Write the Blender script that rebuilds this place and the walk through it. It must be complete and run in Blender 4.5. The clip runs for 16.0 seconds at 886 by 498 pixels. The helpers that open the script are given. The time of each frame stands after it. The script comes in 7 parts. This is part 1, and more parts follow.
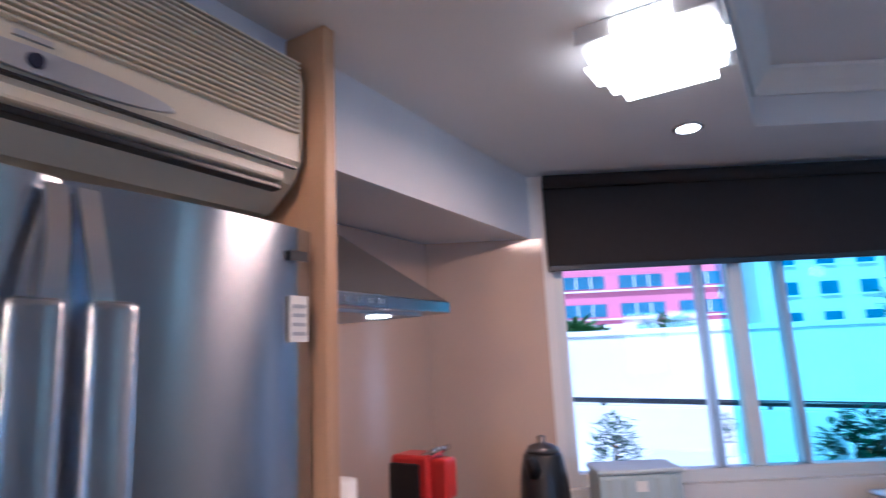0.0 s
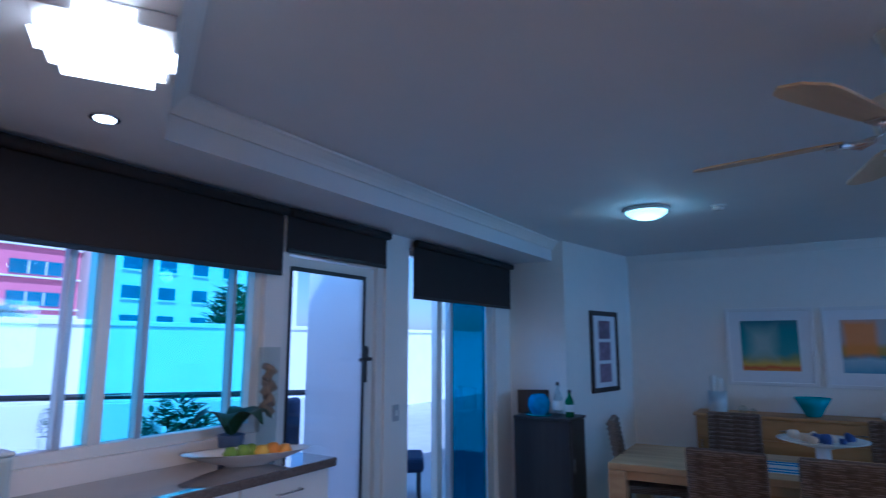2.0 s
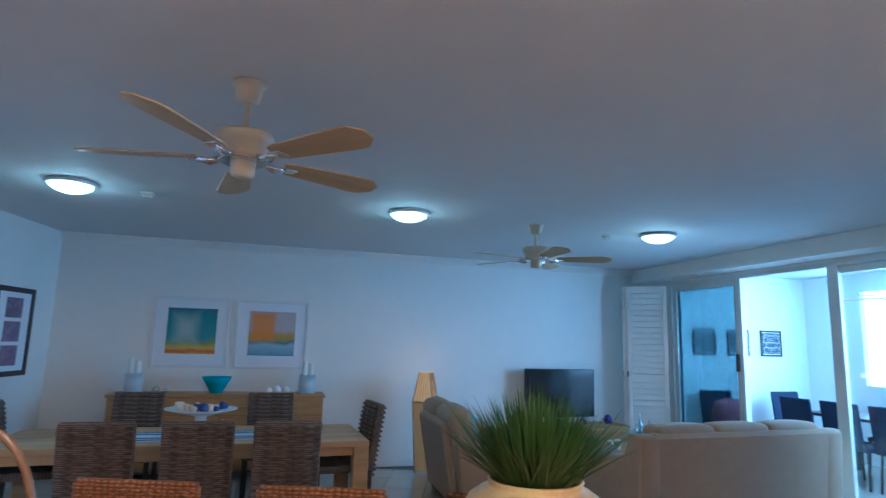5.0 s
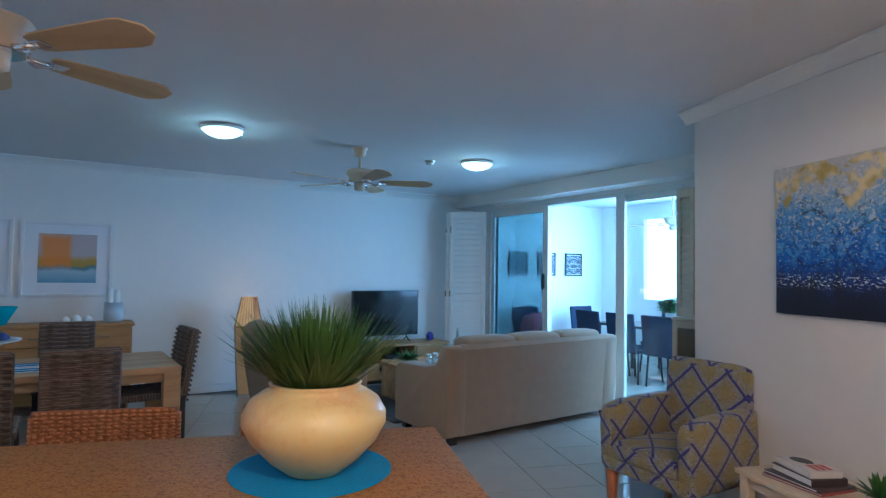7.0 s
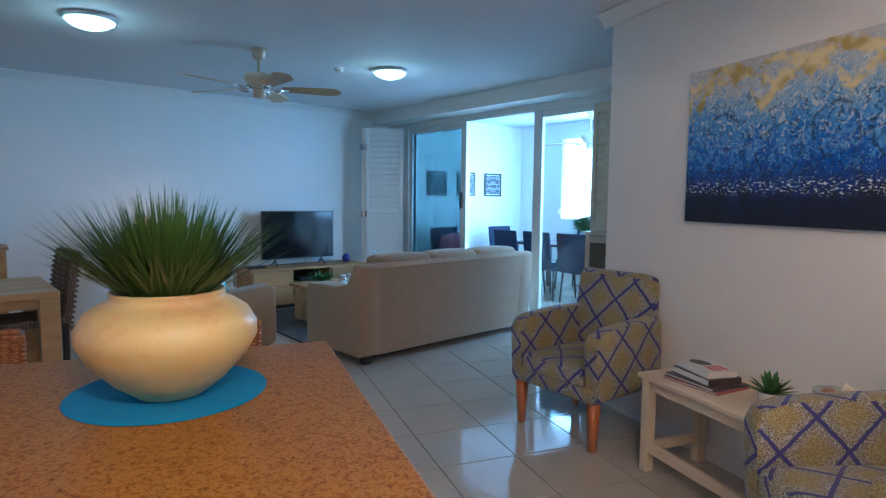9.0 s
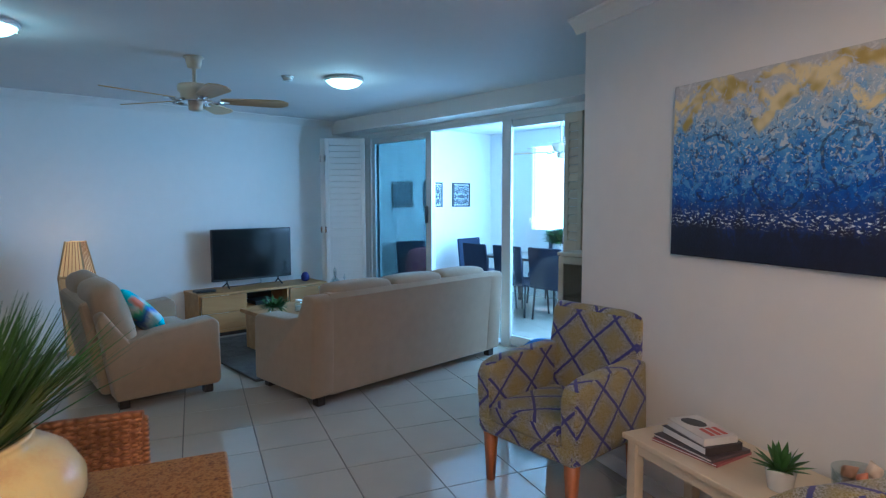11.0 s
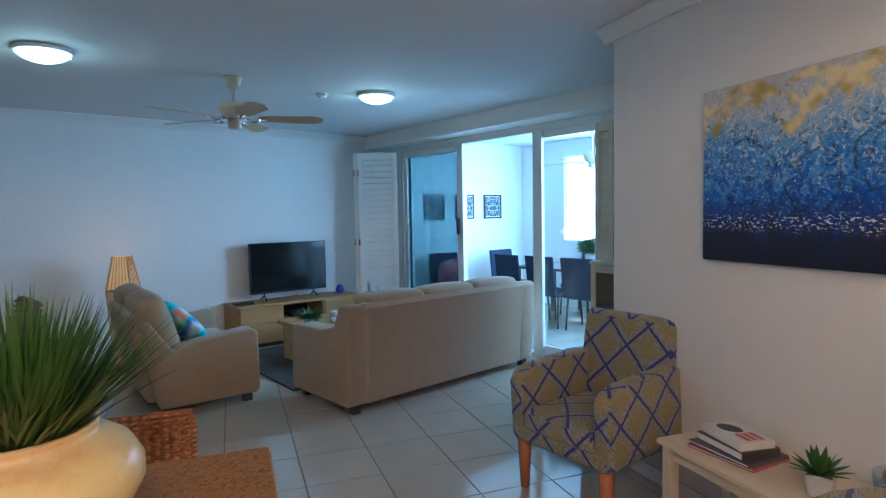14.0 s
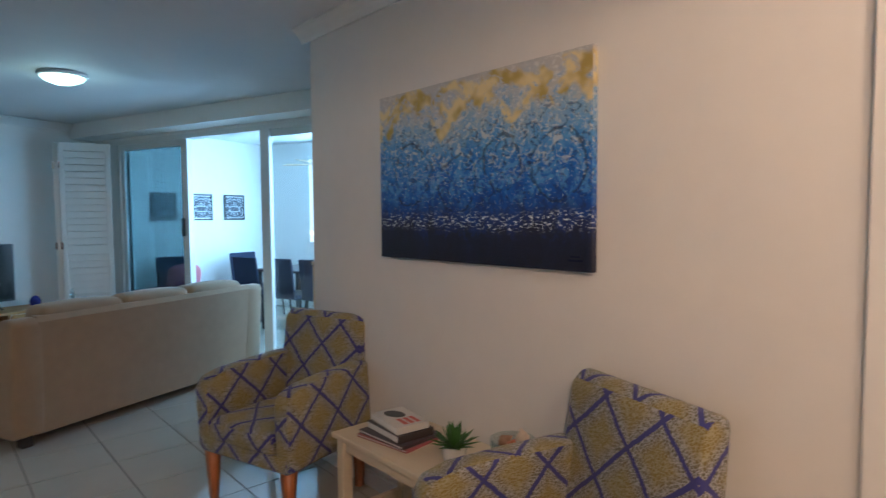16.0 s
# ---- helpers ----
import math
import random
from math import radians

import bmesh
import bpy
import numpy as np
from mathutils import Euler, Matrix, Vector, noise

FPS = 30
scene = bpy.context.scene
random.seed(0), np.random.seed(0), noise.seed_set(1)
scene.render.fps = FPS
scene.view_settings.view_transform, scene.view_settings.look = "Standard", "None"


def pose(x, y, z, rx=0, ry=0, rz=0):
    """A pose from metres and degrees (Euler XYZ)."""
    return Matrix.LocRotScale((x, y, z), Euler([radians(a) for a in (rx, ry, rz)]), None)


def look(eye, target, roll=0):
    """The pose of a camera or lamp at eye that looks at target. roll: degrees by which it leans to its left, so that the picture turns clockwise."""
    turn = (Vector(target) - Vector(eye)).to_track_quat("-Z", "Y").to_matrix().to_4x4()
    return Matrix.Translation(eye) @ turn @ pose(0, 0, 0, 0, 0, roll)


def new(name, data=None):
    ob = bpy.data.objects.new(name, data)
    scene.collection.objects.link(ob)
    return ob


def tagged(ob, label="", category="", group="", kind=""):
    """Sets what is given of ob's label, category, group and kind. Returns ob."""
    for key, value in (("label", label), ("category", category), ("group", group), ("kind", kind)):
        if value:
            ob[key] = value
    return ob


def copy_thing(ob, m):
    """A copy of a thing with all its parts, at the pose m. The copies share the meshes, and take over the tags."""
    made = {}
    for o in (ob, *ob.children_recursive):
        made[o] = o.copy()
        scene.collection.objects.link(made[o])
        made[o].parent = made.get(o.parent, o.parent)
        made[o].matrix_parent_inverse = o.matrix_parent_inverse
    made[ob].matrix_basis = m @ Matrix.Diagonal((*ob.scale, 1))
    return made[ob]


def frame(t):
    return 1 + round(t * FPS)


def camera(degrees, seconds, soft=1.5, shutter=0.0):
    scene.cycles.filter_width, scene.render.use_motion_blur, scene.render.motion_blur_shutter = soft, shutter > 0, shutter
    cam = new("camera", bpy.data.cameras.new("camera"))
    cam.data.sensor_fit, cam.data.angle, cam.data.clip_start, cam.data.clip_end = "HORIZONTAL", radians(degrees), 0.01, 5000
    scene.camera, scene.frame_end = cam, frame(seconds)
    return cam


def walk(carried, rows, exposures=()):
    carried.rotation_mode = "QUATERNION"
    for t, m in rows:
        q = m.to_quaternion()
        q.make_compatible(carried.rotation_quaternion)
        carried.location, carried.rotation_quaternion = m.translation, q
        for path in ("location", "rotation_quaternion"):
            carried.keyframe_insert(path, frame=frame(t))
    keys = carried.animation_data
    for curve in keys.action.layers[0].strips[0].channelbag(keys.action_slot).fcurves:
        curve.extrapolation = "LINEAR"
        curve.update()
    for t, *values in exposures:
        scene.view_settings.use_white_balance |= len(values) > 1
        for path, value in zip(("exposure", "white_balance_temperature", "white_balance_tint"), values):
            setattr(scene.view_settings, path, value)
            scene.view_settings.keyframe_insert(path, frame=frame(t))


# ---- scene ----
cam = camera(74.3, 16.0, soft=1.25, shutter=0.35)
EXPO = [(0, 0.22, 4360, 18), (0.5, 0.10, 3980, 18), (1.0, -0.02, 3870, 18), (2.0, -0.36, 3910, 16), (3.5, 0.03, 4010, 11), (4.5, 0.38, 4180, 10), (5.0, 0.42, 4290, 10), (7.5, 0.40, 4420, 10), (9.0, 0.40, 4470, 10), (12.0, 0.41, 4560, 10), (14.5, 0.39, 4660, 10), (15.5, 0.28, 4780, 10), (16, 0.12, 5000, 10)]
PATH = [
    (0, (0.344, -0.247, 1.628), (0.329, 1.72, 1.991), -2.7),
    (0.5, (0.288, -0.198, 1.659), (0.916, 1.675, 1.973), -2.1),
    (1, (0.194, -0.243, 1.633), (1.319, 1.382, 1.94), -1.2),
    (1.5, (0.157, -0.312, 1.615), (1.622, 1.016, 1.919), -0.5),
    (2, (0.135, -0.403, 1.574), (1.814, 0.637, 1.889), 0.0),
    (2.5, (0.136, -0.44, 1.555), (1.955, 0.328, 1.875), 0.3),
    (3, (0.123, -0.48, 1.544), (2.014, 0.085, 1.867), 0.6),
    (3.5, (0.057, -0.581, 1.522), (2.012, -0.318, 1.854), 1.0),
    (4, (-0.04, -0.722, 1.511), (1.932, -0.767, 1.842), 1.3),
    (4.5, (-0.128, -0.828, 1.508), (1.816, -1.165, 1.837), 1.6),
    (5, (-0.118, -0.891, 1.491), (1.779, -1.441, 1.806), 1.6),
    (7.5, (-0.219, -1.043, 1.446), (1.436, -2.167, 1.468), 1.0),
    (8, (-0.214, -1.08, 1.431), (1.41, -2.246, 1.395), 0.9),
    (8.5, (-0.18, -1.148, 1.385), (1.409, -2.359, 1.295), 0.6),
    (9, (-0.085, -1.222, 1.361), (1.454, -2.487, 1.191), 0.6),
    (9.5, (0.003, -1.277, 1.412), (1.489, -2.602, 1.232), 0.4),
    (12, (0.247, -1.693, 1.519), (1.741, -3.015, 1.369), -0.6),
    (12.5, (0.247, -1.673, 1.514), (1.775, -2.956, 1.381), -0.7),
    (13, (0.237, -1.617, 1.516), (1.785, -2.877, 1.393), -0.9),
    (13.5, (0.21, -1.587, 1.512), (1.768, -2.835, 1.392), -1.0),
    (14, (0.152, -1.541, 1.49), (1.706, -2.795, 1.373), -1.0),
    (14.5, (0.051, -1.44, 1.451), (1.551, -2.758, 1.34), -0.8),
    (15, (-0.057, -1.454, 1.437), (1.298, -2.921, 1.325), -0.7),
    (15.5, (-0.105, -1.627, 1.446), (1.049, -3.257, 1.335), -0.5),
    (16, (-0.163, -1.842, 1.459), (0.811, -3.585, 1.345), -0.4),
]
walk(cam, [(t, look(eye, target, roll)) for t, eye, target, roll in PATH], EXPO)

# ---- world, sun, large lights ----
world = bpy.data.worlds.new("World")
scene.world = world
world.use_nodes = True
wn = world.node_tree
sky = wn.nodes.new("ShaderNodeTexSky")
sky.sky_type = "NISHITA"
sky.sun_disc = False
sky.sun_elevation = radians(52)
sky.sun_rotation = radians(-160)
wn.links.new(sky.outputs[0], wn.nodes["Background"].inputs[0])
wn.nodes["Background"].inputs[1].default_value = 0.15


def lamp(name, kind, m, energy, colour, size=0.1, size_y=None, spot=None):
    data = bpy.data.lights.new(name, kind)
    data.energy, data.color = energy, colour
    if kind == "AREA":
        data.shape = "RECTANGLE" if size_y else "DISK"
        data.size = size
        if size_y:
            data.size_y = size_y
    elif kind == "SUN":
        data.angle = radians(0.6)
    else:
        data.shadow_soft_size = size
    ob = new(name, data)
    ob.matrix_world = m
    return ob


SUN_E, SUN_A = radians(52), radians(-160)
sun_from = Vector((math.sin(SUN_A) * math.cos(SUN_E), math.cos(SUN_A) * math.cos(SUN_E), math.sin(SUN_E)))
lamp("sun", "SUN", look(sun_from * 30, (0, 0, 0)), 5.0, (1.0, 0.95, 0.88))
# area lamps standing in for sunroom daylight; the side opening is out of view
DAY = (0.46, 0.79, 1.0)
lamp("sunroom_daylight", "AREA", look((4.65, -8.80, 1.75), (4.65, 0, 1.2)), 132, DAY, 3.0, 1.35)
lamp("sunroom_side_daylight", "AREA", look((3.15, -7.6, 1.7), (7.0, -7.2, 1.3)), 60, DAY, 1.6, 1.4)
# area lamp added outside above the terrace door, hidden by its blind, for daylight
lamp("terrace_daylight", "AREA", look((4.40, 3.2, 2.75), (4.6, -1.0, 0.6)), 60, DAY, 2.4, 1.0)

# ---- materials ----


def mat(name, colour, rough=0.6, metal=0.0, spec=0.5, noise_scale=0.0, noise_amount=0.0, bump=0.0, bump_scale=60.0, coat=0.0, sheen=0.0, trans=0.0, emit=None, power=0.0):
    """A principled material with large and small variation of its colour, and fine relief."""
    m = bpy.data.materials.new(name)
    m.use_nodes = True
    nt = m.node_tree
    b = nt.nodes["Principled BSDF"]
    b.inputs["Base Color"].default_value = (*colour, 1)
    b.inputs["Roughness"].default_value = rough
    b.inputs["Metallic"].default_value = metal
    b.inputs["Specular IOR Level"].default_value = spec
    b.inputs["Coat Weight"].default_value = coat
    b.inputs["Sheen Weight"].default_value = sheen
    b.inputs["Transmission Weight"].default_value = trans
    if emit:
        b.inputs["Emission Color"].default_value = (*emit, 1)
        b.inputs["Emission Strength"].default_value = power
    if noise_scale:
        tc = nt.nodes.new("ShaderNodeTexCoord")
        fine, wide = nt.nodes.new("ShaderNodeTexNoise"), nt.nodes.new("ShaderNodeTexNoise")
        fine.inputs["Scale"].default_value = noise_scale
        fine.inputs["Detail"].default_value = 6
        wide.inputs["Scale"].default_value = noise_scale * 0.13
        wide.inputs["Detail"].default_value = 3
        for n in (fine, wide):
            nt.links.new(tc.outputs["Object"], n.inputs["Vector"])
        add = nt.nodes.new("ShaderNodeMath")
        add.operation = "ADD"
        nt.links.new(fine.outputs["Fac"], add.inputs[0])
        nt.links.new(wide.outputs["Fac"], add.inputs[1])
        ramp = nt.nodes.new("ShaderNodeMapRange")
        ramp.inputs["From Min"].default_value, ramp.inputs["From Max"].default_value = 0.6, 1.4
        ramp.inputs["To Min"].default_value, ramp.inputs["To Max"].default_value = 1 - noise_amount, 1 + noise_amount
        nt.links.new(add.outputs[0], ramp.inputs["Value"])
        mix = nt.nodes.new("ShaderNodeVectorMath")
        mix.operation = "SCALE"
        mix.inputs[0].default_value = colour
        nt.links.new(ramp.outputs[0], mix.inputs["Scale"])
        nt.links.new(mix.outputs[0], b.inputs["Base Color"])
        rr = nt.nodes.new("ShaderNodeMapRange")
        rr.inputs["To Min"].default_value, rr.inputs["To Max"].default_value = max(0.02, rough - 0.08), min(1, rough + 0.08)
        nt.links.new(wide.outputs["Fac"], rr.inputs["Value"])
        nt.links.new(rr.outputs[0], b.inputs["Roughness"])
    if bump:
        tc2 = nt.nodes.new("ShaderNodeTexCoord")
        bn, bp = nt.nodes.new("ShaderNodeTexNoise"), nt.nodes.new("ShaderNodeBump")
        bn.inputs["Scale"].default_value = bump_scale
        bn.inputs["Detail"].default_value = 4
        bp.inputs["Strength"].default_value = bump
        bp.inputs["Distance"].default_value = 0.01
        nt.links.new(tc2.outputs["Object"], bn.inputs["Vector"])
        nt.links.new(bn.outputs["Fac"], bp.inputs["Height"])
        nt.links.new(bp.outputs[0], b.inputs["Normal"])
    return m


def ramp_colours(nt, fac, stops):
    r = nt.nodes.new("ShaderNodeValToRGB")
    el = r.color_ramp.elements
    el[0].position, el[0].color = stops[0][0], (*stops[0][1], 1)
    el[1].position, el[1].color = stops[-1][0], (*stops[-1][1], 1)
    for p, c in stops[1:-1]:
        e = el.new(p)
        e.color = (*c, 1)
    nt.links.new(fac, r.inputs["Fac"])
    return r.outputs["Color"]


def wood(name, dark, light, rough=0.45, along="X", scale=9.0):
    m = mat(name, light, rough, bump=0.08, bump_scale=90)
    nt = m.node_tree
    tc, mp = nt.nodes.new("ShaderNodeTexCoord"), nt.nodes.new("ShaderNodeMapping")
    nt.links.new(tc.outputs["Object"], mp.inputs["Vector"])
    mp.inputs["Scale"].default_value = {"X": (0.12, 1, 1), "Y": (1, 0.12, 1), "Z": (1, 1, 0.12)}[along]
    info = nt.nodes.new("ShaderNodeObjectInfo")
    nt.links.new(info.outputs["Random"], mp.inputs["Location"])
    n = nt.nodes.new("ShaderNodeTexNoise")
    n.inputs["Scale"].default_value, n.inputs["Detail"].default_value, n.inputs["Distortion"].default_value = scale, 8, 0.8
    nt.links.new(mp.outputs[0], n.inputs["Vector"])
    nt.links.new(ramp_colours(nt, n.outputs["Fac"], [(0.3, dark), (0.7, light)]), nt.nodes["Principled BSDF"].inputs["Base Color"])
    return m


def glass(name, tint, strength=0.1):
    """A thin pane: mostly clear, tinted, with a faint mirror image."""
    m = bpy.data.materials.new(name)
    m.use_nodes = True
    nt = m.node_tree
    nt.nodes.remove(nt.nodes["Principled BSDF"])
    t, g, mx = nt.nodes.new("ShaderNodeBsdfTransparent"), nt.nodes.new("ShaderNodeBsdfGlossy"), nt.nodes.new("ShaderNodeMixShader")
    t.inputs[0].default_value = (*tint, 1)
    g.inputs["Roughness"].default_value = 0.02
    lw = nt.nodes.new("ShaderNodeFresnel")
    lw.inputs[0].default_value = 1.45
    mul = nt.nodes.new("ShaderNodeMath")
    mul.operation = "MULTIPLY"
    mul.inputs[1].default_value = strength * 10
    mul.use_clamp = True
    nt.links.new(lw.outputs[0], mul.inputs[0])
    cap = nt.nodes.new("ShaderNodeMath")
    cap.operation = "MINIMUM"
    cap.inputs[1].default_value = 0.04 + 0.3 * strength
    nt.links.new(mul.outputs[0], cap.inputs[0])
    nt.links.new(cap.outputs[0], mx.inputs[0])
    nt.links.new(t.outputs[0], mx.inputs[1])
    nt.links.new(g.outputs[0], mx.inputs[2])
    nt.links.new(mx.outputs[0], nt.nodes["Material Output"].inputs[0])
    return m


def speckled(name, stops, scale, rough):
    m = mat(name, stops[0][1], rough, coat=0.0)
    nt = m.node_tree
    tc = nt.nodes.new("ShaderNodeTexCoord")
    n, v = nt.nodes.new("ShaderNodeTexNoise"), nt.nodes.new("ShaderNodeTexVoronoi")
    n.inputs["Scale"].default_value, n.inputs["Detail"].default_value, n.inputs["Roughness"].default_value = scale, 9, 0.75
    v.inputs["Scale"].default_value = scale * 1.6
    nt.links.new(tc.outputs["Object"], n.inputs["Vector"])
    nt.links.new(tc.outputs["Object"], v.inputs["Vector"])
    mx = nt.nodes.new("ShaderNodeMath")
    mx.operation = "MULTIPLY_ADD"
    mx.inputs[1].default_value = 0.22
    nt.links.new(v.outputs["Distance"], mx.inputs[0])
    nt.links.new(n.outputs["Fac"], mx.inputs[2])
    nt.links.new(ramp_colours(nt, mx.outputs[0], stops), nt.nodes["Principled BSDF"].inputs["Base Color"])
    return m


def woven(name, dark, light, scale, rough=0.75):
    """Plaited rush or rattan: crossing strands with relief."""
    m = mat(name, light, rough)
    nt = m.node_tree
    tc = nt.nodes.new("ShaderNodeTexCoord")
    wv, w2, n = nt.nodes.new("ShaderNodeTexWave"), nt.nodes.new("ShaderNodeTexWave"), nt.nodes.new("ShaderNodeTexNoise")
    wv.bands_direction, w2.bands_direction = "Z", "Y"
    wv.inputs["Scale"].default_value, w2.inputs["Scale"].default_value = scale, scale * 0.55
    wv.inputs["Distortion"].default_value, w2.inputs["Distortion"].default_value = 3.0, 4.0
    n.inputs["Scale"].default_value = 18
    for q in (wv, w2, n):
        nt.links.new(tc.outputs["Object"], q.inputs["Vector"])
    mul = nt.nodes.new("ShaderNodeMath")
    mul.operation = "MULTIPLY"
    nt.links.new(wv.outputs["Fac"], mul.inputs[0])
    nt.links.new(w2.outputs["Fac"], mul.inputs[1])
    a2 = nt.nodes.new("ShaderNodeMath")
    a2.operation = "MULTIPLY_ADD"
    a2.inputs[1].default_value = 0.5
    nt.links.new(n.outputs["Fac"], a2.inputs[0])
    nt.links.new(mul.outputs[0], a2.inputs[2])
    nt.links.new(ramp_colours(nt, a2.outputs[0], [(0.15, dark), (0.9, light)]), nt.nodes["Principled BSDF"].inputs["Base Color"])
    bp = nt.nodes.new("ShaderNodeBump")
    bp.inputs["Strength"].default_value, bp.inputs["Distance"].default_value = 0.7, 0.01
    nt.links.new(mul.outputs[0], bp.inputs["Height"])
    nt.links.new(bp.outputs[0], nt.nodes["Principled BSDF"].inputs["Normal"])
    return m


def lattice_fabric(name):
    """Ochre damask in grey scrollwork, with a diagonal lattice of blue brush lines, laid out on the UV map in metres."""
    m = mat(name, (0.3, 0.28, 0.2), 0.85, sheen=0.15)
    nt = m.node_tree
    uv = nt.nodes.new("ShaderNodeTexCoord").outputs["UV"]

    def calc(op, *args):
        q = nt.nodes.new("ShaderNodeMath")
        q.operation = op
        for k, a in enumerate(args):
            if isinstance(a, (int, float)):
                q.inputs[k].default_value = a
            else:
                nt.links.new(a, q.inputs[k])
        return q.outputs[0]

    def noise(scale, detail):
        q = nt.nodes.new("ShaderNodeTexNoise")
        q.inputs["Scale"].default_value, q.inputs["Detail"].default_value = scale, detail
        nt.links.new(uv, q.inputs["Vector"])
        return q

    def blend(f, a, b):
        q = nt.nodes.new("ShaderNodeMix")
        q.data_type = "RGBA"
        nt.links.new(f, q.inputs[0])
        for k, c in ((6, a), (7, b)):
            if isinstance(c, tuple):
                q.inputs[k].default_value = (*c, 1)
            else:
                nt.links.new(c, q.inputs[k])
        return q.outputs[2]

    warp = nt.nodes.new("ShaderNodeVectorMath")
    warp.operation = "MULTIPLY_ADD"
    warp.inputs[1].default_value = (0.035, 0.035, 0)
    nt.links.new(noise(3.5, 2).outputs["Color"], warp.inputs[0])
    nt.links.new(uv, warp.inputs[2])
    ways = []
    for ang in (44, -44):
        mp = nt.nodes.new("ShaderNodeMapping")
        mp.vector_type = "TEXTURE"
        mp.inputs["Rotation"].default_value = (0, 0, radians(ang))
        mp.inputs["Scale"].default_value = (0.178, 0.178, 0.178)
        nt.links.new(warp.outputs[0], mp.inputs["Vector"])
        sx = nt.nodes.new("ShaderNodeSeparateXYZ")
        nt.links.new(mp.outputs[0], sx.inputs[0])
        ways.append(calc("PINGPONG", sx.outputs["X"], 0.5))
    near_line = calc("MINIMUM", ways[0], ways[1])
    line = calc("LESS_THAN", calc("MULTIPLY_ADD", noise(70, 3).outputs["Fac"], -0.045, near_line), 0.020)
    cell = nt.nodes.new("ShaderNodeTexVoronoi")
    cell.feature = "DISTANCE_TO_EDGE"
    cell.inputs["Scale"].default_value = 105
    nt.links.new(uv, cell.inputs["Vector"])
    scroll = calc("LESS_THAN", cell.outputs["Distance"], 0.11)
    heart = nt.nodes.new("ShaderNodeMapRange")
    heart.inputs["From Min"].default_value, heart.inputs["From Max"].default_value = 0.10, 0.30
    nt.links.new(near_line, heart.inputs["Value"])
    ground = blend(heart.outputs[0], (0.13, 0.12, 0.08), (0.23, 0.172, 0.035))
    thread = blend(heart.outputs[0], (0.36, 0.36, 0.36), (0.34, 0.31, 0.18))
    cloth = blend(scroll, ground, thread)
    cloth = blend(line, cloth, (0.045, 0.045, 0.22))
    nt.links.new(cloth, nt.nodes["Principled BSDF"].inputs["Base Color"])
    weave = nt.nodes.new("ShaderNodeBump")
    weave.inputs["Strength"].default_value, weave.inputs["Distance"].default_value = 0.25, 0.004
    nt.links.new(noise(420, 2).outputs["Fac"], weave.inputs["Height"])
    nt.links.new(weave.outputs[0], nt.nodes["Principled BSDF"].inputs["Normal"])
    return m


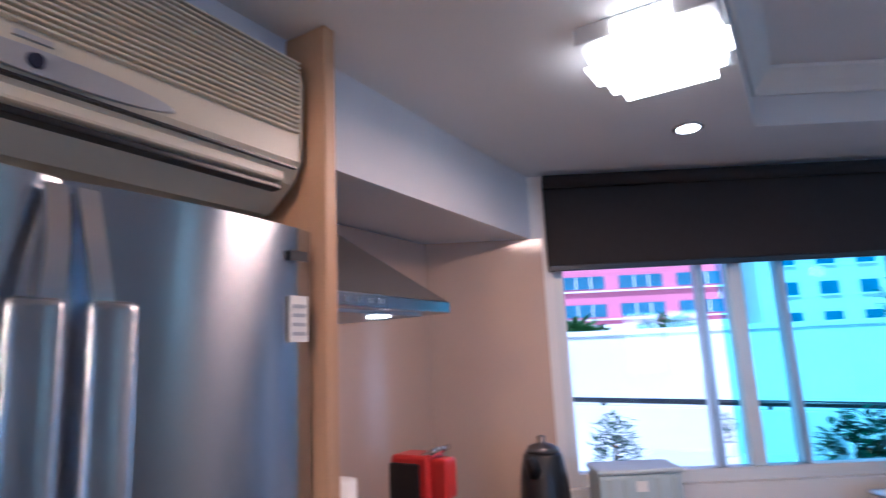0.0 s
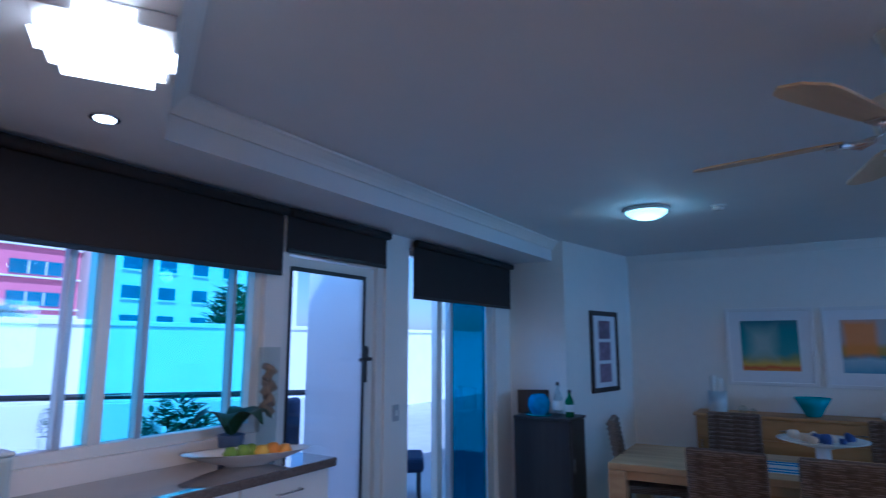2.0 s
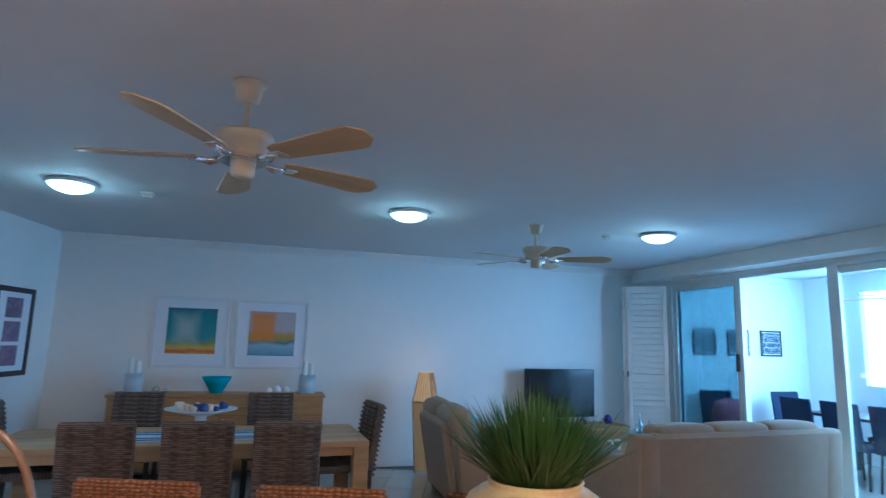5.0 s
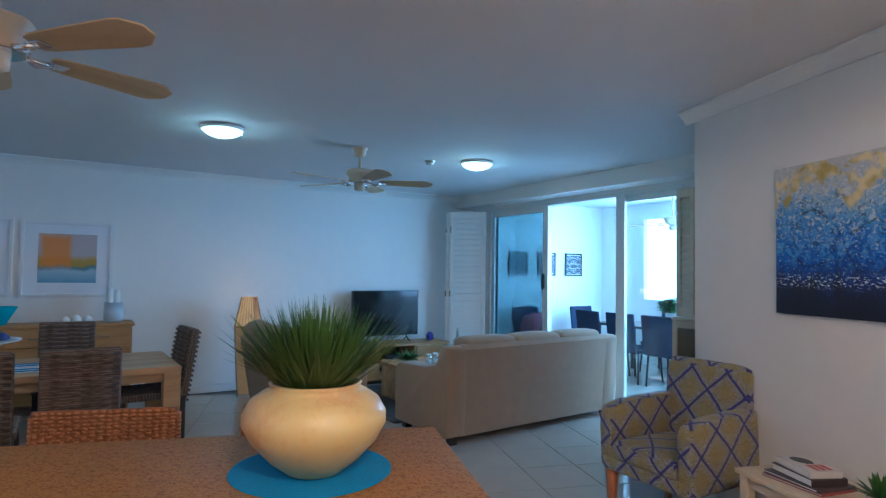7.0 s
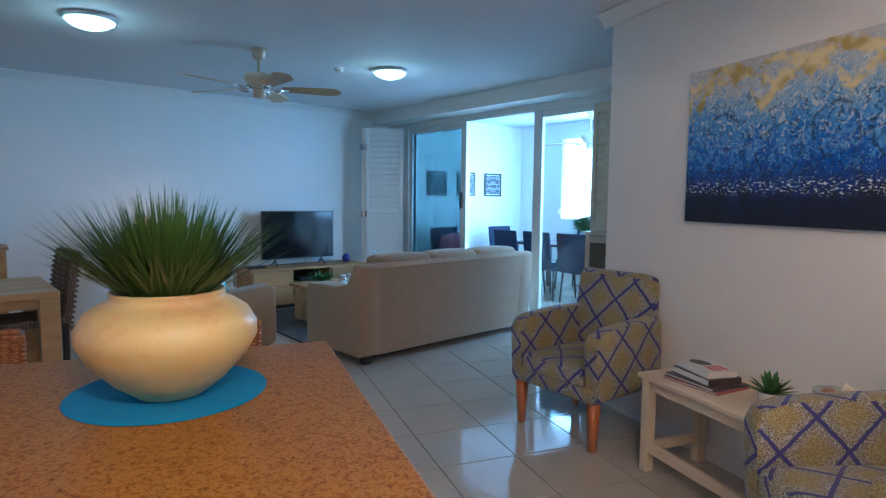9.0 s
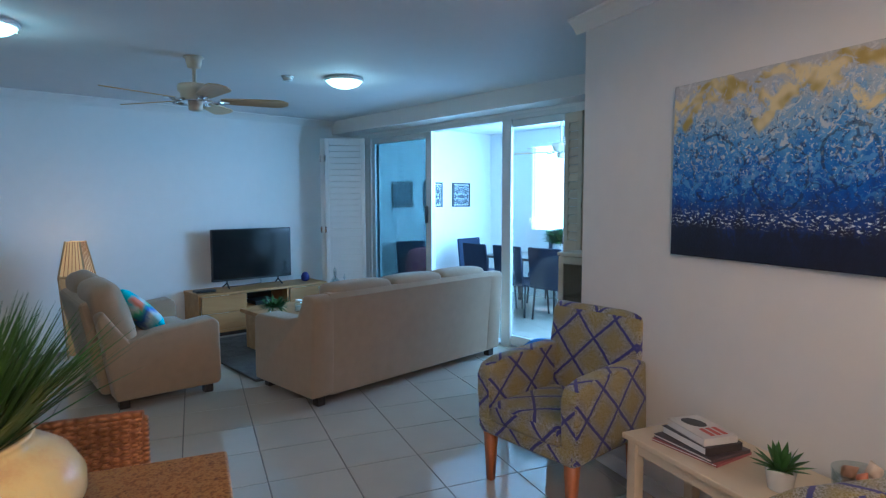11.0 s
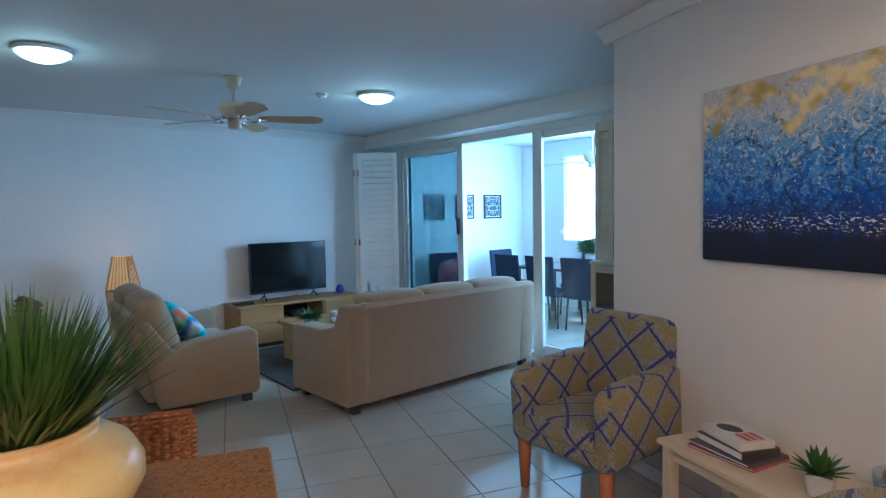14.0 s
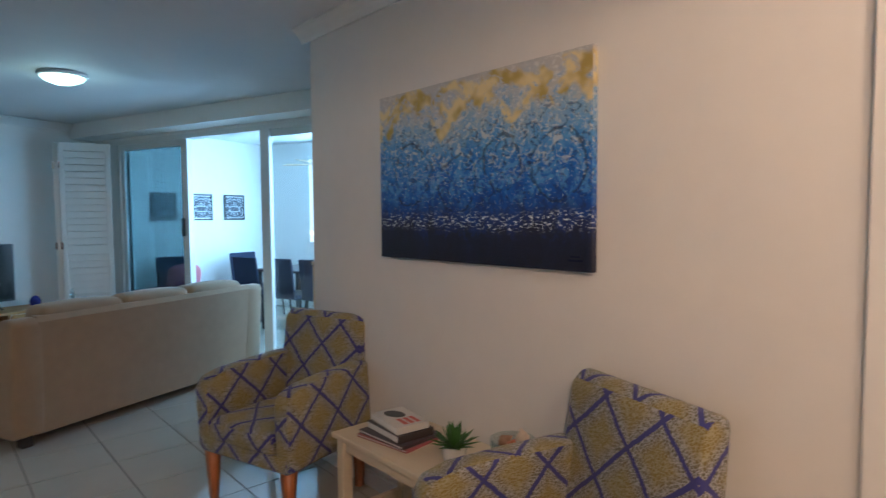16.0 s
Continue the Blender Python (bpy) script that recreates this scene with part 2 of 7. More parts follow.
def canvas_sea(name):
    """Abstract seascape on canvas: pale sky with yellow, blue daubs, a line of white foam and a dark foot. UV 0..1."""
    m = mat(name, (0.1, 0.1, 0.2), 0.45)
    nt = m.node_tree
    uv = nt.nodes.new("ShaderNodeTexCoord").outputs["UV"]
    sep = nt.nodes.new("ShaderNodeSeparateXYZ")
    nt.links.new(uv, sep.inputs[0])

    def tex(scale, detail, sx=1.0, sy=1.0, dist=0.0):
        mp = nt.nodes.new("ShaderNodeMapping")
        mp.inputs["Scale"].default_value = (1.6 * sx, sy, 1)
        nt.links.new(uv, mp.inputs["Vector"])
        q = nt.nodes.new("ShaderNodeTexNoise")
        q.inputs["Scale"].default_value, q.inputs["Detail"].default_value, q.inputs["Distortion"].default_value = scale, detail, dist
        q.inputs["Roughness"].default_value = 0.65
        nt.links.new(mp.outputs[0], q.inputs["Vector"])
        return q.outputs["Fac"]

    def math_(op, a, b, c=None):
        q = nt.nodes.new("ShaderNodeMath")
        q.operation = op
        for k, s in enumerate((a, b, c)):
            if s is None:
                continue
            if isinstance(s, (int, float)):
                q.inputs[k].default_value = s
            else:
                nt.links.new(s, q.inputs[k])
        return q.outputs[0]

    def mix(f, a, b):
        q = nt.nodes.new("ShaderNodeMix")
        q.data_type = "RGBA"
        nt.links.new(f, q.inputs[0])
        for k, s in ((6, a), (7, b)):
            if isinstance(s, tuple):
                q.inputs[k].default_value = (*s, 1)
            else:
                nt.links.new(s, q.inputs[k])
        return q.outputs[2]

    def window(x, lo, hi, soft):
        q = nt.nodes.new("ShaderNodeMapRange")
        q.interpolation_type = "SMOOTHSTEP"
        nt.links.new(x, q.inputs["Value"])
        q.inputs["From Min"].default_value, q.inputs["From Max"].default_value = lo - soft, lo + soft
        p = nt.nodes.new("ShaderNodeMapRange")
        p.interpolation_type = "SMOOTHSTEP"
        nt.links.new(x, p.inputs["Value"])
        p.inputs["From Min"].default_value, p.inputs["From Max"].default_value = hi - soft, hi + soft
        p.inputs["To Min"].default_value, p.inputs["To Max"].default_value = 1, 0
        return math_("MULTIPLY", q.outputs[0], p.outputs[0])

    y = sep.outputs["Y"]
    jag = math_("MULTIPLY_ADD", tex(7, 4, 1.0, 0.5, 0.6), 0.42, math_("ADD", y, -0.21))
    jag2 = math_("MULTIPLY_ADD", tex(26, 5, 1.2, 0.8), 0.25, math_("ADD", jag, -0.125))
    col = ramp_colours(nt, jag2, [(0.0, (0.010, 0.011, 0.030)), (0.16, (0.012, 0.015, 0.05)), (0.24, (0.010, 0.03, 0.17)), (0.36, (0.010, 0.09, 0.46)), (0.50, (0.02, 0.16, 0.60)), (0.62, (0.08, 0.28, 0.66)), (0.74, (0.28, 0.44, 0.62)), (0.86, (0.46, 0.50, 0.54)), (1.0, (0.50, 0.50, 0.50))])
    daub = math_("MULTIPLY", window(tex(11, 6, 1.0, 1.0, 1.6), 0.53, 3.0, 0.03), window(y, 0.34, 0.92, 0.08))
    col = mix(math_("MULTIPLY", daub, 0.6), col, (0.16, 0.40, 0.74))
    pale = math_("MULTIPLY", window(tex(24, 9, 1.0, 1.0, 1.2), 0.56, 3.0, 0.025), window(y, 0.48, 1.1, 0.12))
    col = mix(math_("MULTIPLY", pale, 0.75), col, (0.66, 0.67, 0.66))
    dark = math_("MULTIPLY", window(tex(19, 9, 1.0, 1.0, 1.6), 0.57, 3.0, 0.025), window(y, 0.26, 0.80, 0.1))
    col = mix(math_("MULTIPLY", dark, 0.75), col, (0.010, 0.03, 0.15))
    fleck = math_("MULTIPLY", math_("GREATER_THAN", tex(60, 3, 1.0, 1.0, 0.6), 0.635), window(y, 0.3, 0.95, 0.1))
    col = mix(math_("MULTIPLY", fleck, 0.8), col, (0.72, 0.74, 0.76))
    # swept yellow strokes under the upper edge
    x = sep.outputs["X"]
    wob = tex(5, 3, 1.0, 1.0, 0.4)
    for freq, shift, mid, amp, thick in ((9.3, 0.4, 0.79, 0.22, 0.028), (7.1, 2.2, 0.86, 0.18, 0.024), (12.0, 1.0, 0.90, 0.10, 0.018)):
        sweep = math_("ABSOLUTE", math_("SINE", math_("MULTIPLY_ADD", x, freq, shift), 0), 0)
        away = math_("ABSOLUTE", math_("SUBTRACT", math_("MULTIPLY_ADD", wob, 0.16, math_("ADD", y, -0.08)), math_("MULTIPLY_ADD", sweep, amp, mid - amp * 0.4)), 0)
        q = nt.nodes.new("ShaderNodeMapRange")
        q.inputs["From Min"].default_value, q.inputs["From Max"].default_value = thick, thick * 2.1
        q.inputs["To Min"].default_value, q.inputs["To Max"].default_value = 1, 0
        nt.links.new(away, q.inputs["Value"])
        patchy = window(tex(8, 5, 1.0, 1.0, 1.0), 0.46, 3.0, 0.06)
        tone = mix(window(tex(6, 2), 0.5, 3.0, 0.12), (0.42, 0.32, 0.07), (0.74, 0.64, 0.34))
        col = mix(math_("MULTIPLY", q.outputs[0], patchy), col, tone)
    # thin dark loops scratched over the blue
    for cx, cy, rad in ((0.12, 0.50, 0.16), (0.34, 0.52, 0.13), (0.55, 0.44, 0.15), (0.80, 0.50, 0.17)):
        far = nt.nodes.new("ShaderNodeVectorMath")
        far.operation = "DISTANCE"
        far.inputs[1].default_value = (cx * 1.58, cy, 0)
        mp = nt.nodes.new("ShaderNodeMapping")
        mp.inputs["Scale"].default_value = (1.58, 1, 0)
        nt.links.new(uv, mp.inputs["Vector"])
        nt.links.new(mp.outputs[0], far.inputs[0])
        ring = math_("ABSOLUTE", math_("SUBTRACT", math_("MULTIPLY_ADD", wob, 0.12, far.outputs["Value"]), rad + 0.06), 0)
        line = math_("MULTIPLY", math_("LESS_THAN", ring, 0.0075), math_("GREATER_THAN", tex(14, 4), 0.47))
        col = mix(math_("MULTIPLY", line, 0.6), col, (0.006, 0.012, 0.05))
    foam = math_("MULTIPLY", math_("GREATER_THAN", tex(60, 4, 0.7, 1.3, 0.3), 0.575), window(math_("MULTIPLY_ADD", tex(3, 2, 1, 0.1), 0.10, math_("ADD", y, -0.05)), 0.185, 0.265, 0.022))
    col = mix(foam, col, (0.84, 0.86, 0.88))
    nt.links.new(col, nt.nodes["Principled BSDF"].inputs["Base Color"])
    bp = nt.nodes.new("ShaderNodeBump")
    bp.inputs["Strength"].default_value, bp.inputs["Distance"].default_value = 0.5, 0.004
    nt.links.new(tex(60, 5), bp.inputs["Height"])
    nt.links.new(bp.outputs[0], nt.nodes["Principled BSDF"].inputs["Normal"])
    return m


def print_art(name, stops, blob, at, size, wobble=0.34, soft=0.6):
    """A small abstract print: bands of colour with one soft block. UV 0..1."""
    m = mat(name, (0.5, 0.5, 0.5), 0.5)
    nt = m.node_tree
    uv = nt.nodes.new("ShaderNodeTexCoord").outputs["UV"]
    n = nt.nodes.new("ShaderNodeTexNoise")
    n.inputs["Scale"].default_value, n.inputs["Detail"].default_value = 3.0, 5
    nt.links.new(uv, n.inputs["Vector"])
    sep = nt.nodes.new("ShaderNodeSeparateXYZ")
    nt.links.new(uv, sep.inputs[0])
    q = nt.nodes.new("ShaderNodeMath")
    q.operation = "MULTIPLY_ADD"
    q.inputs[1].default_value = wobble
    nt.links.new(n.outputs["Fac"], q.inputs[0])
    s = nt.nodes.new("ShaderNodeMath")
    s.inputs[1].default_value = -wobble / 2
    nt.links.new(sep.outputs["Y"], s.inputs[0])
    nt.links.new(s.outputs[0], q.inputs[2])
    base = ramp_colours(nt, q.outputs[0], stops)
    bend = nt.nodes.new("ShaderNodeVectorMath")
    bend.operation = "MULTIPLY_ADD"
    bend.inputs[1].default_value = (wobble * 0.88, wobble * 0.88, 0)
    nt.links.new(n.outputs["Color"], bend.inputs[0])
    nt.links.new(uv, bend.inputs[2])
    off = nt.nodes.new("ShaderNodeVectorMath")
    off.operation = "SUBTRACT"
    off.inputs[1].default_value = (at[0] + wobble * 0.44, at[1] + wobble * 0.44, 0)
    nt.links.new(bend.outputs[0], off.inputs[0])
    flat = nt.nodes.new("ShaderNodeVectorMath")
    flat.operation = "ABSOLUTE"
    nt.links.new(off.outputs[0], flat.inputs[0])
    xyz = nt.nodes.new("ShaderNodeSeparateXYZ")
    nt.links.new(flat.outputs[0], xyz.inputs[0])
    d = nt.nodes.new("ShaderNodeMath")
    d.operation = "MAXIMUM"
    nt.links.new(xyz.outputs["X"], d.inputs[0])
    nt.links.new(xyz.outputs["Y"], d.inputs[1])
    mr = nt.nodes.new("ShaderNodeMapRange")
    mr.inputs["From Min"].default_value, mr.inputs["From Max"].default_value = size * soft, size * 1.1
    mr.inputs["To Min"].default_value, mr.inputs["To Max"].default_value = 0.9, 0
    nt.links.new(d.outputs[0], mr.inputs["Value"])
    mx = nt.nodes.new("ShaderNodeMix")
    mx.data_type = "RGBA"
    mx.inputs[7].default_value = (*blob, 1)
    nt.links.new(mr.outputs[0], mx.inputs[0])
    nt.links.new(base, mx.inputs[6])
    nt.links.new(mx.outputs[2], nt.nodes["Principled BSDF"].inputs["Base Color"])
    return m


PAINT = mat("wall_paint", (0.77, 0.755, 0.72), 0.55, noise_scale=9, noise_amount=0.025, bump=0.05, bump_scale=120)
CEIL = mat("ceiling_paint", (0.72, 0.72, 0.72), 0.75, noise_scale=5, noise_amount=0.025, bump=0.05, bump_scale=90)
TRIM = mat("gloss_white_trim", (0.78, 0.77, 0.74), 0.35, noise_scale=6, noise_amount=0.03)
SPLASH = mat("glass_splashback", (0.53, 0.40, 0.31), 0.10, noise_scale=4, noise_amount=0.03)
BULK = mat("white_bulkhead", (0.66, 0.68, 0.72), 0.5, noise_scale=5, noise_amount=0.02)
ALU = mat("cream_aluminium", (0.70, 0.70, 0.67), 0.35, metal=0.1, noise_scale=9, noise_amount=0.03)
ALU_GREY = mat("grey_aluminium", (0.45, 0.47, 0.50), 0.35, metal=0.5, noise_scale=9, noise_amount=0.04)
TILE = mat("floor_tile", (0.50, 0.455, 0.38), 0.10, noise_scale=4, noise_amount=0.05, coat=0.3, bump=0.012, bump_scale=12)
GROUT = mat("grout", (0.17, 0.15, 0.13), 0.9, noise_scale=14, noise_amount=0.15)
BLIND = mat("dark_blind_fabric", (0.022, 0.018, 0.018), 0.85, noise_scale=40, noise_amount=0.15, bump=0.1, bump_scale=300)
STEEL = mat("brushed_steel", (0.47, 0.49, 0.53), 0.25, metal=1.0, noise_scale=5, noise_amount=0.05)

# fine level brushing draws reflections out upwards and downwards
steel_nodes = STEEL.node_tree
steel_grain = steel_nodes.nodes.new("ShaderNodeTangent")
steel_grain.direction_type, steel_grain.axis = "RADIAL", "Z"
steel_face = steel_nodes.nodes["Principled BSDF"]
steel_nodes.links.new(steel_grain.outputs[0], steel_face.inputs["Tangent"])
steel_face.inputs["Anisotropic"].default_value, steel_face.inputs["Anisotropic Rotation"].default_value = 0.9, 0.25
STEEL_DARK = mat("hood_steel", (0.16, 0.15, 0.15), 0.35, metal=0.8, noise_scale=6, noise_amount=0.06)
CHROME = mat("chrome", (0.8, 0.8, 0.82), 0.12, metal=1.0)
MAPLE = wood("maple_panel", (0.42, 0.25, 0.13), (0.56, 0.36, 0.20), 0.45, "Z", 6)
OAK = wood("oak", (0.40, 0.23, 0.09), (0.58, 0.37, 0.17), 0.45, "Y", 10)
OAK_PALE = wood("pale_oak", (0.36, 0.175, 0.05), (0.48, 0.265, 0.09), 0.5, "Y", 10)
BLADE = wood("fan_blade_wood", (0.50, 0.35, 0.16), (0.62, 0.45, 0.24), 0.4, "X", 12)
LEG = wood("beech_leg", (0.42, 0.13, 0.04), (0.58, 0.21, 0.07), 0.35, "Z", 12)
CREAM_WOOD = wood("cream_painted_wood", (0.62, 0.51, 0.35), (0.70, 0.60, 0.43), 0.45, "X", 7)
BLACK_WOOD = wood("black_brown_wood", (0.018, 0.014, 0.013), (0.04, 0.03, 0.026), 0.4, "Z", 10)
FAN_CREAM = mat("cream_enamel", (0.62, 0.54, 0.40), 0.35, noise_scale=9, noise_amount=0.04)
AC_PLASTIC = mat("aged_ivory_plastic", (0.60, 0.56, 0.44), 0.4, noise_scale=6, noise_amount=0.03)
BLACK = mat("black_plastic", (0.015, 0.015, 0.017), 0.35, noise_scale=20, noise_amount=0.1)
SCREEN = mat("dark_screen", (0.006, 0.007, 0.009), 0.12)
RED = mat("red_plastic", (0.62, 0.03, 0.02), 0.3, noise_scale=10, noise_amount=0.05)
WHITE = mat("white_ceramic", (0.80, 0.80, 0.78), 0.25, noise_scale=8, noise_amount=0.02)
PAPER = mat("white_paper", (0.78, 0.77, 0.74), 0.8, noise_scale=15, noise_amount=0.04)
SOFA = mat("beige_microsuede", (0.345, 0.25, 0.155), 0.9, noise_scale=14, noise_amount=0.09, bump=0.15, bump_scale=160, sheen=0.18)
GRANITE = speckled("golden_granite", [(0.36, (0.045, 0.015, 0.002)), (0.47, (0.155, 0.056, 0.005)), (0.57, (0.27, 0.108, 0.009)), (0.68, (0.38, 0.20, 0.034)), (0.78, (0.18, 0.068, 0.007))], 74, 0.42)
GRANITE.node_tree.nodes["Principled BSDF"].inputs["Specular IOR Level"].default_value = 0.18
CREAM_WOOD.node_tree.nodes["Principled BSDF"].inputs["Coat Weight"].default_value = 0.1
STONE = speckled("dark_stone_top", [(0.3, (0.05, 0.04, 0.037)), (0.5, (0.10, 0.082, 0.075)), (0.75, (0.16, 0.14, 0.13))], 70, 0.06)
STONE.node_tree.nodes["Principled BSDF"].inputs["Coat Weight"].default_value = 0.8
STONE.node_tree.nodes["Principled BSDF"].inputs["Specular IOR Level"].default_value = 0.9
RUSH = woven("dark_woven_rush", (0.065, 0.042, 0.028), (0.27, 0.19, 0.135), 26)
RATTAN = woven("honey_rattan", (0.20, 0.07, 0.02), (0.50, 0.22, 0.07), 22, 0.45)
CANE = mat("varnished_cane", (0.24, 0.13, 0.06), 0.12, noise_scale=30, noise_amount=0.15, coat=0.6)
LATTICE = lattice_fabric("lattice_fabric")
CANVAS = canvas_sea("sea_canvas")
ART_A = print_art("print_dune", [(0.02, (0.40, 0.16, 0.02)), (0.12, (0.50, 0.26, 0.02)), (0.22, (0.62, 0.36, 0.03)), (0.29, (0.55, 0.10, 0.02)), (0.34, (0.60, 0.40, 0.04)), (0.42, (0.22, 0.26, 0.09)), (0.52, (0.05, 0.26, 0.28)), (0.80, (0.02, 0.22, 0.25)), (0.98, (0.02, 0.15, 0.20))], (0.36, 0.46, 0.44), (0.38, 0.66), 0.30, 0.16, 0.25)
ART_B = print_art("print_shore", [(0.02, (0.01, 0.10, 0.22)), (0.16, (0.02, 0.17, 0.32)), (0.30, (0.20, 0.36, 0.48)), (0.42, (0.34, 0.46, 0.54)), (0.48, (0.08, 0.20, 0.24)), (0.53, (0.36, 0.25, 0.03)), (0.60, (0.42, 0.28, 0.05)), (0.68, (0.44, 0.40, 0.40)), (0.96, (0.46, 0.40, 0.40))], (0.66, 0.22, 0.02), (0.30, 0.74), 0.27, 0.14, 0.75)
POTTERY = speckled("pale_glazed_pottery", [(0.38, (0.50, 0.46, 0.25)), (0.48, (0.63, 0.53, 0.25)), (0.58, (0.66, 0.53, 0.22)), (0.68, (0.60, 0.40, 0.17)), (0.78, (0.64, 0.55, 0.31))], 3.2, 0.34)
pot_nodes = POTTERY.node_tree
pot_bump, pot_noise = pot_nodes.nodes.new("ShaderNodeBump"), pot_nodes.nodes.new("ShaderNodeTexNoise")
pot_noise.inputs["Scale"].default_value, pot_noise.inputs["Detail"].default_value = 28, 5
pot_bump.inputs["Strength"].default_value, pot_bump.inputs["Distance"].default_value = 0.10, 0.01
pot_nodes.links.new(pot_nodes.nodes.new("ShaderNodeTexCoord").outputs["Object"], pot_noise.inputs["Vector"])
pot_nodes.links.new(pot_noise.outputs["Fac"], pot_bump.inputs["Height"])
pot_nodes.links.new(pot_bump.outputs[0], pot_nodes.nodes["Principled BSDF"].inputs["Normal"])
TEAL = mat("teal_fabric", (0.025, 0.25, 0.56), 0.8, noise_scale=60, noise_amount=0.12, bump=0.3, bump_scale=220)
TEAL_GLASS = mat("teal_glass_bowl", (0.02, 0.35, 0.42), 0.12, noise_scale=8, noise_amount=0.1)
BLUE_CLOTH = mat("royal_blue_cloth", (0.02, 0.17, 0.62), 0.85, noise_scale=20, noise_amount=0.1)
NAVY = mat("navy_cushion", (0.007, 0.013, 0.04), 0.85, noise_scale=20, noise_amount=0.1)
PINK = mat("dusty_pink_cushion", (0.42, 0.13, 0.15), 0.9, noise_scale=20, noise_amount=0.1)
LEAF = mat("leaf_green", (0.06, 0.16, 0.035), 0.5, noise_scale=6, noise_amount=0.35)
LEAF_DARK = mat("dark_leaf", (0.025, 0.075, 0.03), 0.45, noise_scale=6, noise_amount=0.3)
GRASS = mat("artificial_grass", (0.055, 0.135, 0.022), 0.5, noise_scale=5, noise_amount=0.4)
RUG = mat("grey_shag", (0.10, 0.095, 0.09), 0.95, noise_scale=60, noise_amount=0.5, bump=1.0, bump_scale=90)
DARK_FRAME = mat("dark_frame", (0.03, 0.022, 0.02), 0.35, noise_scale=12, noise_amount=0.1)
WHITE_FRAME = mat("white_frame", (0.70, 0.70, 0.70), 0.4, noise_scale=12, noise_amount=0.03)
MOUNT = mat("white_mount", (0.74, 0.75, 0.78), 0.8, noise_scale=20, noise_amount=0.02)
PHOTO = mat("faded_photo", (0.20, 0.14, 0.22), 0.4, noise_scale=18, noise_amount=0.7)
ETCHING = mat("grey_fretwork", (0.3, 0.33, 0.36), 0.6)
fret = ETCHING.node_tree
fret_uv, fret_map = fret.nodes.new("ShaderNodeTexCoord"), fret.nodes.new("ShaderNodeVectorMath")
fret_map.operation = "ABSOLUTE"
fret_mid = fret.nodes.new("ShaderNodeVectorMath")
fret_mid.operation, fret_mid.inputs[1].default_value = "SUBTRACT", (0.5, 0.5, 0)
fret_cell = fret.nodes.new("ShaderNodeTexVoronoi")
fret_cell.feature, fret_cell.inputs["Scale"].default_value = "DISTANCE_TO_EDGE", 11
fret.links.new(fret_uv.outputs["UV"], fret_mid.inputs[0])
fret.links.new(fret_mid.outputs[0], fret_map.inputs[0])
fret.links.new(fret_map.outputs[0], fret_cell.inputs["Vector"])
fret.links.new(ramp_colours(fret, fret_cell.outputs["Distance"], [(0.04, (0.03, 0.03, 0.04)), (0.16, (0.12, 0.13, 0.15)), (0.20, (0.46, 0.48, 0.50))]), fret.nodes["Principled BSDF"].inputs["Base Color"])
PANE = glass("clear_pane", (0.95, 0.97, 0.97), 0.10)
PANE_TINT = glass("blue_green_pane", (0.56, 0.90, 0.95), 0.10)
PANE_BLUE = glass("blue_pane", (0.42, 0.49, 0.50), 0.06)
PANE_DOOR = glass("deep_blue_pane", (0.10, 0.34, 0.44), 0.08)
HURRICANE = mat("frosted_hurricane_glass", (0.55, 0.62, 0.66), 0.3, noise_scale=8, noise_amount=0.04)
SKY_GLOW = mat("bright_sky", (0.8, 0.85, 0.9), 0.9, emit=(0.80, 0.92, 1.0), power=3.2)
GLASSWARE = glass("glassware", (0.86, 0.92, 0.93), 0.35)
PANE_DOOR_CLEAR = glass("door_pane_glass", (0.96, 0.97, 1.0), 0.08)
LIGHT_COOL = mat("lit_glass_diffuser", (0.9, 0.9, 0.88), 0.3, emit=(0.70, 1.0, 0.76), power=2.4)
LIGHT_WHITE = mat("lit_white_diffuser", (0.9, 0.9, 0.9), 0.3, emit=(1.0, 0.78, 0.50), power=8.0)
LIGHT_WARM = mat("lit_warm_bulb", (0.9, 0.9, 0.85), 0.3, emit=(1.0, 0.85, 0.60), power=9.0)
SHADE_GLOW = mat("glowing_lamp_shade", (0.55, 0.36, 0.16), 0.8, noise_scale=12, noise_amount=0.1, emit=(1.0, 0.58, 0.20), power=0.28)
LAMP_VEIL = mat("lit_lamp_veneer", (0.34, 0.24, 0.13), 0.7, noise_scale=12, noise_amount=0.12, emit=(1.0, 0.55, 0.18), power=0.10)
GLOW_CORE = mat("lamp_bulb_glow", (0.9, 0.8, 0.5), 0.5, emit=(1.0, 0.62, 0.2), power=6.0)
RENDER_WHITE = mat("sunlit_render", (0.86, 0.85, 0.82), 0.85, noise_scale=3, noise_amount=0.05)
PINK_WALL = mat("pink_render", (0.68, 0.20, 0.30), 0.85, noise_scale=0.5, noise_amount=0.06)
FAR_GLASS = mat("far_window", (0.05, 0.16, 0.26), 0.15, noise_scale=0.5, noise_amount=0.3)
PAVER = mat("terrace_paver", (0.48, 0.46, 0.43), 0.8, noise_scale=3, noise_amount=0.12)

# ---- builders ----


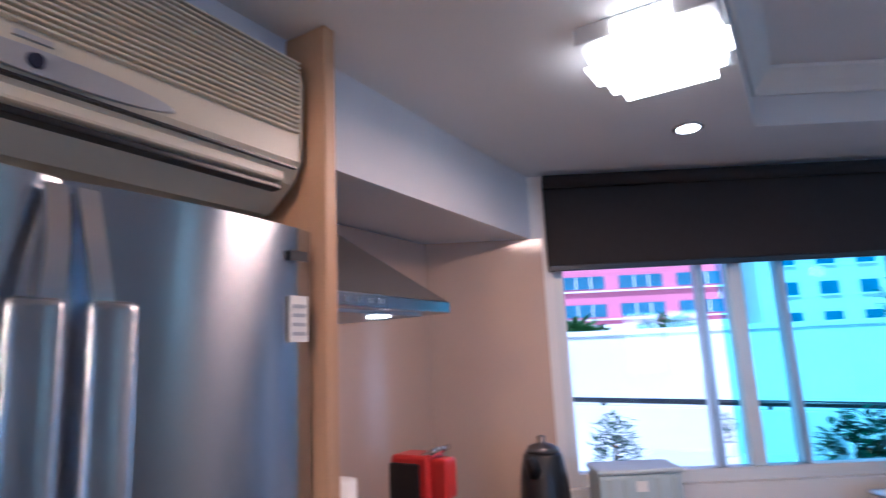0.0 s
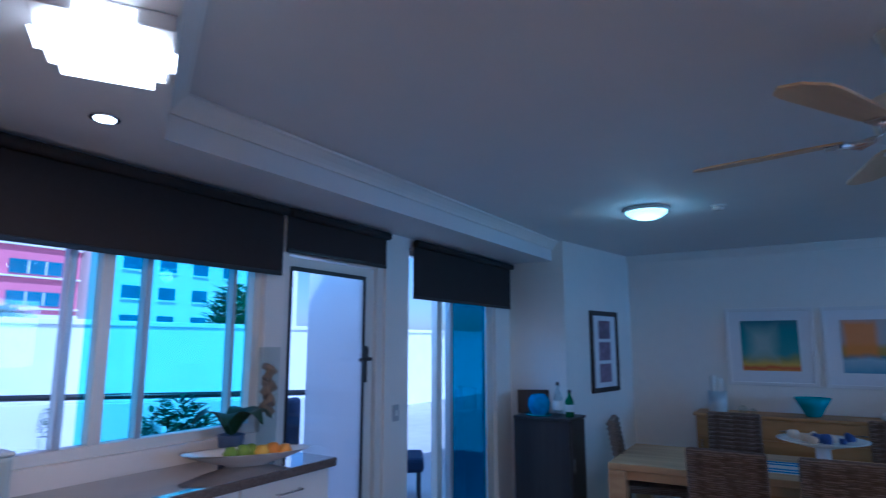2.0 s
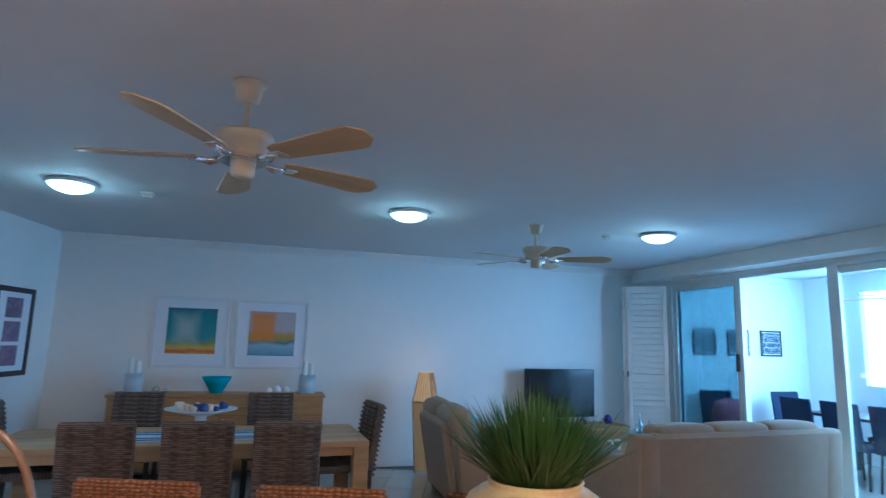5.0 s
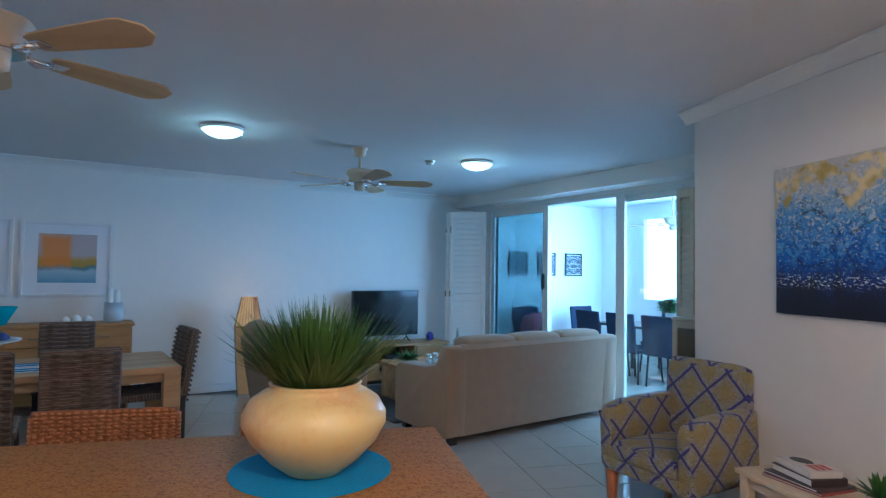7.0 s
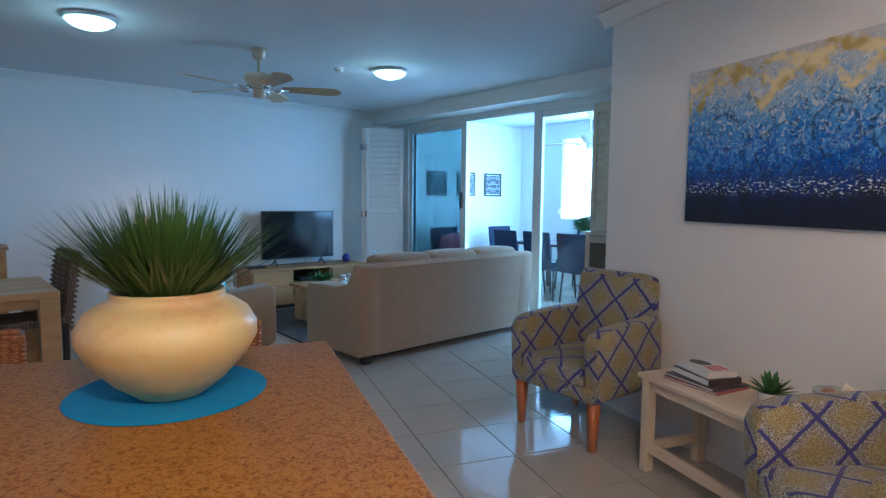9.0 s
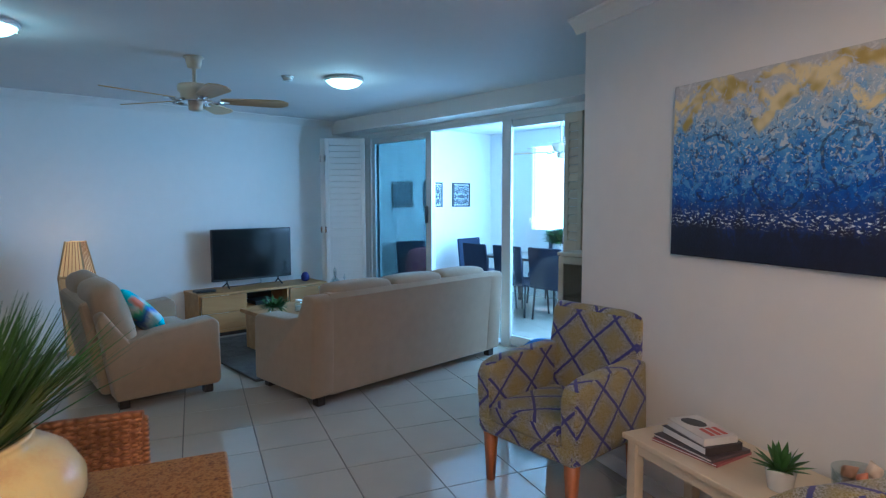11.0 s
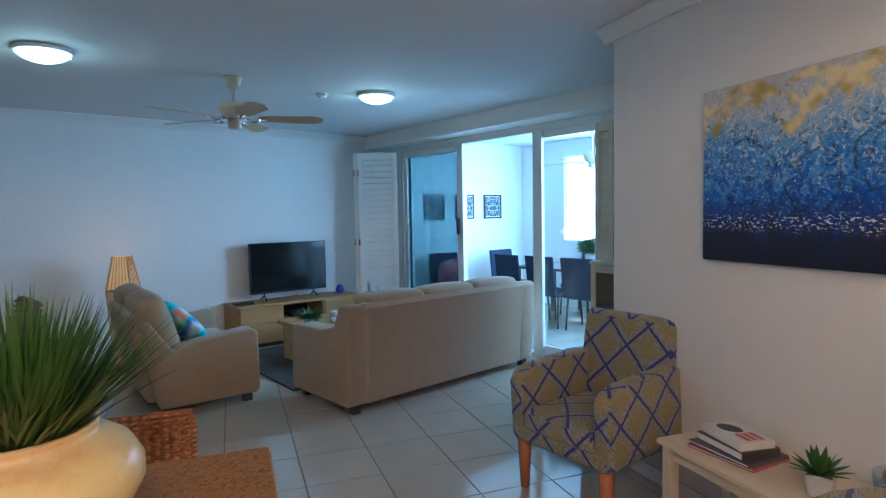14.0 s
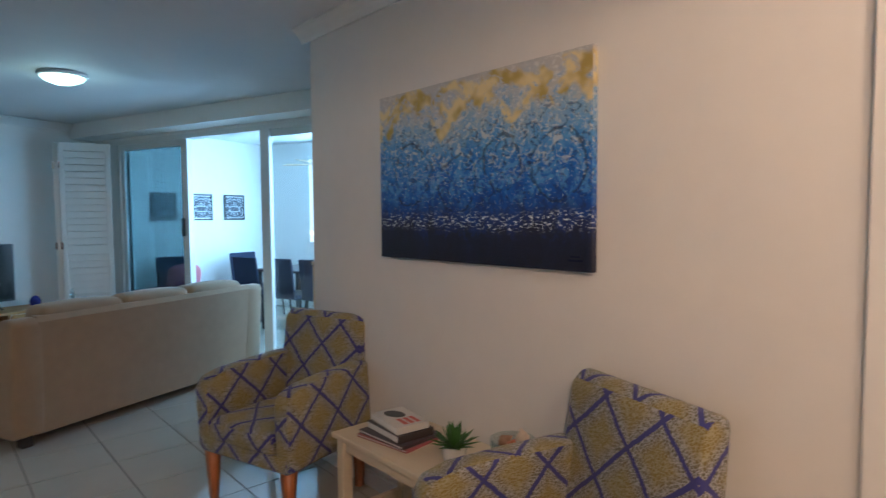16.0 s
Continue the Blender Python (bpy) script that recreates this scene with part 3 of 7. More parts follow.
class Mesh:
    """Collects shaped solids in one bmesh."""

    def __init__(self):
        self.bm = bmesh.new()

    def _place(self, verts, m):
        bmesh.ops.transform(self.bm, matrix=m, verts=verts)

    def box(self, x0, x1, y0, y1, z0, z1, bevel=0.0, seg=2, m=None):
        r = bmesh.ops.create_cube(self.bm, size=1)
        vs = r["verts"]
        bmesh.ops.scale(self.bm, vec=(x1 - x0, y1 - y0, z1 - z0), verts=vs)
        bmesh.ops.translate(self.bm, vec=((x0 + x1) / 2, (y0 + y1) / 2, (z0 + z1) / 2), verts=vs)
        if bevel:
            es = list({e for v in vs for e in v.link_edges})
            r = bmesh.ops.bevel(self.bm, geom=es, offset=bevel, segments=seg, profile=0.5, affect="EDGES")
            vs = list({v for f in r["faces"] for v in f.verts} | {v for v in vs if v.is_valid})
        if m is not None:
            self._place(vs, m)
        return self

    def lathe(self, profile, n=24, m=None, sx=1.0, sy=1.0):
        """Turns (radius, height) pairs about the z axis."""
        rings, made = [], []
        for r, z in profile:
            ring = [self.bm.verts.new((max(r, 1e-4) * sx * math.cos(2 * math.pi * k / n), max(r, 1e-4) * sy * math.sin(2 * math.pi * k / n), z)) for k in range(n)]
            rings.append(ring)
            made += ring
        for a, b in zip(rings, rings[1:]):
            for k in range(n):
                f = self.bm.faces.new((a[k], a[(k + 1) % n], b[(k + 1) % n], b[k]))
                f.smooth = True
        self.bm.faces.new(rings[0][::-1])
        self.bm.faces.new(rings[-1])
        if m is not None:
            self._place(made, m)
        return self

    def prism(self, outline, z0, z1, m=None):
        """Stands an outline in x and y up from z0 to z1."""
        lo = [self.bm.verts.new((x, y, z0)) for x, y in outline]
        hi = [self.bm.verts.new((x, y, z1)) for x, y in outline]
        k = len(outline)
        self.bm.faces.new(lo[::-1])
        self.bm.faces.new(hi)
        for i in range(k):
            self.bm.faces.new((lo[i], lo[(i + 1) % k], hi[(i + 1) % k], hi[i]))
        if m is not None:
            self._place(lo + hi, m)
        return self

    def tube(self, pts, r, n=8, r_end=None):
        """A rod of radius r along points, tapering to r_end."""
        pts = [Vector(p) for p in pts]
        rings = []
        for i, p in enumerate(pts):
            d = (pts[min(i + 1, len(pts) - 1)] - pts[max(i - 1, 0)]).normalized()
            a = d.orthogonal().normalized() if i == 0 else (a - d * a.dot(d)).normalized()
            b = d.cross(a)
            q = r if r_end is None else r + (r_end - r) * i / (len(pts) - 1)
            rings.append([self.bm.verts.new(p + q * (math.cos(2 * math.pi * k / n) * a + math.sin(2 * math.pi * k / n) * b)) for k in range(n)])
        for s, t in zip(rings, rings[1:]):
            for k in range(n):
                self.bm.faces.new((s[k], s[(k + 1) % n], t[(k + 1) % n], t[k])).smooth = True
        self.bm.faces.new(rings[0][::-1])
        self.bm.faces.new(rings[-1])
        return self

    def blade(self, base, tip, bend, width):
        """A leaf: a bent tapering strip with a fold along it."""
        base, tip = Vector(base), Vector(tip)
        d = tip - base
        side = d.cross(Vector((0, 0, 1)))
        side = side.normalized() if side.length > 1e-4 else Vector((1, 0, 0))
        rows = []
        for k, w in enumerate((0.55, 1.0, 0.8, 0.05)):
            f = k / 3
            p = base + d * f + Vector((0, 0, -bend * f * f))
            rows.append((self.bm.verts.new(p - side * width * w / 2), self.bm.verts.new(p + Vector((0, 0, -width * 0.18 * w))), self.bm.verts.new(p + side * width * w / 2)))
        for a, b in zip(rows, rows[1:]):
            for k in (0, 1):
                self.bm.faces.new((a[k], a[k + 1], b[k + 1], b[k])).smooth = True
        return self

    def uv(self, unit=False):
        """Box-projected UVs in metres, or 0..1 over the y-z (or x-z) extent."""
        lay = self.bm.loops.layers.uv.verify()
        self.bm.normal_update()
        for f in self.bm.faces:
            n = f.normal
            ax = max(range(3), key=lambda k: abs(n[k]))
            for lp in f.loops:
                c = lp.vert.co
                lp[lay].uv = ((c.y, c.z), (c.x, c.z), (c.x, c.y))[ax]
        if unit:
            us = [lp[lay].uv.copy() for f in self.bm.faces for lp in f.loops]
            lo, hi = Vector((min(u.x for u in us), min(u.y for u in us))), Vector((max(u.x for u in us), max(u.y for u in us)))
            for f in self.bm.faces:
                for lp in f.loops:
                    lp[lay].uv = ((lp[lay].uv.x - lo.x) / (hi.x - lo.x), (lp[lay].uv.y - lo.y) / (hi.y - lo.y))
        return self


def part(name, mesh, material, parent=None, label=""):
    me = bpy.data.meshes.new(name)
    mesh.bm.normal_update()
    mesh.bm.to_mesh(me)
    mesh.bm.free()
    me.materials.append(material)
    ob = new(name, me)
    ob.parent = parent
    if label:
        ob["label"] = label
    return ob


def thing(name, m, label, category, group=""):
    ob = new(name)
    ob.empty_display_size = 0.1
    ob.matrix_world = m
    return tagged(ob, label, category, group)


def setting(name, mesh, material, label="", category=""):
    return tagged(part(name, mesh, material), label, category or name.split("_")[0], kind="structure")


def one(name, mesh, material, m, label, category, group=""):
    ob = part(name, mesh, material)
    ob.matrix_world = m
    return tagged(ob, label, category, group)


def smooth(ob, angle=40):
    bm = bmesh.new()
    bm.from_mesh(ob.data)
    for f in bm.faces:
        f.smooth = True
    for e in bm.edges:
        e.smooth = len(e.link_faces) != 2 or e.calc_face_angle() < radians(angle)
    bm.to_mesh(ob.data)
    bm.free()
    return ob


# ---- the plan ----
# Room axes: x towards the long wall with the prints, y towards the terrace.
# The floor tiles, the painting's wall and the island are turned by TURN; the kitchen run by KTURN.
TURN = -19.0
B = pose(0, 0, 0, 0, 0, TURN)
XE, YN, YP, YS = 7.10, 2.19, 1.42, -6.09
HIGH, LOW = 2.57, 2.375
T = 0.15
KC, KTURN = (0.70, 2.19), 59.0   # kitchen frame: x runs along the wall towards the window, y = towards the wall
K = pose(KC[0], KC[1], 0, 0, 0, KTURN)

# floor slab (grout level), tiles are laid on it at the end of the file
floor = setting("floor", Mesh().box(-3.2, XE + T, -9.1, YN + T, -0.14, -0.005), GROUT, "glossy cream ceramic tiles with dark grout lines", "floor")

# walls
setting("wall_east", Mesh().box(XE, XE + T, YS - 3.0, YN + T, 0, 2.9), PAINT, "long off-white painted wall behind the prints and television", "wall")
setting("wall_north_pier", Mesh().prism([(5.62, 1.60), (XE, 1.35), (XE, YN + T), (5.62, YN + T)], 0, 2.9), PAINT, "off-white painted wall corner beside the terrace door", "wall")
wn_ = Mesh()
wn_.box(-0.6, 0.78, YN, YN + T, 0, LOW + 0.4)
wn_.box(0.78, 2.42, YN, YN + T, 0, 1.09)
wn_.box(2.42, 2.56, YN, YN + T, 0, LOW + 0.4)
wn_.box(3.53, 3.82, YN, YN + T, 0, LOW + 0.4)
wn_.box(5.30, 5.62, YN, YN + T, 0, LOW + 0.4)
wn_.box(0.78, 2.42, YN, YN + T, 2.30, LOW + 0.4)
wn_.box(2.56, 3.53, YN, YN + T, 2.16, LOW + 0.4)
wn_.box(3.82, 5.30, YN, YN + T, 2.30, LOW + 0.4)
setting("wall_north", wn_, PAINT, "white painted wall with kitchen window and two terrace doors", "wall")
# south wall with the wide sliding door opening
ws = Mesh()
ws.box(1.0, 3.40, YS - T, YS, 0, 2.9)
ws.box(6.68, XE, YS - T, YS, 0, 2.9)
ws.box(3.40, 6.68, YS - T, YS, 2.37, 2.9)
setting("wall_south", ws, PAINT, "off-white wall round the wide sliding door", "wall")
setting("bulkhead_south", Mesh().box(2.3, XE, YS, -5.80, 2.40, HIGH + 0.1), PAINT, "painted bulkhead above the sliding doors", "bulkhead")
setting("wall_painting", Mesh().box(-1.2, 3.585, -3.70, -3.56, 0, 2.9), PAINT, "off-white painted wall behind the armchairs", "wall").matrix_world = B
# three walls out of view, added only to close the shell
setting("wall_return", Mesh().box(1.0, 1.15, YS, -4.27, 0, 2.9), PAINT, "unseen off-white wall closing the space behind the painting wall", "wall")
setting("wall_west", Mesh().box(-3.0, -2.2, -4.2, 0.2, 0, 2.9), PAINT, "plain off-white wall behind the camera", "wall")
setting("wall_hall", Mesh().box(-2.4, -0.9, -3.36, -3.2, 0, 2.9), PAINT, "unseen off-white wall closing the room behind the camera", "wall")
# sunroom shell
sr = Mesh()
sr.box(2.95, 3.05, -9.0, YS - T, 0, 0.9).box(2.95, 3.05, -9.0, YS - T, 2.45, 2.9).box(2.95, 3.05, -6.7, YS - T, 0.9, 2.45)
sr.box(2.95, 3.3, -9.05, -8.9, 0, 2.9).box(6.24, XE, -9.05, -8.9, 0, 2.9).box(3.3, 6.24, -9.05, -8.9, 0, 1.0).box(3.3, 6.24, -9.05, -8.9, 2.42, 2.9)
setting("wall_sunroom", sr, PAINT, "white sunroom walls with large bright windows", "wall")
setting("ceiling_sunroom", Mesh().box(2.95, XE, -9.05, YS - T, 2.62, 2.8), CEIL, "white sunroom ceiling", "ceiling")
setting("ceiling_main", Mesh().box(-3.1, XE + T, YS - T, YN + T, HIGH, HIGH + 0.12), CEIL, "smooth painted living room ceiling", "ceiling")
# kitchen wall, lowered kitchen ceiling and bulkheads
setting("wall_kitchen", Mesh().box(-5.2, 0.6, 0.39, 0.55, 0, 2.9), PAINT, "painted kitchen wall", "wall").matrix_world = K
setting("bulkhead_kitchen", Mesh().box(-1.72, 0.30, 0.0, 0.40, 2.10, HIGH), BULK, "white bulkhead above the range hood", "bulkhead").matrix_world = K
dx, dy = math.cos(radians(KTURN)), math.sin(radians(KTURN))
low = [(1.45, 1.72), (5.62, 1.72), (5.62, YN), (-3.0, YN), (-3.0, -2.6), (1.45 - 5.0 * dx, 1.72 - 5.0 * dy)]
setting("ceiling_kitchen", Mesh().prism(low, LOW, HIGH + 0.02), CEIL, "lowered painted ceiling over kitchen and windows", "ceiling")


def cornice(name, length, m):
    """A small stepped cove moulding along x, hanging in the corner of wall (y = 0) and ceiling (z = 0)."""
    prof = [(0, 0), (-0.075, 0), (-0.075, -0.012), (-0.06, -0.02), (-0.035, -0.045), (-0.02, -0.065), (-0.012, -0.082), (0, -0.082)]
    mesh = Mesh()
    a = [mesh.bm.verts.new((0, y, z)) for y, z in prof]
    b = [mesh.bm.verts.new((length, y, z)) for y, z in prof]
    k = len(prof)
    for i in range(k):
        mesh.bm.faces.new((a[i], a[(i + 1) % k], b[(i + 1) % k], b[i]))
    mesh.bm.faces.new(a[::-1])
    mesh.bm.faces.new(b)
    bmesh.ops.recalc_face_normals(mesh.bm, faces=mesh.bm.faces)
    ob = setting(name, mesh, TRIM, "white plaster cornice moulding", "cornice")
    ob.matrix_world = m
    return ob


cornice("cornice_painting_wall", 4.75, B @ pose(3.66, -3.557, HIGH - 0.002, 0, 0, 180))
cornice("cornice_east", 7.2, pose(XE - 0.002, 1.35, HIGH - 0.002, 0, 0, -90))
cornice("cornice_north", 4.16, pose(1.46, 1.718, HIGH - 0.002))
cornice("cornice_kitchen", 4.2, pose(1.452 - 4.2 * dx, 1.722 - 4.2 * dy, HIGH - 0.002, 0, 0, KTURN))

# skirting
sk = Mesh().box(XE - 0.016, XE - 0.001, YS, 1.35, 0, 0.09, 0.004)
setting("baseboard_east", sk, TRIM, "low white painted skirting", "baseboard")
setting("baseboard_painting", Mesh().box(0.86, 3.585, -3.558, -3.543, 0, 0.085, 0.004), TRIM, "low white painted skirting", "baseboard").matrix_world = B
setting("trim_hall_architrave", Mesh().box(0.72, 0.82, -3.558, -3.53, 0, 2.55, 0.006), TRIM, "cream painted door architrave", "trim").matrix_world = B


def window_frame(name, x0, x1, z0, z1, y, mullions, panes, depth=0.07, bar=0.05, material=ALU, label="cream aluminium window", category="window"):
    """A framed window in the north wall: outer frame, upright bars and panes."""
    th = thing(name, pose(0, y, 0), label, category)
    th["kind"] = "structure"
    part("window_frame", Mesh().box(x0, x0 + bar, 0, depth, z0, z1, 0.004).box(x1 - bar, x1, 0, depth, z0, z1, 0.004).box(x0 + bar, x1 - bar, 0, depth, z1 - bar, z1, 0.004).box(x0 + bar, x1 - bar, 0, depth, z0, z0 + bar, 0.004), material, th)
    for x, w, mt in mullions:
        part("window_bar", Mesh().box(x - w / 2, x + w / 2, 0.008, depth - 0.005, z0 + bar, z1 - bar, 0.004), mt, th)
    for a, b, yy, mt in panes:
        p = part("pane", Mesh().box(a, b, yy, yy + 0.006, z0 + bar * 0.8, z1 - bar * 0.8), mt, th)
        p.visible_shadow = False
    return th


window_frame("window_1", 0.78, 2.42, 1.09, 2.30, YN + 0.04, [(1.56, 0.055, ALU), (1.41, 0.03, ALU_GREY), (1.755, 0.03, ALU_GREY), (2.248, 0.02, ALU_GREY)], [(0.82, 1.44, 0.03, PANE), (1.50, 2.38, 0.05, PANE_TINT)])
window_frame("window_2", 3.82, 5.30, 0.0, 2.30, YN + 0.04, [(4.345, 0.08, ALU), (4.545, 0.05, ALU_GREY), (5.225, 0.05, ALU)], [(4.385, 4.52, 0.045, PANE), (4.57, 5.20, 0.03, PANE_DOOR)], label="terrace sliding door with one blue-tinted pane", category="door")


def sunroom_window():
    th = thing("window_3", pose(0, -8.95, 0), "large bright sunroom window in a white frame", "window")
    th["kind"] = "structure"
    part("window_frame", Mesh().box(3.3, 3.36, 0, 0.06, 1.0, 2.42, 0.004).box(6.18, 6.24, 0, 0.06, 1.0, 2.42, 0.004).box(3.36, 6.18, 0, 0.06, 2.36, 2.42, 0.004).box(3.36, 6.18, 0, 0.06, 1.0, 1.06, 0.004), TRIM, th)
    for x in (4.25, 5.2):
        part("window_bar", Mesh().box(x - 0.025, x + 0.025, 0.01, 0.05, 1.06, 2.36), TRIM, th)
    for a, b in ((3.36, 4.225), (4.275, 5.175), (5.225, 6.18)):
        part("pane", Mesh().box(a, b, 0.026, 0.032, 1.06, 2.36), PANE, th).visible_shadow = False


sunroom_window()


def screen_door():
    """The terrace door: white frame, frosted panel with a dark edge, lever handle and lock."""
    th = thing("door_1", pose(2.56, YN + 0.02, 0), "glazed white terrace door with black lever handle", "door")
    th["kind"] = "structure"
    part("door_frame", Mesh().box(0, 0.05, 0, 0.1, 0, 2.16, 0.004).box(0.90, 0.97, 0, 0.1, 0, 2.16, 0.004).box(0.05, 0.90, 0, 0.1, 2.10, 2.16, 0.004), ALU, th)
    part("door_leaf", Mesh().box(0.055, 0.09, 0.03, 0.065, 0.01, 2.09).box(0.785, 0.89, 0.03, 0.065, 0.01, 2.09).box(0.09, 0.785, 0.03, 0.065, 2.03, 2.09).box(0.09, 0.785, 0.03, 0.065, 0.01, 0.1), ALU, th)
    part("seal", Mesh().box(0.082, 0.10, 0.022, 0.03, 0.1, 2.03).box(0.10, 0.772, 0.022, 0.03, 2.005, 2.032).box(0.770, 0.795, 0.022, 0.03, 0.1, 2.03), BLACK, th, "dark rubber edge of the panel")
    part("door_pane", Mesh().box(0.09, 0.785, 0.043, 0.051, 0.1, 2.03), PANE_DOOR_CLEAR, th).visible_shadow = False
    part("door_handle", Mesh().box(0.768, 0.812, 0.008, 0.022, 1.30, 1.55, 0.006).box(0.758, 0.822, 0.004, 0.020, 1.46, 1.54, 0.008).tube([(0.79, 0.01, 1.46), (0.79, -0.04, 1.46), (0.775, -0.05, 1.462), (0.66, -0.052, 1.458)], 0.013), BLACK, th, "black lever handle and lock plate")
    return th


screen_door()


def blind(x0, x1, z0, y, label):
    th = thing("roller_blind", pose(0, y, 0), label, "blind", "dark roller blinds")
    part("fabric", Mesh().box(x0 + 0.01, x1 - 0.01, -0.012, -0.008, z0 + 0.02, LOW - 0.03), BLIND, th)
    part("roller", Mesh().lathe([(0.028, 0), (0.028, x1 - x0 - 0.02)], 16, pose(x0 + 0.01, -0.035, LOW - 0.04, 0, 90, 0)), BLIND, th)
    part("bottom_rail", Mesh().box(x0 + 0.012, x1 - 0.012, -0.018, -0.004, z0, z0 + 0.024, 0.003), BLACK, th)


blind(0.75, 2.52, 1.955, YN - 0.012, "dark brown roller blind pulled part way down the window")
blind(2.53, 3.51, 2.10, YN - 0.012, "short dark brown roller blind above the screen door")
blind(3.84, 5.60, 1.905, YN - 0.012, "dark brown roller blind above the terrace door")

# light switch on the pier between the doors
sw = thing("light_switch", pose(3.66, YN - 0.001, 1.07), "small grey switch plate on the pier", "switch")
part("plate", Mesh().box(-0.035, 0.035, -0.012, 0, -0.058, 0.058, 0.004), ALU_GREY, sw)
part("rocker", Mesh().box(-0.012, 0.012, -0.018, -0.012, -0.02, 0.02, 0.003), WHITE, sw)


def sliding_doors():
    """Three tall panels in a cream frame; the middle one stands open."""
    th = thing("door_2", pose(0, YS, 0), "wide cream aluminium sliding door, one panel open", "door")
    th["kind"] = "structure"
    part("door_frame", Mesh().box(3.40, 3.45, -0.13, 0.0, 0, 2.37, 0.004).box(6.63, 6.68, -0.13, 0.0, 0, 2.37, 0.004).box(3.45, 6.63, -0.13, 0.0, 2.32, 2.37, 0.004), ALU, th)
    part("track", Mesh().box(3.45, 6.63, -0.13, -0.005, 0.001, 0.025, 0.004), ALU_GREY, th)
    for a, b, y, mt in ((5.42, 6.62, -0.05, PANE_BLUE), (5.44, 6.60, -0.10, PANE), (3.46, 4.25, -0.05, PANE)):
        leaf = part("sliding_panel", Mesh().box(a, a + (0.10 if mt == PANE_BLUE else 0.07), y, y + 0.035, 0.025, 2.32, 0.004).box(b - 0.07, b, y, y + 0.035, 0.025, 2.32, 0.004).box(a + 0.07, b - 0.07, y, y + 0.035, 2.25, 2.32, 0.003).box(a + 0.07, b - 0.07, y, y + 0.035, 0.025, 0.12, 0.003), ALU, th)
        part("pane", Mesh().box(a + 0.06, b - 0.06, y + 0.014, y + 0.020, 0.1, 2.27), mt, leaf).visible_shadow = mt == PANE_BLUE
    part("post", Mesh().box(4.16, 4.28, -0.02, 0.015, 0.0, 2.33, 0.004), ALU, th)
    part("door_handle", Mesh().box(5.47, 5.505, -0.012, 0.02, 1.25, 1.45, 0.008), BLACK, th, "black recessed latch")


sliding_doors()


def shutter(m, width, label, height=2.30, paint=TRIM):
    """A folded leaf of plantation shutter: stiles, rails, tilted slats and hinges."""
    th = thing("shutter", m, label, "shutter", "folding shutters")
    part("frame", Mesh().box(0, 0.05, -0.014, 0.014, 0.02, height, 0.003).box(width - 0.05, width, -0.014, 0.014, 0.02, height, 0.003).box(0.05, width - 0.05, -0.014, 0.014, height - 0.09, height, 0.003).box(0.05, width - 0.05, -0.014, 0.014, 0.02, 0.14, 0.003).box(0.05, width - 0.05, -0.014, 0.014, 1.05, 1.15, 0.003), paint, th)
    first = None
    zs = [0.185 + 0.075 * k for k in range(12)] + [1.195 + 0.075 * k for k in range(15) if 1.195 + 0.075 * k < height - 0.10]
    for z in zs:
        if first is None:
            first = part("slat", Mesh().box(0.05, width - 0.05, -0.036, 0.036, -0.005, 0.005, 0.003), paint, th)
            first.matrix_basis = pose(0, 0, z, 76)
        else:
            s = new("slat", first.data)
            s.parent = th
            s.matrix_basis = pose(0, 0, z, 76)
    for z in (0.35, 1.15, 2.05):
        part("hinge", Mesh().box(-0.012, 0.012, -0.02, -0.008, z - 0.04, z + 0.04, 0.003), CHROME, th)


shutter(pose(6.74, -5.47, 0, 0, 0, -127), 0.50, "white plantation shutter leaf folded open against the wall")
shutter(pose(6.80, -5.44, 0, 0, 0, -124), 0.50, "white plantation shutter leaf folded behind another")
shutter(pose(3.455, -6.03, 0, 0, 0, 168), 0.225, "cream plantation shutter leaf folded open edge-on", paint=CREAM_WOOD)


# ---- terrace and distance ----
setting("backdrop", Mesh().box(-8, 18, -16.2, -16.0, -0.5, 9), SKY_GLOW, "bright hazy sky beyond the sunroom", "sky")
setting("ground", Mesh().box(-900, 900, YN + T, 1800, -0.5, -0.02), PAVER, "pale paved terrace and ground beyond", "ground")
setting("ground_south", Mesh().box(-900, 900, -1800, -9.2, -0.5, -0.02), PAVER, "pale ground beyond the sunroom", "ground")
tw = thing("terrace_wall", pose(0, 8.5, 0), "tall white rendered terrace wall in full sun", "wall")
tw["kind"] = "structure"
part("wall", Mesh().box(-9, 22, 0, 0.2, -0.02, 1.82, 0.01), RENDER_WHITE, tw)
part("coping", Mesh().box(-9, 22, -0.04, 0.24, 1.82, 1.90, 0.01), RENDER_WHITE, tw)
setting("wall_terrace_partition", Mesh().box(3.57, 3.69, YN + T, 3.0, -0.02, 2.75, 0.006), RENDER_WHITE, "white rendered partition wall beside the terrace door", "wall")
rl = thing("balustrade", pose(2.07, 6.87, 0, 0, 0, -44), "low white terrace balustrade with a dark top rail", "balustrade")
part("panel", Mesh().box(-2.1, 4.2, 0, 0.08, -0.02, 0.98, 0.01), RENDER_WHITE, rl)
part("rail", Mesh().tube([(-2.1, 0.04, 1.04), (4.2, 0.04, 1.04)], 0.03), BLACK, rl)
for x in (-1.8, 0.0, 1.8, 3.6):
    part("post", Mesh().box(x - 0.02, x + 0.02, 0.02, 0.06, 0.98, 1.04), BLACK, rl)


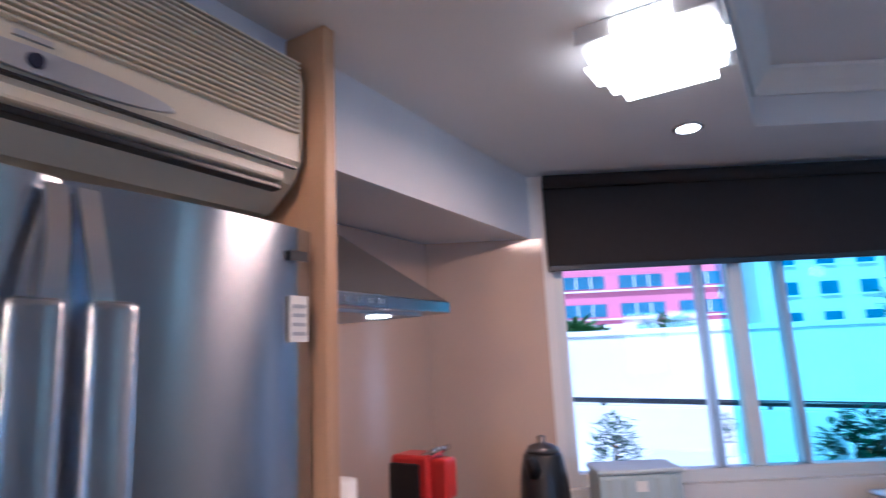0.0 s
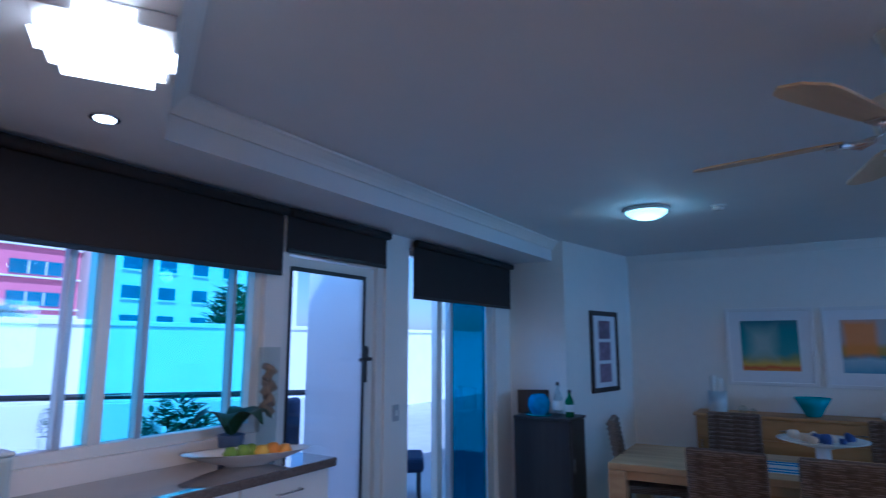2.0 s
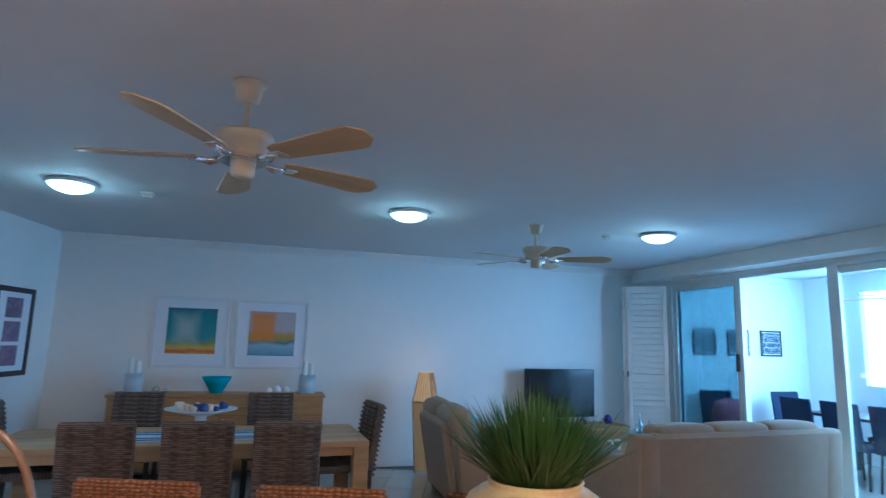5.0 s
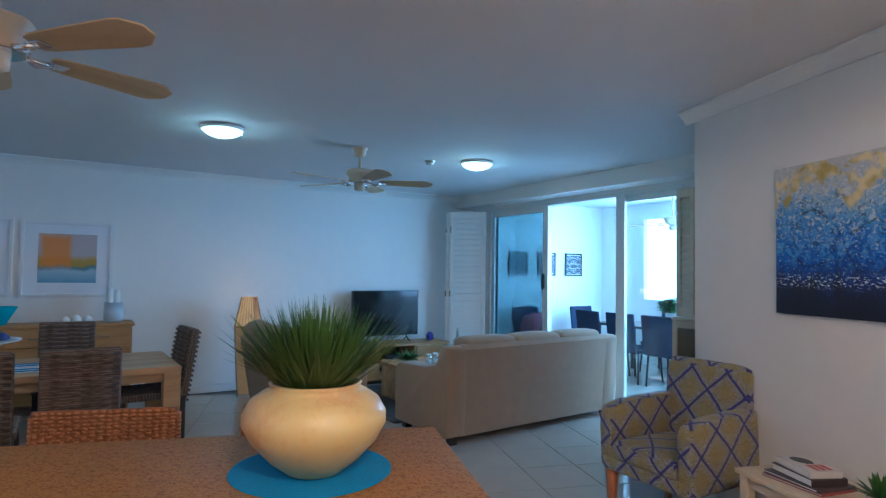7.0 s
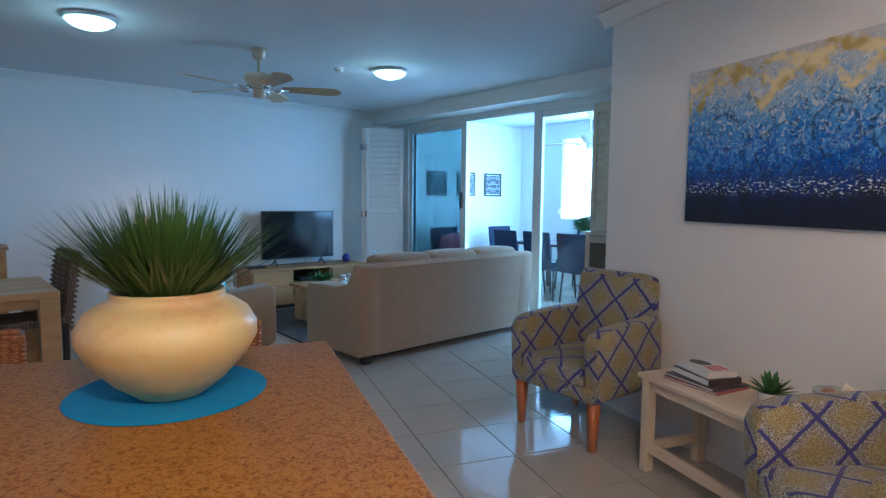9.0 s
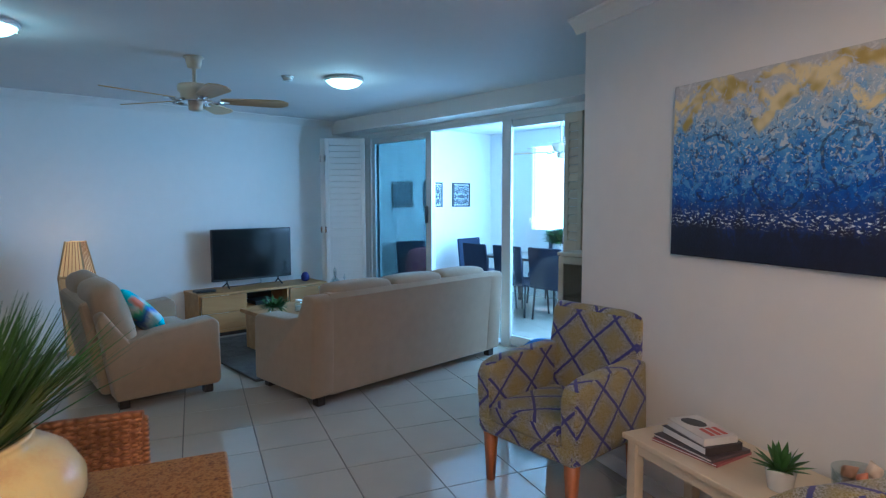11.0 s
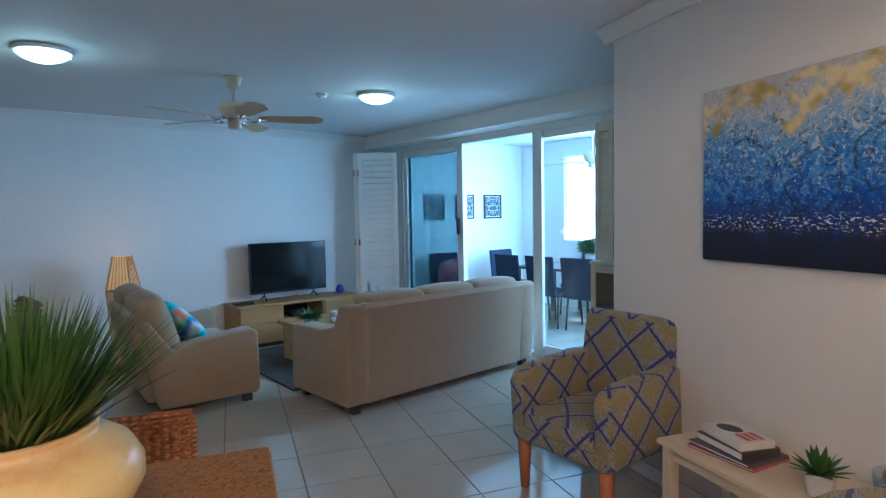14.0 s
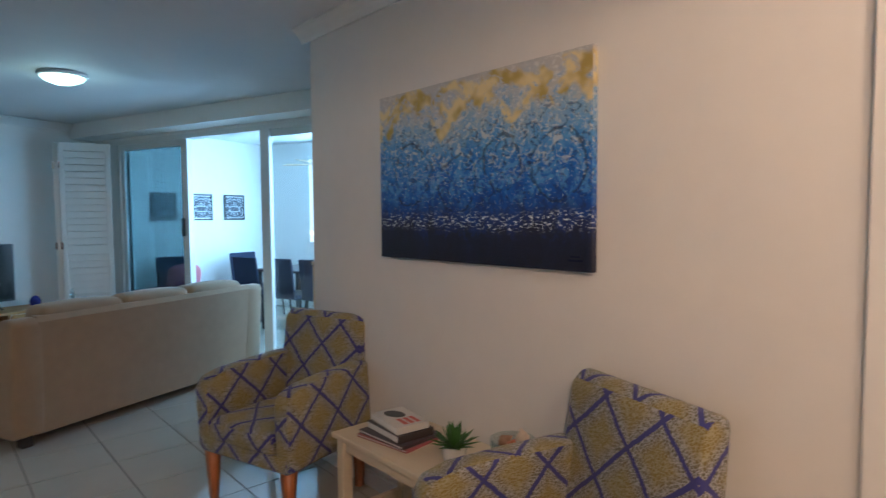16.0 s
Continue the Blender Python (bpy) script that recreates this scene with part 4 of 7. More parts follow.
def far_building():
    th = thing("apartment_building", pose(0, 60, 0), "pink apartment block on a white base with ribbon windows", "building")
    part("base_wall", Mesh().box(-34, 30, 0, 12, -0.02, 4.1, 0.02), RENDER_WHITE, th)
    part("wall", Mesh().box(-34, 30, 0.3, 12, 4.1, 13.4, 0.02), PINK_WALL, th, "pink rendered upper storeys")
    part("roof", Mesh().box(-34.5, 30.5, -0.4, 12.5, 13.4, 13.9, 0.02), RENDER_WHITE, th)
    for z in (4.9, 7.8, 10.7):
        part("ledge", Mesh().box(-34, 30, -0.1, 0.3, z - 0.35, z - 0.2), RENDER_WHITE, th)
        for x in range(-32, 28, 6):
            w = part("window", Mesh().box(x + 1.9, x + 6.4, 0.18, 0.32, z, z + 1.3), FAR_GLASS, th)
            for f in (3.4, 4.9):
                part("mullion", Mesh().box(x + f, x + f + 0.12, 0.12, 0.18, z, z + 1.25), RENDER_WHITE, w)
    tower = thing("apartment_tower", pose(31, 58, 0), "white rendered apartment tower with small square windows", "building")
    part("wall", Mesh().box(0, 26, 0, 14, -0.02, 22, 0.02), RENDER_WHITE, tower)
    part("roof", Mesh().box(-0.4, 26.4, -0.4, 14.4, 22, 22.5, 0.02), RENDER_WHITE, tower)
    for z in (3.0, 6.0, 9.0, 12.0, 15.0):
        for x in range(2, 24, 4):
            w = part("window", Mesh().box(x, x + 1.9, -0.06, 0.05, z, z + 1.3), FAR_GLASS, tower)
            part("sill", Mesh().box(x - 0.1, x + 2.0, -0.25, 0, z - 0.15, z), RENDER_WHITE, w)


far_building()


def shrub(name, m, height, label, leaves=160, spread=0.35, material=LEAF_DARK):
    rnd = random.Random(int(height * 1000) + leaves)
    th = thing(name, m, label, "plant")
    part("pot", Mesh().lathe([(0.13, 0), (0.17, 0.02), (0.2, 0.3), (0.21, 0.32), (0.19, 0.325), (0.17, 0.28)], 20), WHITE, th)
    part("stem", Mesh().tube([(0, 0, 0.2), (0.01, 0.01, height * 0.5), (0, 0.02, height * 0.75)], 0.018, 6, 0.008), LEG, th)
    fol = Mesh()
    mid, half = (height + 0.3) / 2, (height - 0.25) / 2
    for _ in range(leaves * 8):
        a, el, q = rnd.uniform(0, 6.283), rnd.uniform(-1, 1), rnd.random() ** 0.4
        ring = math.sqrt(1 - el * el) * spread * q * rnd.uniform(0.8, 1.15)
        base = Vector((ring * math.cos(a), ring * math.sin(a), mid + half * el * q))
        size = spread * rnd.uniform(0.16, 0.28)
        tip = base + Vector((size * math.cos(a + rnd.uniform(-1, 1)), size * math.sin(a + rnd.uniform(-1, 1)), size * rnd.uniform(-0.3, 0.9)))
        fol.blade(base, tip, size * 0.15, size * rnd.uniform(0.4, 0.6))
    part("foliage", fol, material, th)
    return th


shrub("potted_shrub", pose(3.55, 4.55, -0.02), 1.08, "dark leafy shrub in a white pot on the terrace")
shrub("potted_shrub", pose(1.78, 5.3, -0.02), 1.08, "small leafy shrub in a white pot on the terrace", 120, 0.22)
shrub("potted_shrub", pose(2.55, 4.75, 0.731) @ Matrix.Scale(0.34, 4), 1.0, "small bushy plant in a white pot on the terrace table", 60, 0.25)
shrub("tree_far", pose(5, 24, -0.02), 2.75, "leafy green shrub beyond the terrace wall", 320, 2.2, LEAF)
shrub("tree_far", pose(8.5, 22, -0.02), 2.8, "leafy green shrub beyond the terrace wall", 260, 1.4, LEAF)
shrub("tree_far", pose(20, 24, -0.02), 4.6, "leafy green shrub beyond the terrace wall", 260, 1.6, LEAF)


def terrace_set():
    th = thing("terrace_table", pose(2.45, 4.55, -0.02, 0, 0, -30), "white terrace table in the sun", "table")
    part("tabletop", Mesh().box(-0.65, 0.65, -0.4, 0.4, 0.72, 0.75, 0.01), WHITE, th)
    for x in (-0.58, 0.58):
        for y in (-0.34, 0.34):
            part("leg", Mesh().box(x - 0.025, x + 0.025, y - 0.025, y + 0.025, 0, 0.72, 0.004), WHITE, th)
    for x, y, r in ((1.72, 4.25, 75), (3.05, 4.55, 250)):
        c = thing("terrace_chair", pose(x, y, -0.02, 0, 0, r), "pale slatted terrace chair", "chair", "terrace chairs")
        part("seat", Mesh().box(-0.26, 0.26, -0.26, 0.26, 0.4, 0.44, 0.01), WHITE, c)
        for k in range(4):
            part("slat", Mesh().box(-0.26, 0.26, 0.24, 0.27, 0.52 + 0.1 * k, 0.59 + 0.1 * k, 0.008), WHITE, c)
        for lx in (-0.23, 0.23):
            for ly in (-0.23, 0.25):
                part("leg", Mesh().box(lx - 0.018, lx + 0.018, ly - 0.018, ly + 0.018, 0, 0.9 if ly > 0 else 0.4, 0.004), WHITE, c)


terrace_set()
for x, y, r in ((4.12, 3.5, 20), (5.22, 3.3, 35)):
    c = thing("covered_chair", pose(x, y, -0.02, 0, 0, r), "dark blue cushioned terrace chair", "chair", "blue terrace chairs")
    part("seat", Mesh().box(-0.27, 0.27, -0.27, 0.27, 0.32, 0.46, 0.04), NAVY, c)
    part("backrest", Mesh().box(-0.27, 0.27, 0.18, 0.28, 0.46, 1.08, 0.04), NAVY, c)
    for lx in (-0.22, 0.22):
        for ly in (-0.22, 0.22):
            part("leg", Mesh().box(lx - 0.02, lx + 0.02, ly - 0.02, ly + 0.02, 0, 0.33), BLACK, c)


# ---- kitchen ----
def fridge():
    th = thing("fridge", K @ pose(-1.385, -0.10, 0) @ Matrix.Diagonal((1.05, 1, 1, 1)), "brushed steel french-door fridge beside a maple panel", "fridge")
    part("body", Mesh().box(-0.93, 0, 0.07, 0.47, 0.03, 1.885, 0.006), STEEL, th)
    for x0, x1 in ((-0.93, -0.469), (-0.461, 0)):
        front = [(x0 + (x1 - x0) * k / 16, 0.02 - 0.024 * math.sin(math.pi * k / 16) ** 0.6) for k in range(17)]
        dd = part("door", Mesh().prism(front + [(x1, 0.065), (x0, 0.065)], 0.66, 1.90), STEEL, th, "gently bowed brushed steel door")
        smooth(dd)
        side = -1 if x0 < -0.5 else 1
        pad = -0.465 + side * 0.046
        grip = Mesh().box(pad - 0.034, pad + 0.034, -0.052, -0.026, 0.80, 1.725, 0.012, 3)
        grip.box(pad - 0.02, pad + 0.02, -0.03, -0.002, 0.86, 0.92, 0.006)
        smooth(part("handle", grip, STEEL, dd, "wide flat steel handle beside the door seam"))
        neck = Mesh()
        for f0, f1 in [(q / 6, (q + 1) / 6) for q in range(6)]:
            c0, c1 = [-0.465 + side * (0.020 + 0.014 * f ** 2) for f in (f0, f1)]
            y0_, y1_ = [-0.010 - 0.034 * math.sin(f * 1.57) for f in (f0, f1)]
            z0_, z1_ = 1.885 - 0.175 * f0, 1.885 - 0.175 * f1
            ring = [[neck.bm.verts.new((c + d, y + e, z)) for d, e in ((-0.014, 0), (0.014, 0), (0.014, 0.012), (-0.014, 0.012))] for c, y, z in ((c0, y0_, z0_), (c1, y1_, z1_))]
            for q in range(4):
                neck.bm.faces.new((ring[0][q], ring[0][(q + 1) % 4], ring[1][(q + 1) % 4], ring[1][q]))
        bmesh.ops.remove_doubles(neck.bm, verts=neck.bm.verts, dist=0.0005)
        bmesh.ops.recalc_face_normals(neck.bm, faces=neck.bm.faces)
        smooth(part("handle_neck", neck, CHROME, dd, "polished neck curving to the door top"))
    dr = part("drawer", Mesh().box(-0.93, 0, 0, 0.065, 0.05, 0.645, 0.018, 3), STEEL, th)
    part("handle", Mesh().tube([(-0.8, -0.005, 0.57), (-0.78, -0.05, 0.57), (-0.14, -0.05, 0.57), (-0.12, -0.005, 0.57)], 0.016, 10), CHROME, dr)
    part("badge", Mesh().box(-0.075, -0.03, -0.004, 0, 1.83, 1.85), BLACK, th)
    part("energy_label", Mesh().box(-0.075, -0.03, -0.003, 0, 1.67, 1.76), PAPER, th, "white energy label with grey bars")
    for k in range(4):
        part("label_bar", Mesh().box(-0.069, -0.036, -0.0045, -0.003, 1.682 + 0.018 * k, 1.689 + 0.018 * k), ALU_GREY, th)


fridge()
tc_ = thing("fridge_surround", K, "maple cabinet surround beside and above the fridge", "cabinet")
part("side_board", Mesh().box(-1.38, -1.345, -0.12, 0.388, 0, LOW - 0.002, 0.003), MAPLE, tc_)
part("back_board", Mesh().box(-2.45, -1.381, 0.14, 0.16, 1.915, LOW - 0.002), MAPLE, tc_)
part("shelf", Mesh().box(-2.45, -1.381, 0.16, 0.388, 1.912, 1.93, 0.003), MAPLE, tc_)


def air_conditioner():
    th = thing("air_conditioner", K @ pose(-1.39, -0.06, 1.975), "aged ivory wall air conditioner above the fridge", "air conditioner")
    prof = [(0.2, -0.025), (0.08, -0.025), (0.01, 0.03), (-0.015, 0.075), (-0.02, 0.27), (0.0, 0.31), (0.03, 0.325), (0.2, 0.325)]
    mesh = Mesh()
    a = [mesh.bm.verts.new((-0.86, y, z)) for y, z in prof]
    b = [mesh.bm.verts.new((-0.02, y, z)) for y, z in prof]
    a2 = [mesh.bm.verts.new((-0.88, 0.1 + (y - 0.1) * 0.9, 0.16 + (z - 0.16) * 0.9)) for y, z in prof]
    b2 = [mesh.bm.verts.new((0.0, 0.1 + (y - 0.1) * 0.9, 0.16 + (z - 0.16) * 0.9)) for y, z in prof]
    for p, q in ((a2, a), (a, b), (b, b2)):
        for i in range(8):
            mesh.bm.faces.new((p[i], p[(i + 1) % 8], q[(i + 1) % 8], q[i]))
    mesh.bm.faces.new(a2[::-1])
    mesh.bm.faces.new(b2)
    bmesh.ops.recalc_face_normals(mesh.bm, faces=mesh.bm.faces)
    part("casing", mesh, AC_PLASTIC, th)
    first = None
    for k in range(16):
        z = 0.135 + 0.0105 * k
        if first is None:
            first = part("grille_bar", Mesh().box(-0.84, -0.03, -0.028, -0.012, 0, 0.005, 0.002), AC_PLASTIC, th)
            first.location = (0, 0, z)
        else:
            g = new("grille_bar", first.data)
            g.parent = th
            g.location = (0, 0, z)
    part("outlet", Mesh().box(-0.85, -0.05, 0.006, 0.07, 0.012, 0.024, 0.003), BLACK, th, "dark air outlet slot")
    part("seam", Mesh().box(-0.85, -0.03, -0.0165, 0.0, 0.058, 0.062), BLACK, th, "dark seam above the flap")
    part("flap", Mesh().box(-0.84, -0.05, -0.002, 0.02, 0.028, 0.054, 0.006), AC_PLASTIC, th)
    part("display", Mesh().lathe([(0.19, 0), (0.18, 0.006)], 32, pose(-0.50, -0.014, 0.088, 90), 1.0, 0.105), ALU_GREY, th, "grey lens-shaped display strip")
    part("sensor", Mesh().lathe([(0.012, 0), (0.010, 0.006)], 14, pose(-0.53, -0.020, 0.088, 90)), NAVY, th)
    part("badge", Mesh().box(-0.56, -0.51, -0.022, -0.016, 0.116, 0.124), ALU_GREY, th)


air_conditioner()


def range_hood():
    th = thing("range_hood", K @ pose(-0.87, 0.39, 1.735), "dark steel pyramid range hood on the splashback", "range hood")
    mesh = Mesh()
    lo = [mesh.bm.verts.new(p) for p in ((-0.473, -0.49, 0.045), (0, -0.49, 0.045), (0, -0.003, 0.045), (-0.473, -0.003, 0.045))]
    hi = [mesh.bm.verts.new(p) for p in ((-0.473, -0.26, 0.27), (-0.29, -0.26, 0.27), (-0.29, -0.003, 0.27), (-0.473, -0.003, 0.27))]
    mesh.bm.faces.new(lo[::-1])
    mesh.bm.faces.new(hi)
    for i in range(4):
        mesh.bm.faces.new((lo[i], lo[(i + 1) % 4], hi[(i + 1) % 4], hi[i]))
    part("canopy", mesh, STEEL_DARK, th)
    part("rim", Mesh().box(-0.474, 0.005, -0.495, -0.003, 0.012, 0.045, 0.004), STEEL, th, "bright steel rim with controls")
    part("chimney", Mesh().box(-0.473, -0.29, -0.26, -0.003, 0.27, 0.357, 0.003), STEEL_DARK, th)
    part("filter", Mesh().box(-0.46, -0.06, -0.44, -0.05, 0.005, 0.012), ALU_GREY, th)
    for x in (-0.2,):
        part("hood_light", Mesh().lathe([(0.03, 0.0), (0.03, 0.004)], 14, pose(x, -0.40, 0)), LIGHT_WARM, th, "small lit halogen lamp")
    for k in range(4):
        part("button", Mesh().box(-0.44 + 0.04 * k, -0.42 + 0.04 * k, -0.4975, -0.495, 0.02, 0.034, 0.001), CHROME, th)


range_hood()
setting("splashback", Mesh().box(-1.343, 0.62, 0.378, 0.389, 1.0, 2.095), SPLASH, "pale glossy glass splashback", "splashback").matrix_world = K
setting("splashback_window_side", Mesh().box(0.10, 0.74, YN - 0.010, YN - 0.001, 1.0, 2.10), SPLASH, "pale glossy glass splashback beside the window", "splashback")
CT = 1.0


def base_unit(m, w, d, label, drawers=0):
    th = thing("base_cabinet", m, label, "cabinet", "kitchen base cabinets")
    part("body", Mesh().box(0, w, 0.022, d, 0.1, CT - 0.042), MAPLE, th)
    part("kick_board", Mesh().box(0, w, 0.06, d, 0, 0.1), BLACK, th)
    zs = [0.1 + (CT - 0.145) * k / max(1, drawers) for k in range(max(1, drawers) + 1)]
    for a, b in zip(zs, zs[1:]):
        f = part("drawer_front" if drawers else "door", Mesh().box(0.003, w - 0.003, 0, 0.02, a + 0.004, b, 0.003), TRIM if drawers else MAPLE, th)
        part("handle", Mesh().tube([(w / 2 - 0.07, 0, b - 0.06), (w / 2 - 0.07, -0.025, b - 0.06), (w / 2 + 0.07, -0.025, b - 0.06), (w / 2 + 0.07, 0, b - 0.06)], 0.005, 6), CHROME, f)


for k in range(2):
    base_unit(K @ pose(-1.34 + 0.55 * k, -0.20, 0), 0.545, 0.585, "maple kitchen base cabinet under the splashback")
for k in range(3):
    base_unit(pose(0.80 + 0.55 * k, 1.70, 0), 0.545, 0.485, "pale kitchen drawer unit below the window", 3)
one("worktop", Mesh().box(-1.342, -0.02, -0.23, 0.376, CT - 0.04, CT, 0.006), STONE, K, "dark polished stone kitchen worktop", "worktop")
one("worktop", Mesh().box(0.36, 2.47, 1.67, YN - 0.012, CT - 0.04, CT + 0.003, 0.006), STONE, pose(0, 0, 0), "dark polished stone worktop below the window", "worktop")


def coffee_machine():
    th = thing("coffee_machine", K @ pose(-0.68, 0.12, CT) @ Matrix.Diagonal((0.55, 0.6, 1.08, 1)), "red capsule coffee machine on the worktop", "coffee machine")
    part("body", Mesh().box(-0.10, 0.10, -0.06, 0.17, 0.0, 0.31, 0.02, 3), RED, th)
    part("head", Mesh().box(-0.06, 0.06, -0.15, -0.05, 0.19, 0.30, 0.015, 3), RED, th)
    part("lever", Mesh().tube([(-0.07, -0.02, 0.305), (-0.07, -0.1, 0.325), (0.07, -0.1, 0.325), (0.07, -0.02, 0.305)], 0.009), CHROME, th)
    part("spout", Mesh().lathe([(0.02, 0), (0.028, 0.05)], 12, pose(0, -0.11, 0.14)), BLACK, th)
    part("drip_tray", Mesh().box(-0.08, 0.08, -0.19, -0.05, 0, 0.035, 0.006), BLACK, th)
    part("front_panel", Mesh().box(-0.05, 0.05, -0.066, -0.058, 0.05, 0.19, 0.004), BLACK, th)
    part("water_tank", Mesh().box(-0.13, -0.10, -0.02, 0.16, 0.02, 0.29, 0.01), BLACK, th)


coffee_machine()


def kettle():
    th = thing("kettle", K @ pose(-0.235, -0.08, CT) @ Matrix.Scale(1.12, 4), "black and steel electric kettle on its base", "kettle")
    part("base", Mesh().lathe([(0.085, 0), (0.09, 0.01), (0.085, 0.022)], 24), BLACK, th)
    part("body", Mesh().lathe([(0.078, 0.023), (0.082, 0.05), (0.075, 0.17), (0.062, 0.24), (0.055, 0.25)], 24), BLACK, th)
    part("lid", Mesh().lathe([(0.056, 0.25), (0.04, 0.27), (0.012, 0.278), (0.014, 0.295), (0.008, 0.30)], 20), STEEL_DARK, th)
    part("spout", Mesh().tube([(-0.06, 0, 0.19), (-0.09, 0, 0.23), (-0.105, 0, 0.25)], 0.022, 10, 0.012), BLACK, th)
    part("handle", Mesh().tube([(0.05, 0, 0.24), (0.11, 0, 0.24), (0.135, 0, 0.18), (0.12, 0, 0.09), (0.08, 0, 0.06)], 0.012, 8), BLACK, th)


kettle()
pr = thing("paper_roll", K @ pose(-1.275, -0.03, CT), "white kitchen paper roll on a stand", "paper roll")
part("stand", Mesh().lathe([(0.08, 0), (0.08, 0.012), (0.008, 0.014), (0.008, 0.40), (0.014, 0.41), (0.006, 0.42)], 20), CHROME, pr)
part("roll", Mesh().lathe([(0.056, 0.014), (0.057, 0.20), (0.055, 0.375), (0.02, 0.376)], 24), PAPER, pr)
so = thing("power_point", K @ pose(-0.43, 0.377, 1.22), "white double power point on the splashback", "power point")
part("plate", Mesh().box(-0.06, 0.06, -0.012, 0, -0.036, 0.036, 0.004), WHITE, so)
for x in (-0.03, 0.03):
    part("switch", Mesh().box(x - 0.008, x + 0.008, -0.018, -0.012, 0.008, 0.024, 0.002), WHITE, so)
part("plug", Mesh().box(-0.045, -0.01, -0.05, -0.012, -0.03, 0.0, 0.006), BLACK, so)
bxo = thing("bread_box", pose(0.985, 2.02, CT + 0.003) @ Matrix.Diagonal((0.95, 1, 0.87, 1)), "pale blue ribbed bread box on the worktop", "box")
part("body", Mesh().box(-0.155, 0.155, -0.09, 0.09, 0, 0.215, 0.012), mat("pale_blue_tin", (0.42, 0.52, 0.56), 0.45, noise_scale=9, noise_amount=0.05), bxo)
part("lid", Mesh().box(-0.16, 0.16, -0.095, 0.095, 0.216, 0.235, 0.008), mat("pale_tin_lid", (0.50, 0.58, 0.60), 0.4, noise_scale=9, noise_amount=0.05), bxo)
for k in range(5):
    part("rib", Mesh().box(-0.13 + 0.06 * k, -0.11 + 0.06 * k, -0.096, -0.09, 0.02, 0.2, 0.003), mat("tin_rib", (0.40, 0.48, 0.50), 0.45), bxo)
part("tag", Mesh().box(-0.02, 0.02, -0.097, -0.09, 0.15, 0.19), PAPER, bxo)


def fruit_platter():
    th = thing("fruit_platter", pose(2.10, 1.90, CT + 0.003, 0, 0, -33), "long white boat-shaped platter", "platter")
    prof = [(0.10, 0.0), (0.11, 0.008), (0.2, 0.03), (0.29, 0.062), (0.30, 0.066), (0.28, 0.058), (0.16, 0.026), (0.02, 0.016)]
    part("dish", Mesh().lathe(prof, 36, None, 1.0, 0.42), WHITE, th)
    cols = [mat("orange_fruit", (0.75, 0.32, 0.02), 0.45, noise_scale=30, noise_amount=0.1), mat("green_fruit", (0.22, 0.36, 0.03), 0.4, noise_scale=12, noise_amount=0.15), mat("yellow_fruit", (0.72, 0.48, 0.04), 0.45, noise_scale=10, noise_amount=0.15)]
    for k, (x, y, r, c) in enumerate(((0.12, 0.02, 0.036, 0), (0.17, -0.01, 0.034, 0), (0.06, -0.02, 0.035, 2), (-0.02, 0.01, 0.036, 1), (-0.08, -0.01, 0.034, 1), (0.10, 0.05, 0.03, 2), (0.02, 0.045, 0.034, 1))):
        f = one("fruit", Mesh().lathe([(0.004, -r), (r * 0.6, -r * 0.82), (r, 0), (r * 0.62, r * 0.8), (r * 0.15, r * 0.93), (0.002, r * 0.86)], 16), cols[c], pose(2.10, 1.90, CT, 0, 0, -33) @ pose(x, y, 0.026 + r), ("ripe orange", "green apple", "yellow lemon")[c] + " lying in the white platter", "fruit", "fruit in the platter")


fruit_platter()


def broadleaf(m):
    rnd = random.Random(5)
    th = thing("potted_plant", m, "broad dark-leaved plant in a small blue-grey pot", "plant")
    part("pot", Mesh().lathe([(0.045, 0), (0.05, 0.004), (0.065, 0.11), (0.068, 0.115), (0.058, 0.116), (0.054, 0.1)], 20), mat("blue_grey_pot", (0.12, 0.17, 0.3), 0.4, noise_scale=9, noise_amount=0.08), th)
    for k in range(5):
        a = (2.9, -0.35, -1.5, 0.5, -2.4)[k]
        leaf = Mesh()
        r = 0.17 + 0.05 * rnd.random()
        n = 7
        rows = []
        for i in range(n):
            f = i / (n - 1)
            w = 0.062 * math.sin(math.pi * min(1, 0.12 + f * 0.88)) + 0.003
            p = Vector((r * f * math.cos(a), r * f * math.sin(a), 0.11 + 0.12 * math.sin(f * 2.6)))
            s = Vector((-math.sin(a), math.cos(a), 0))
            rows.append((leaf.bm.verts.new(p - s * w + Vector((0, 0, 0.012))), leaf.bm.verts.new(p), leaf.bm.verts.new(p + s * w + Vector((0, 0, 0.012)))))
        for p, q in zip(rows, rows[1:]):
            for j in (0, 1):
                leaf.bm.faces.new((p[j], p[j + 1], q[j + 1], q[j])).smooth = True
        part("leaf", leaf, LEAF_DARK, th)


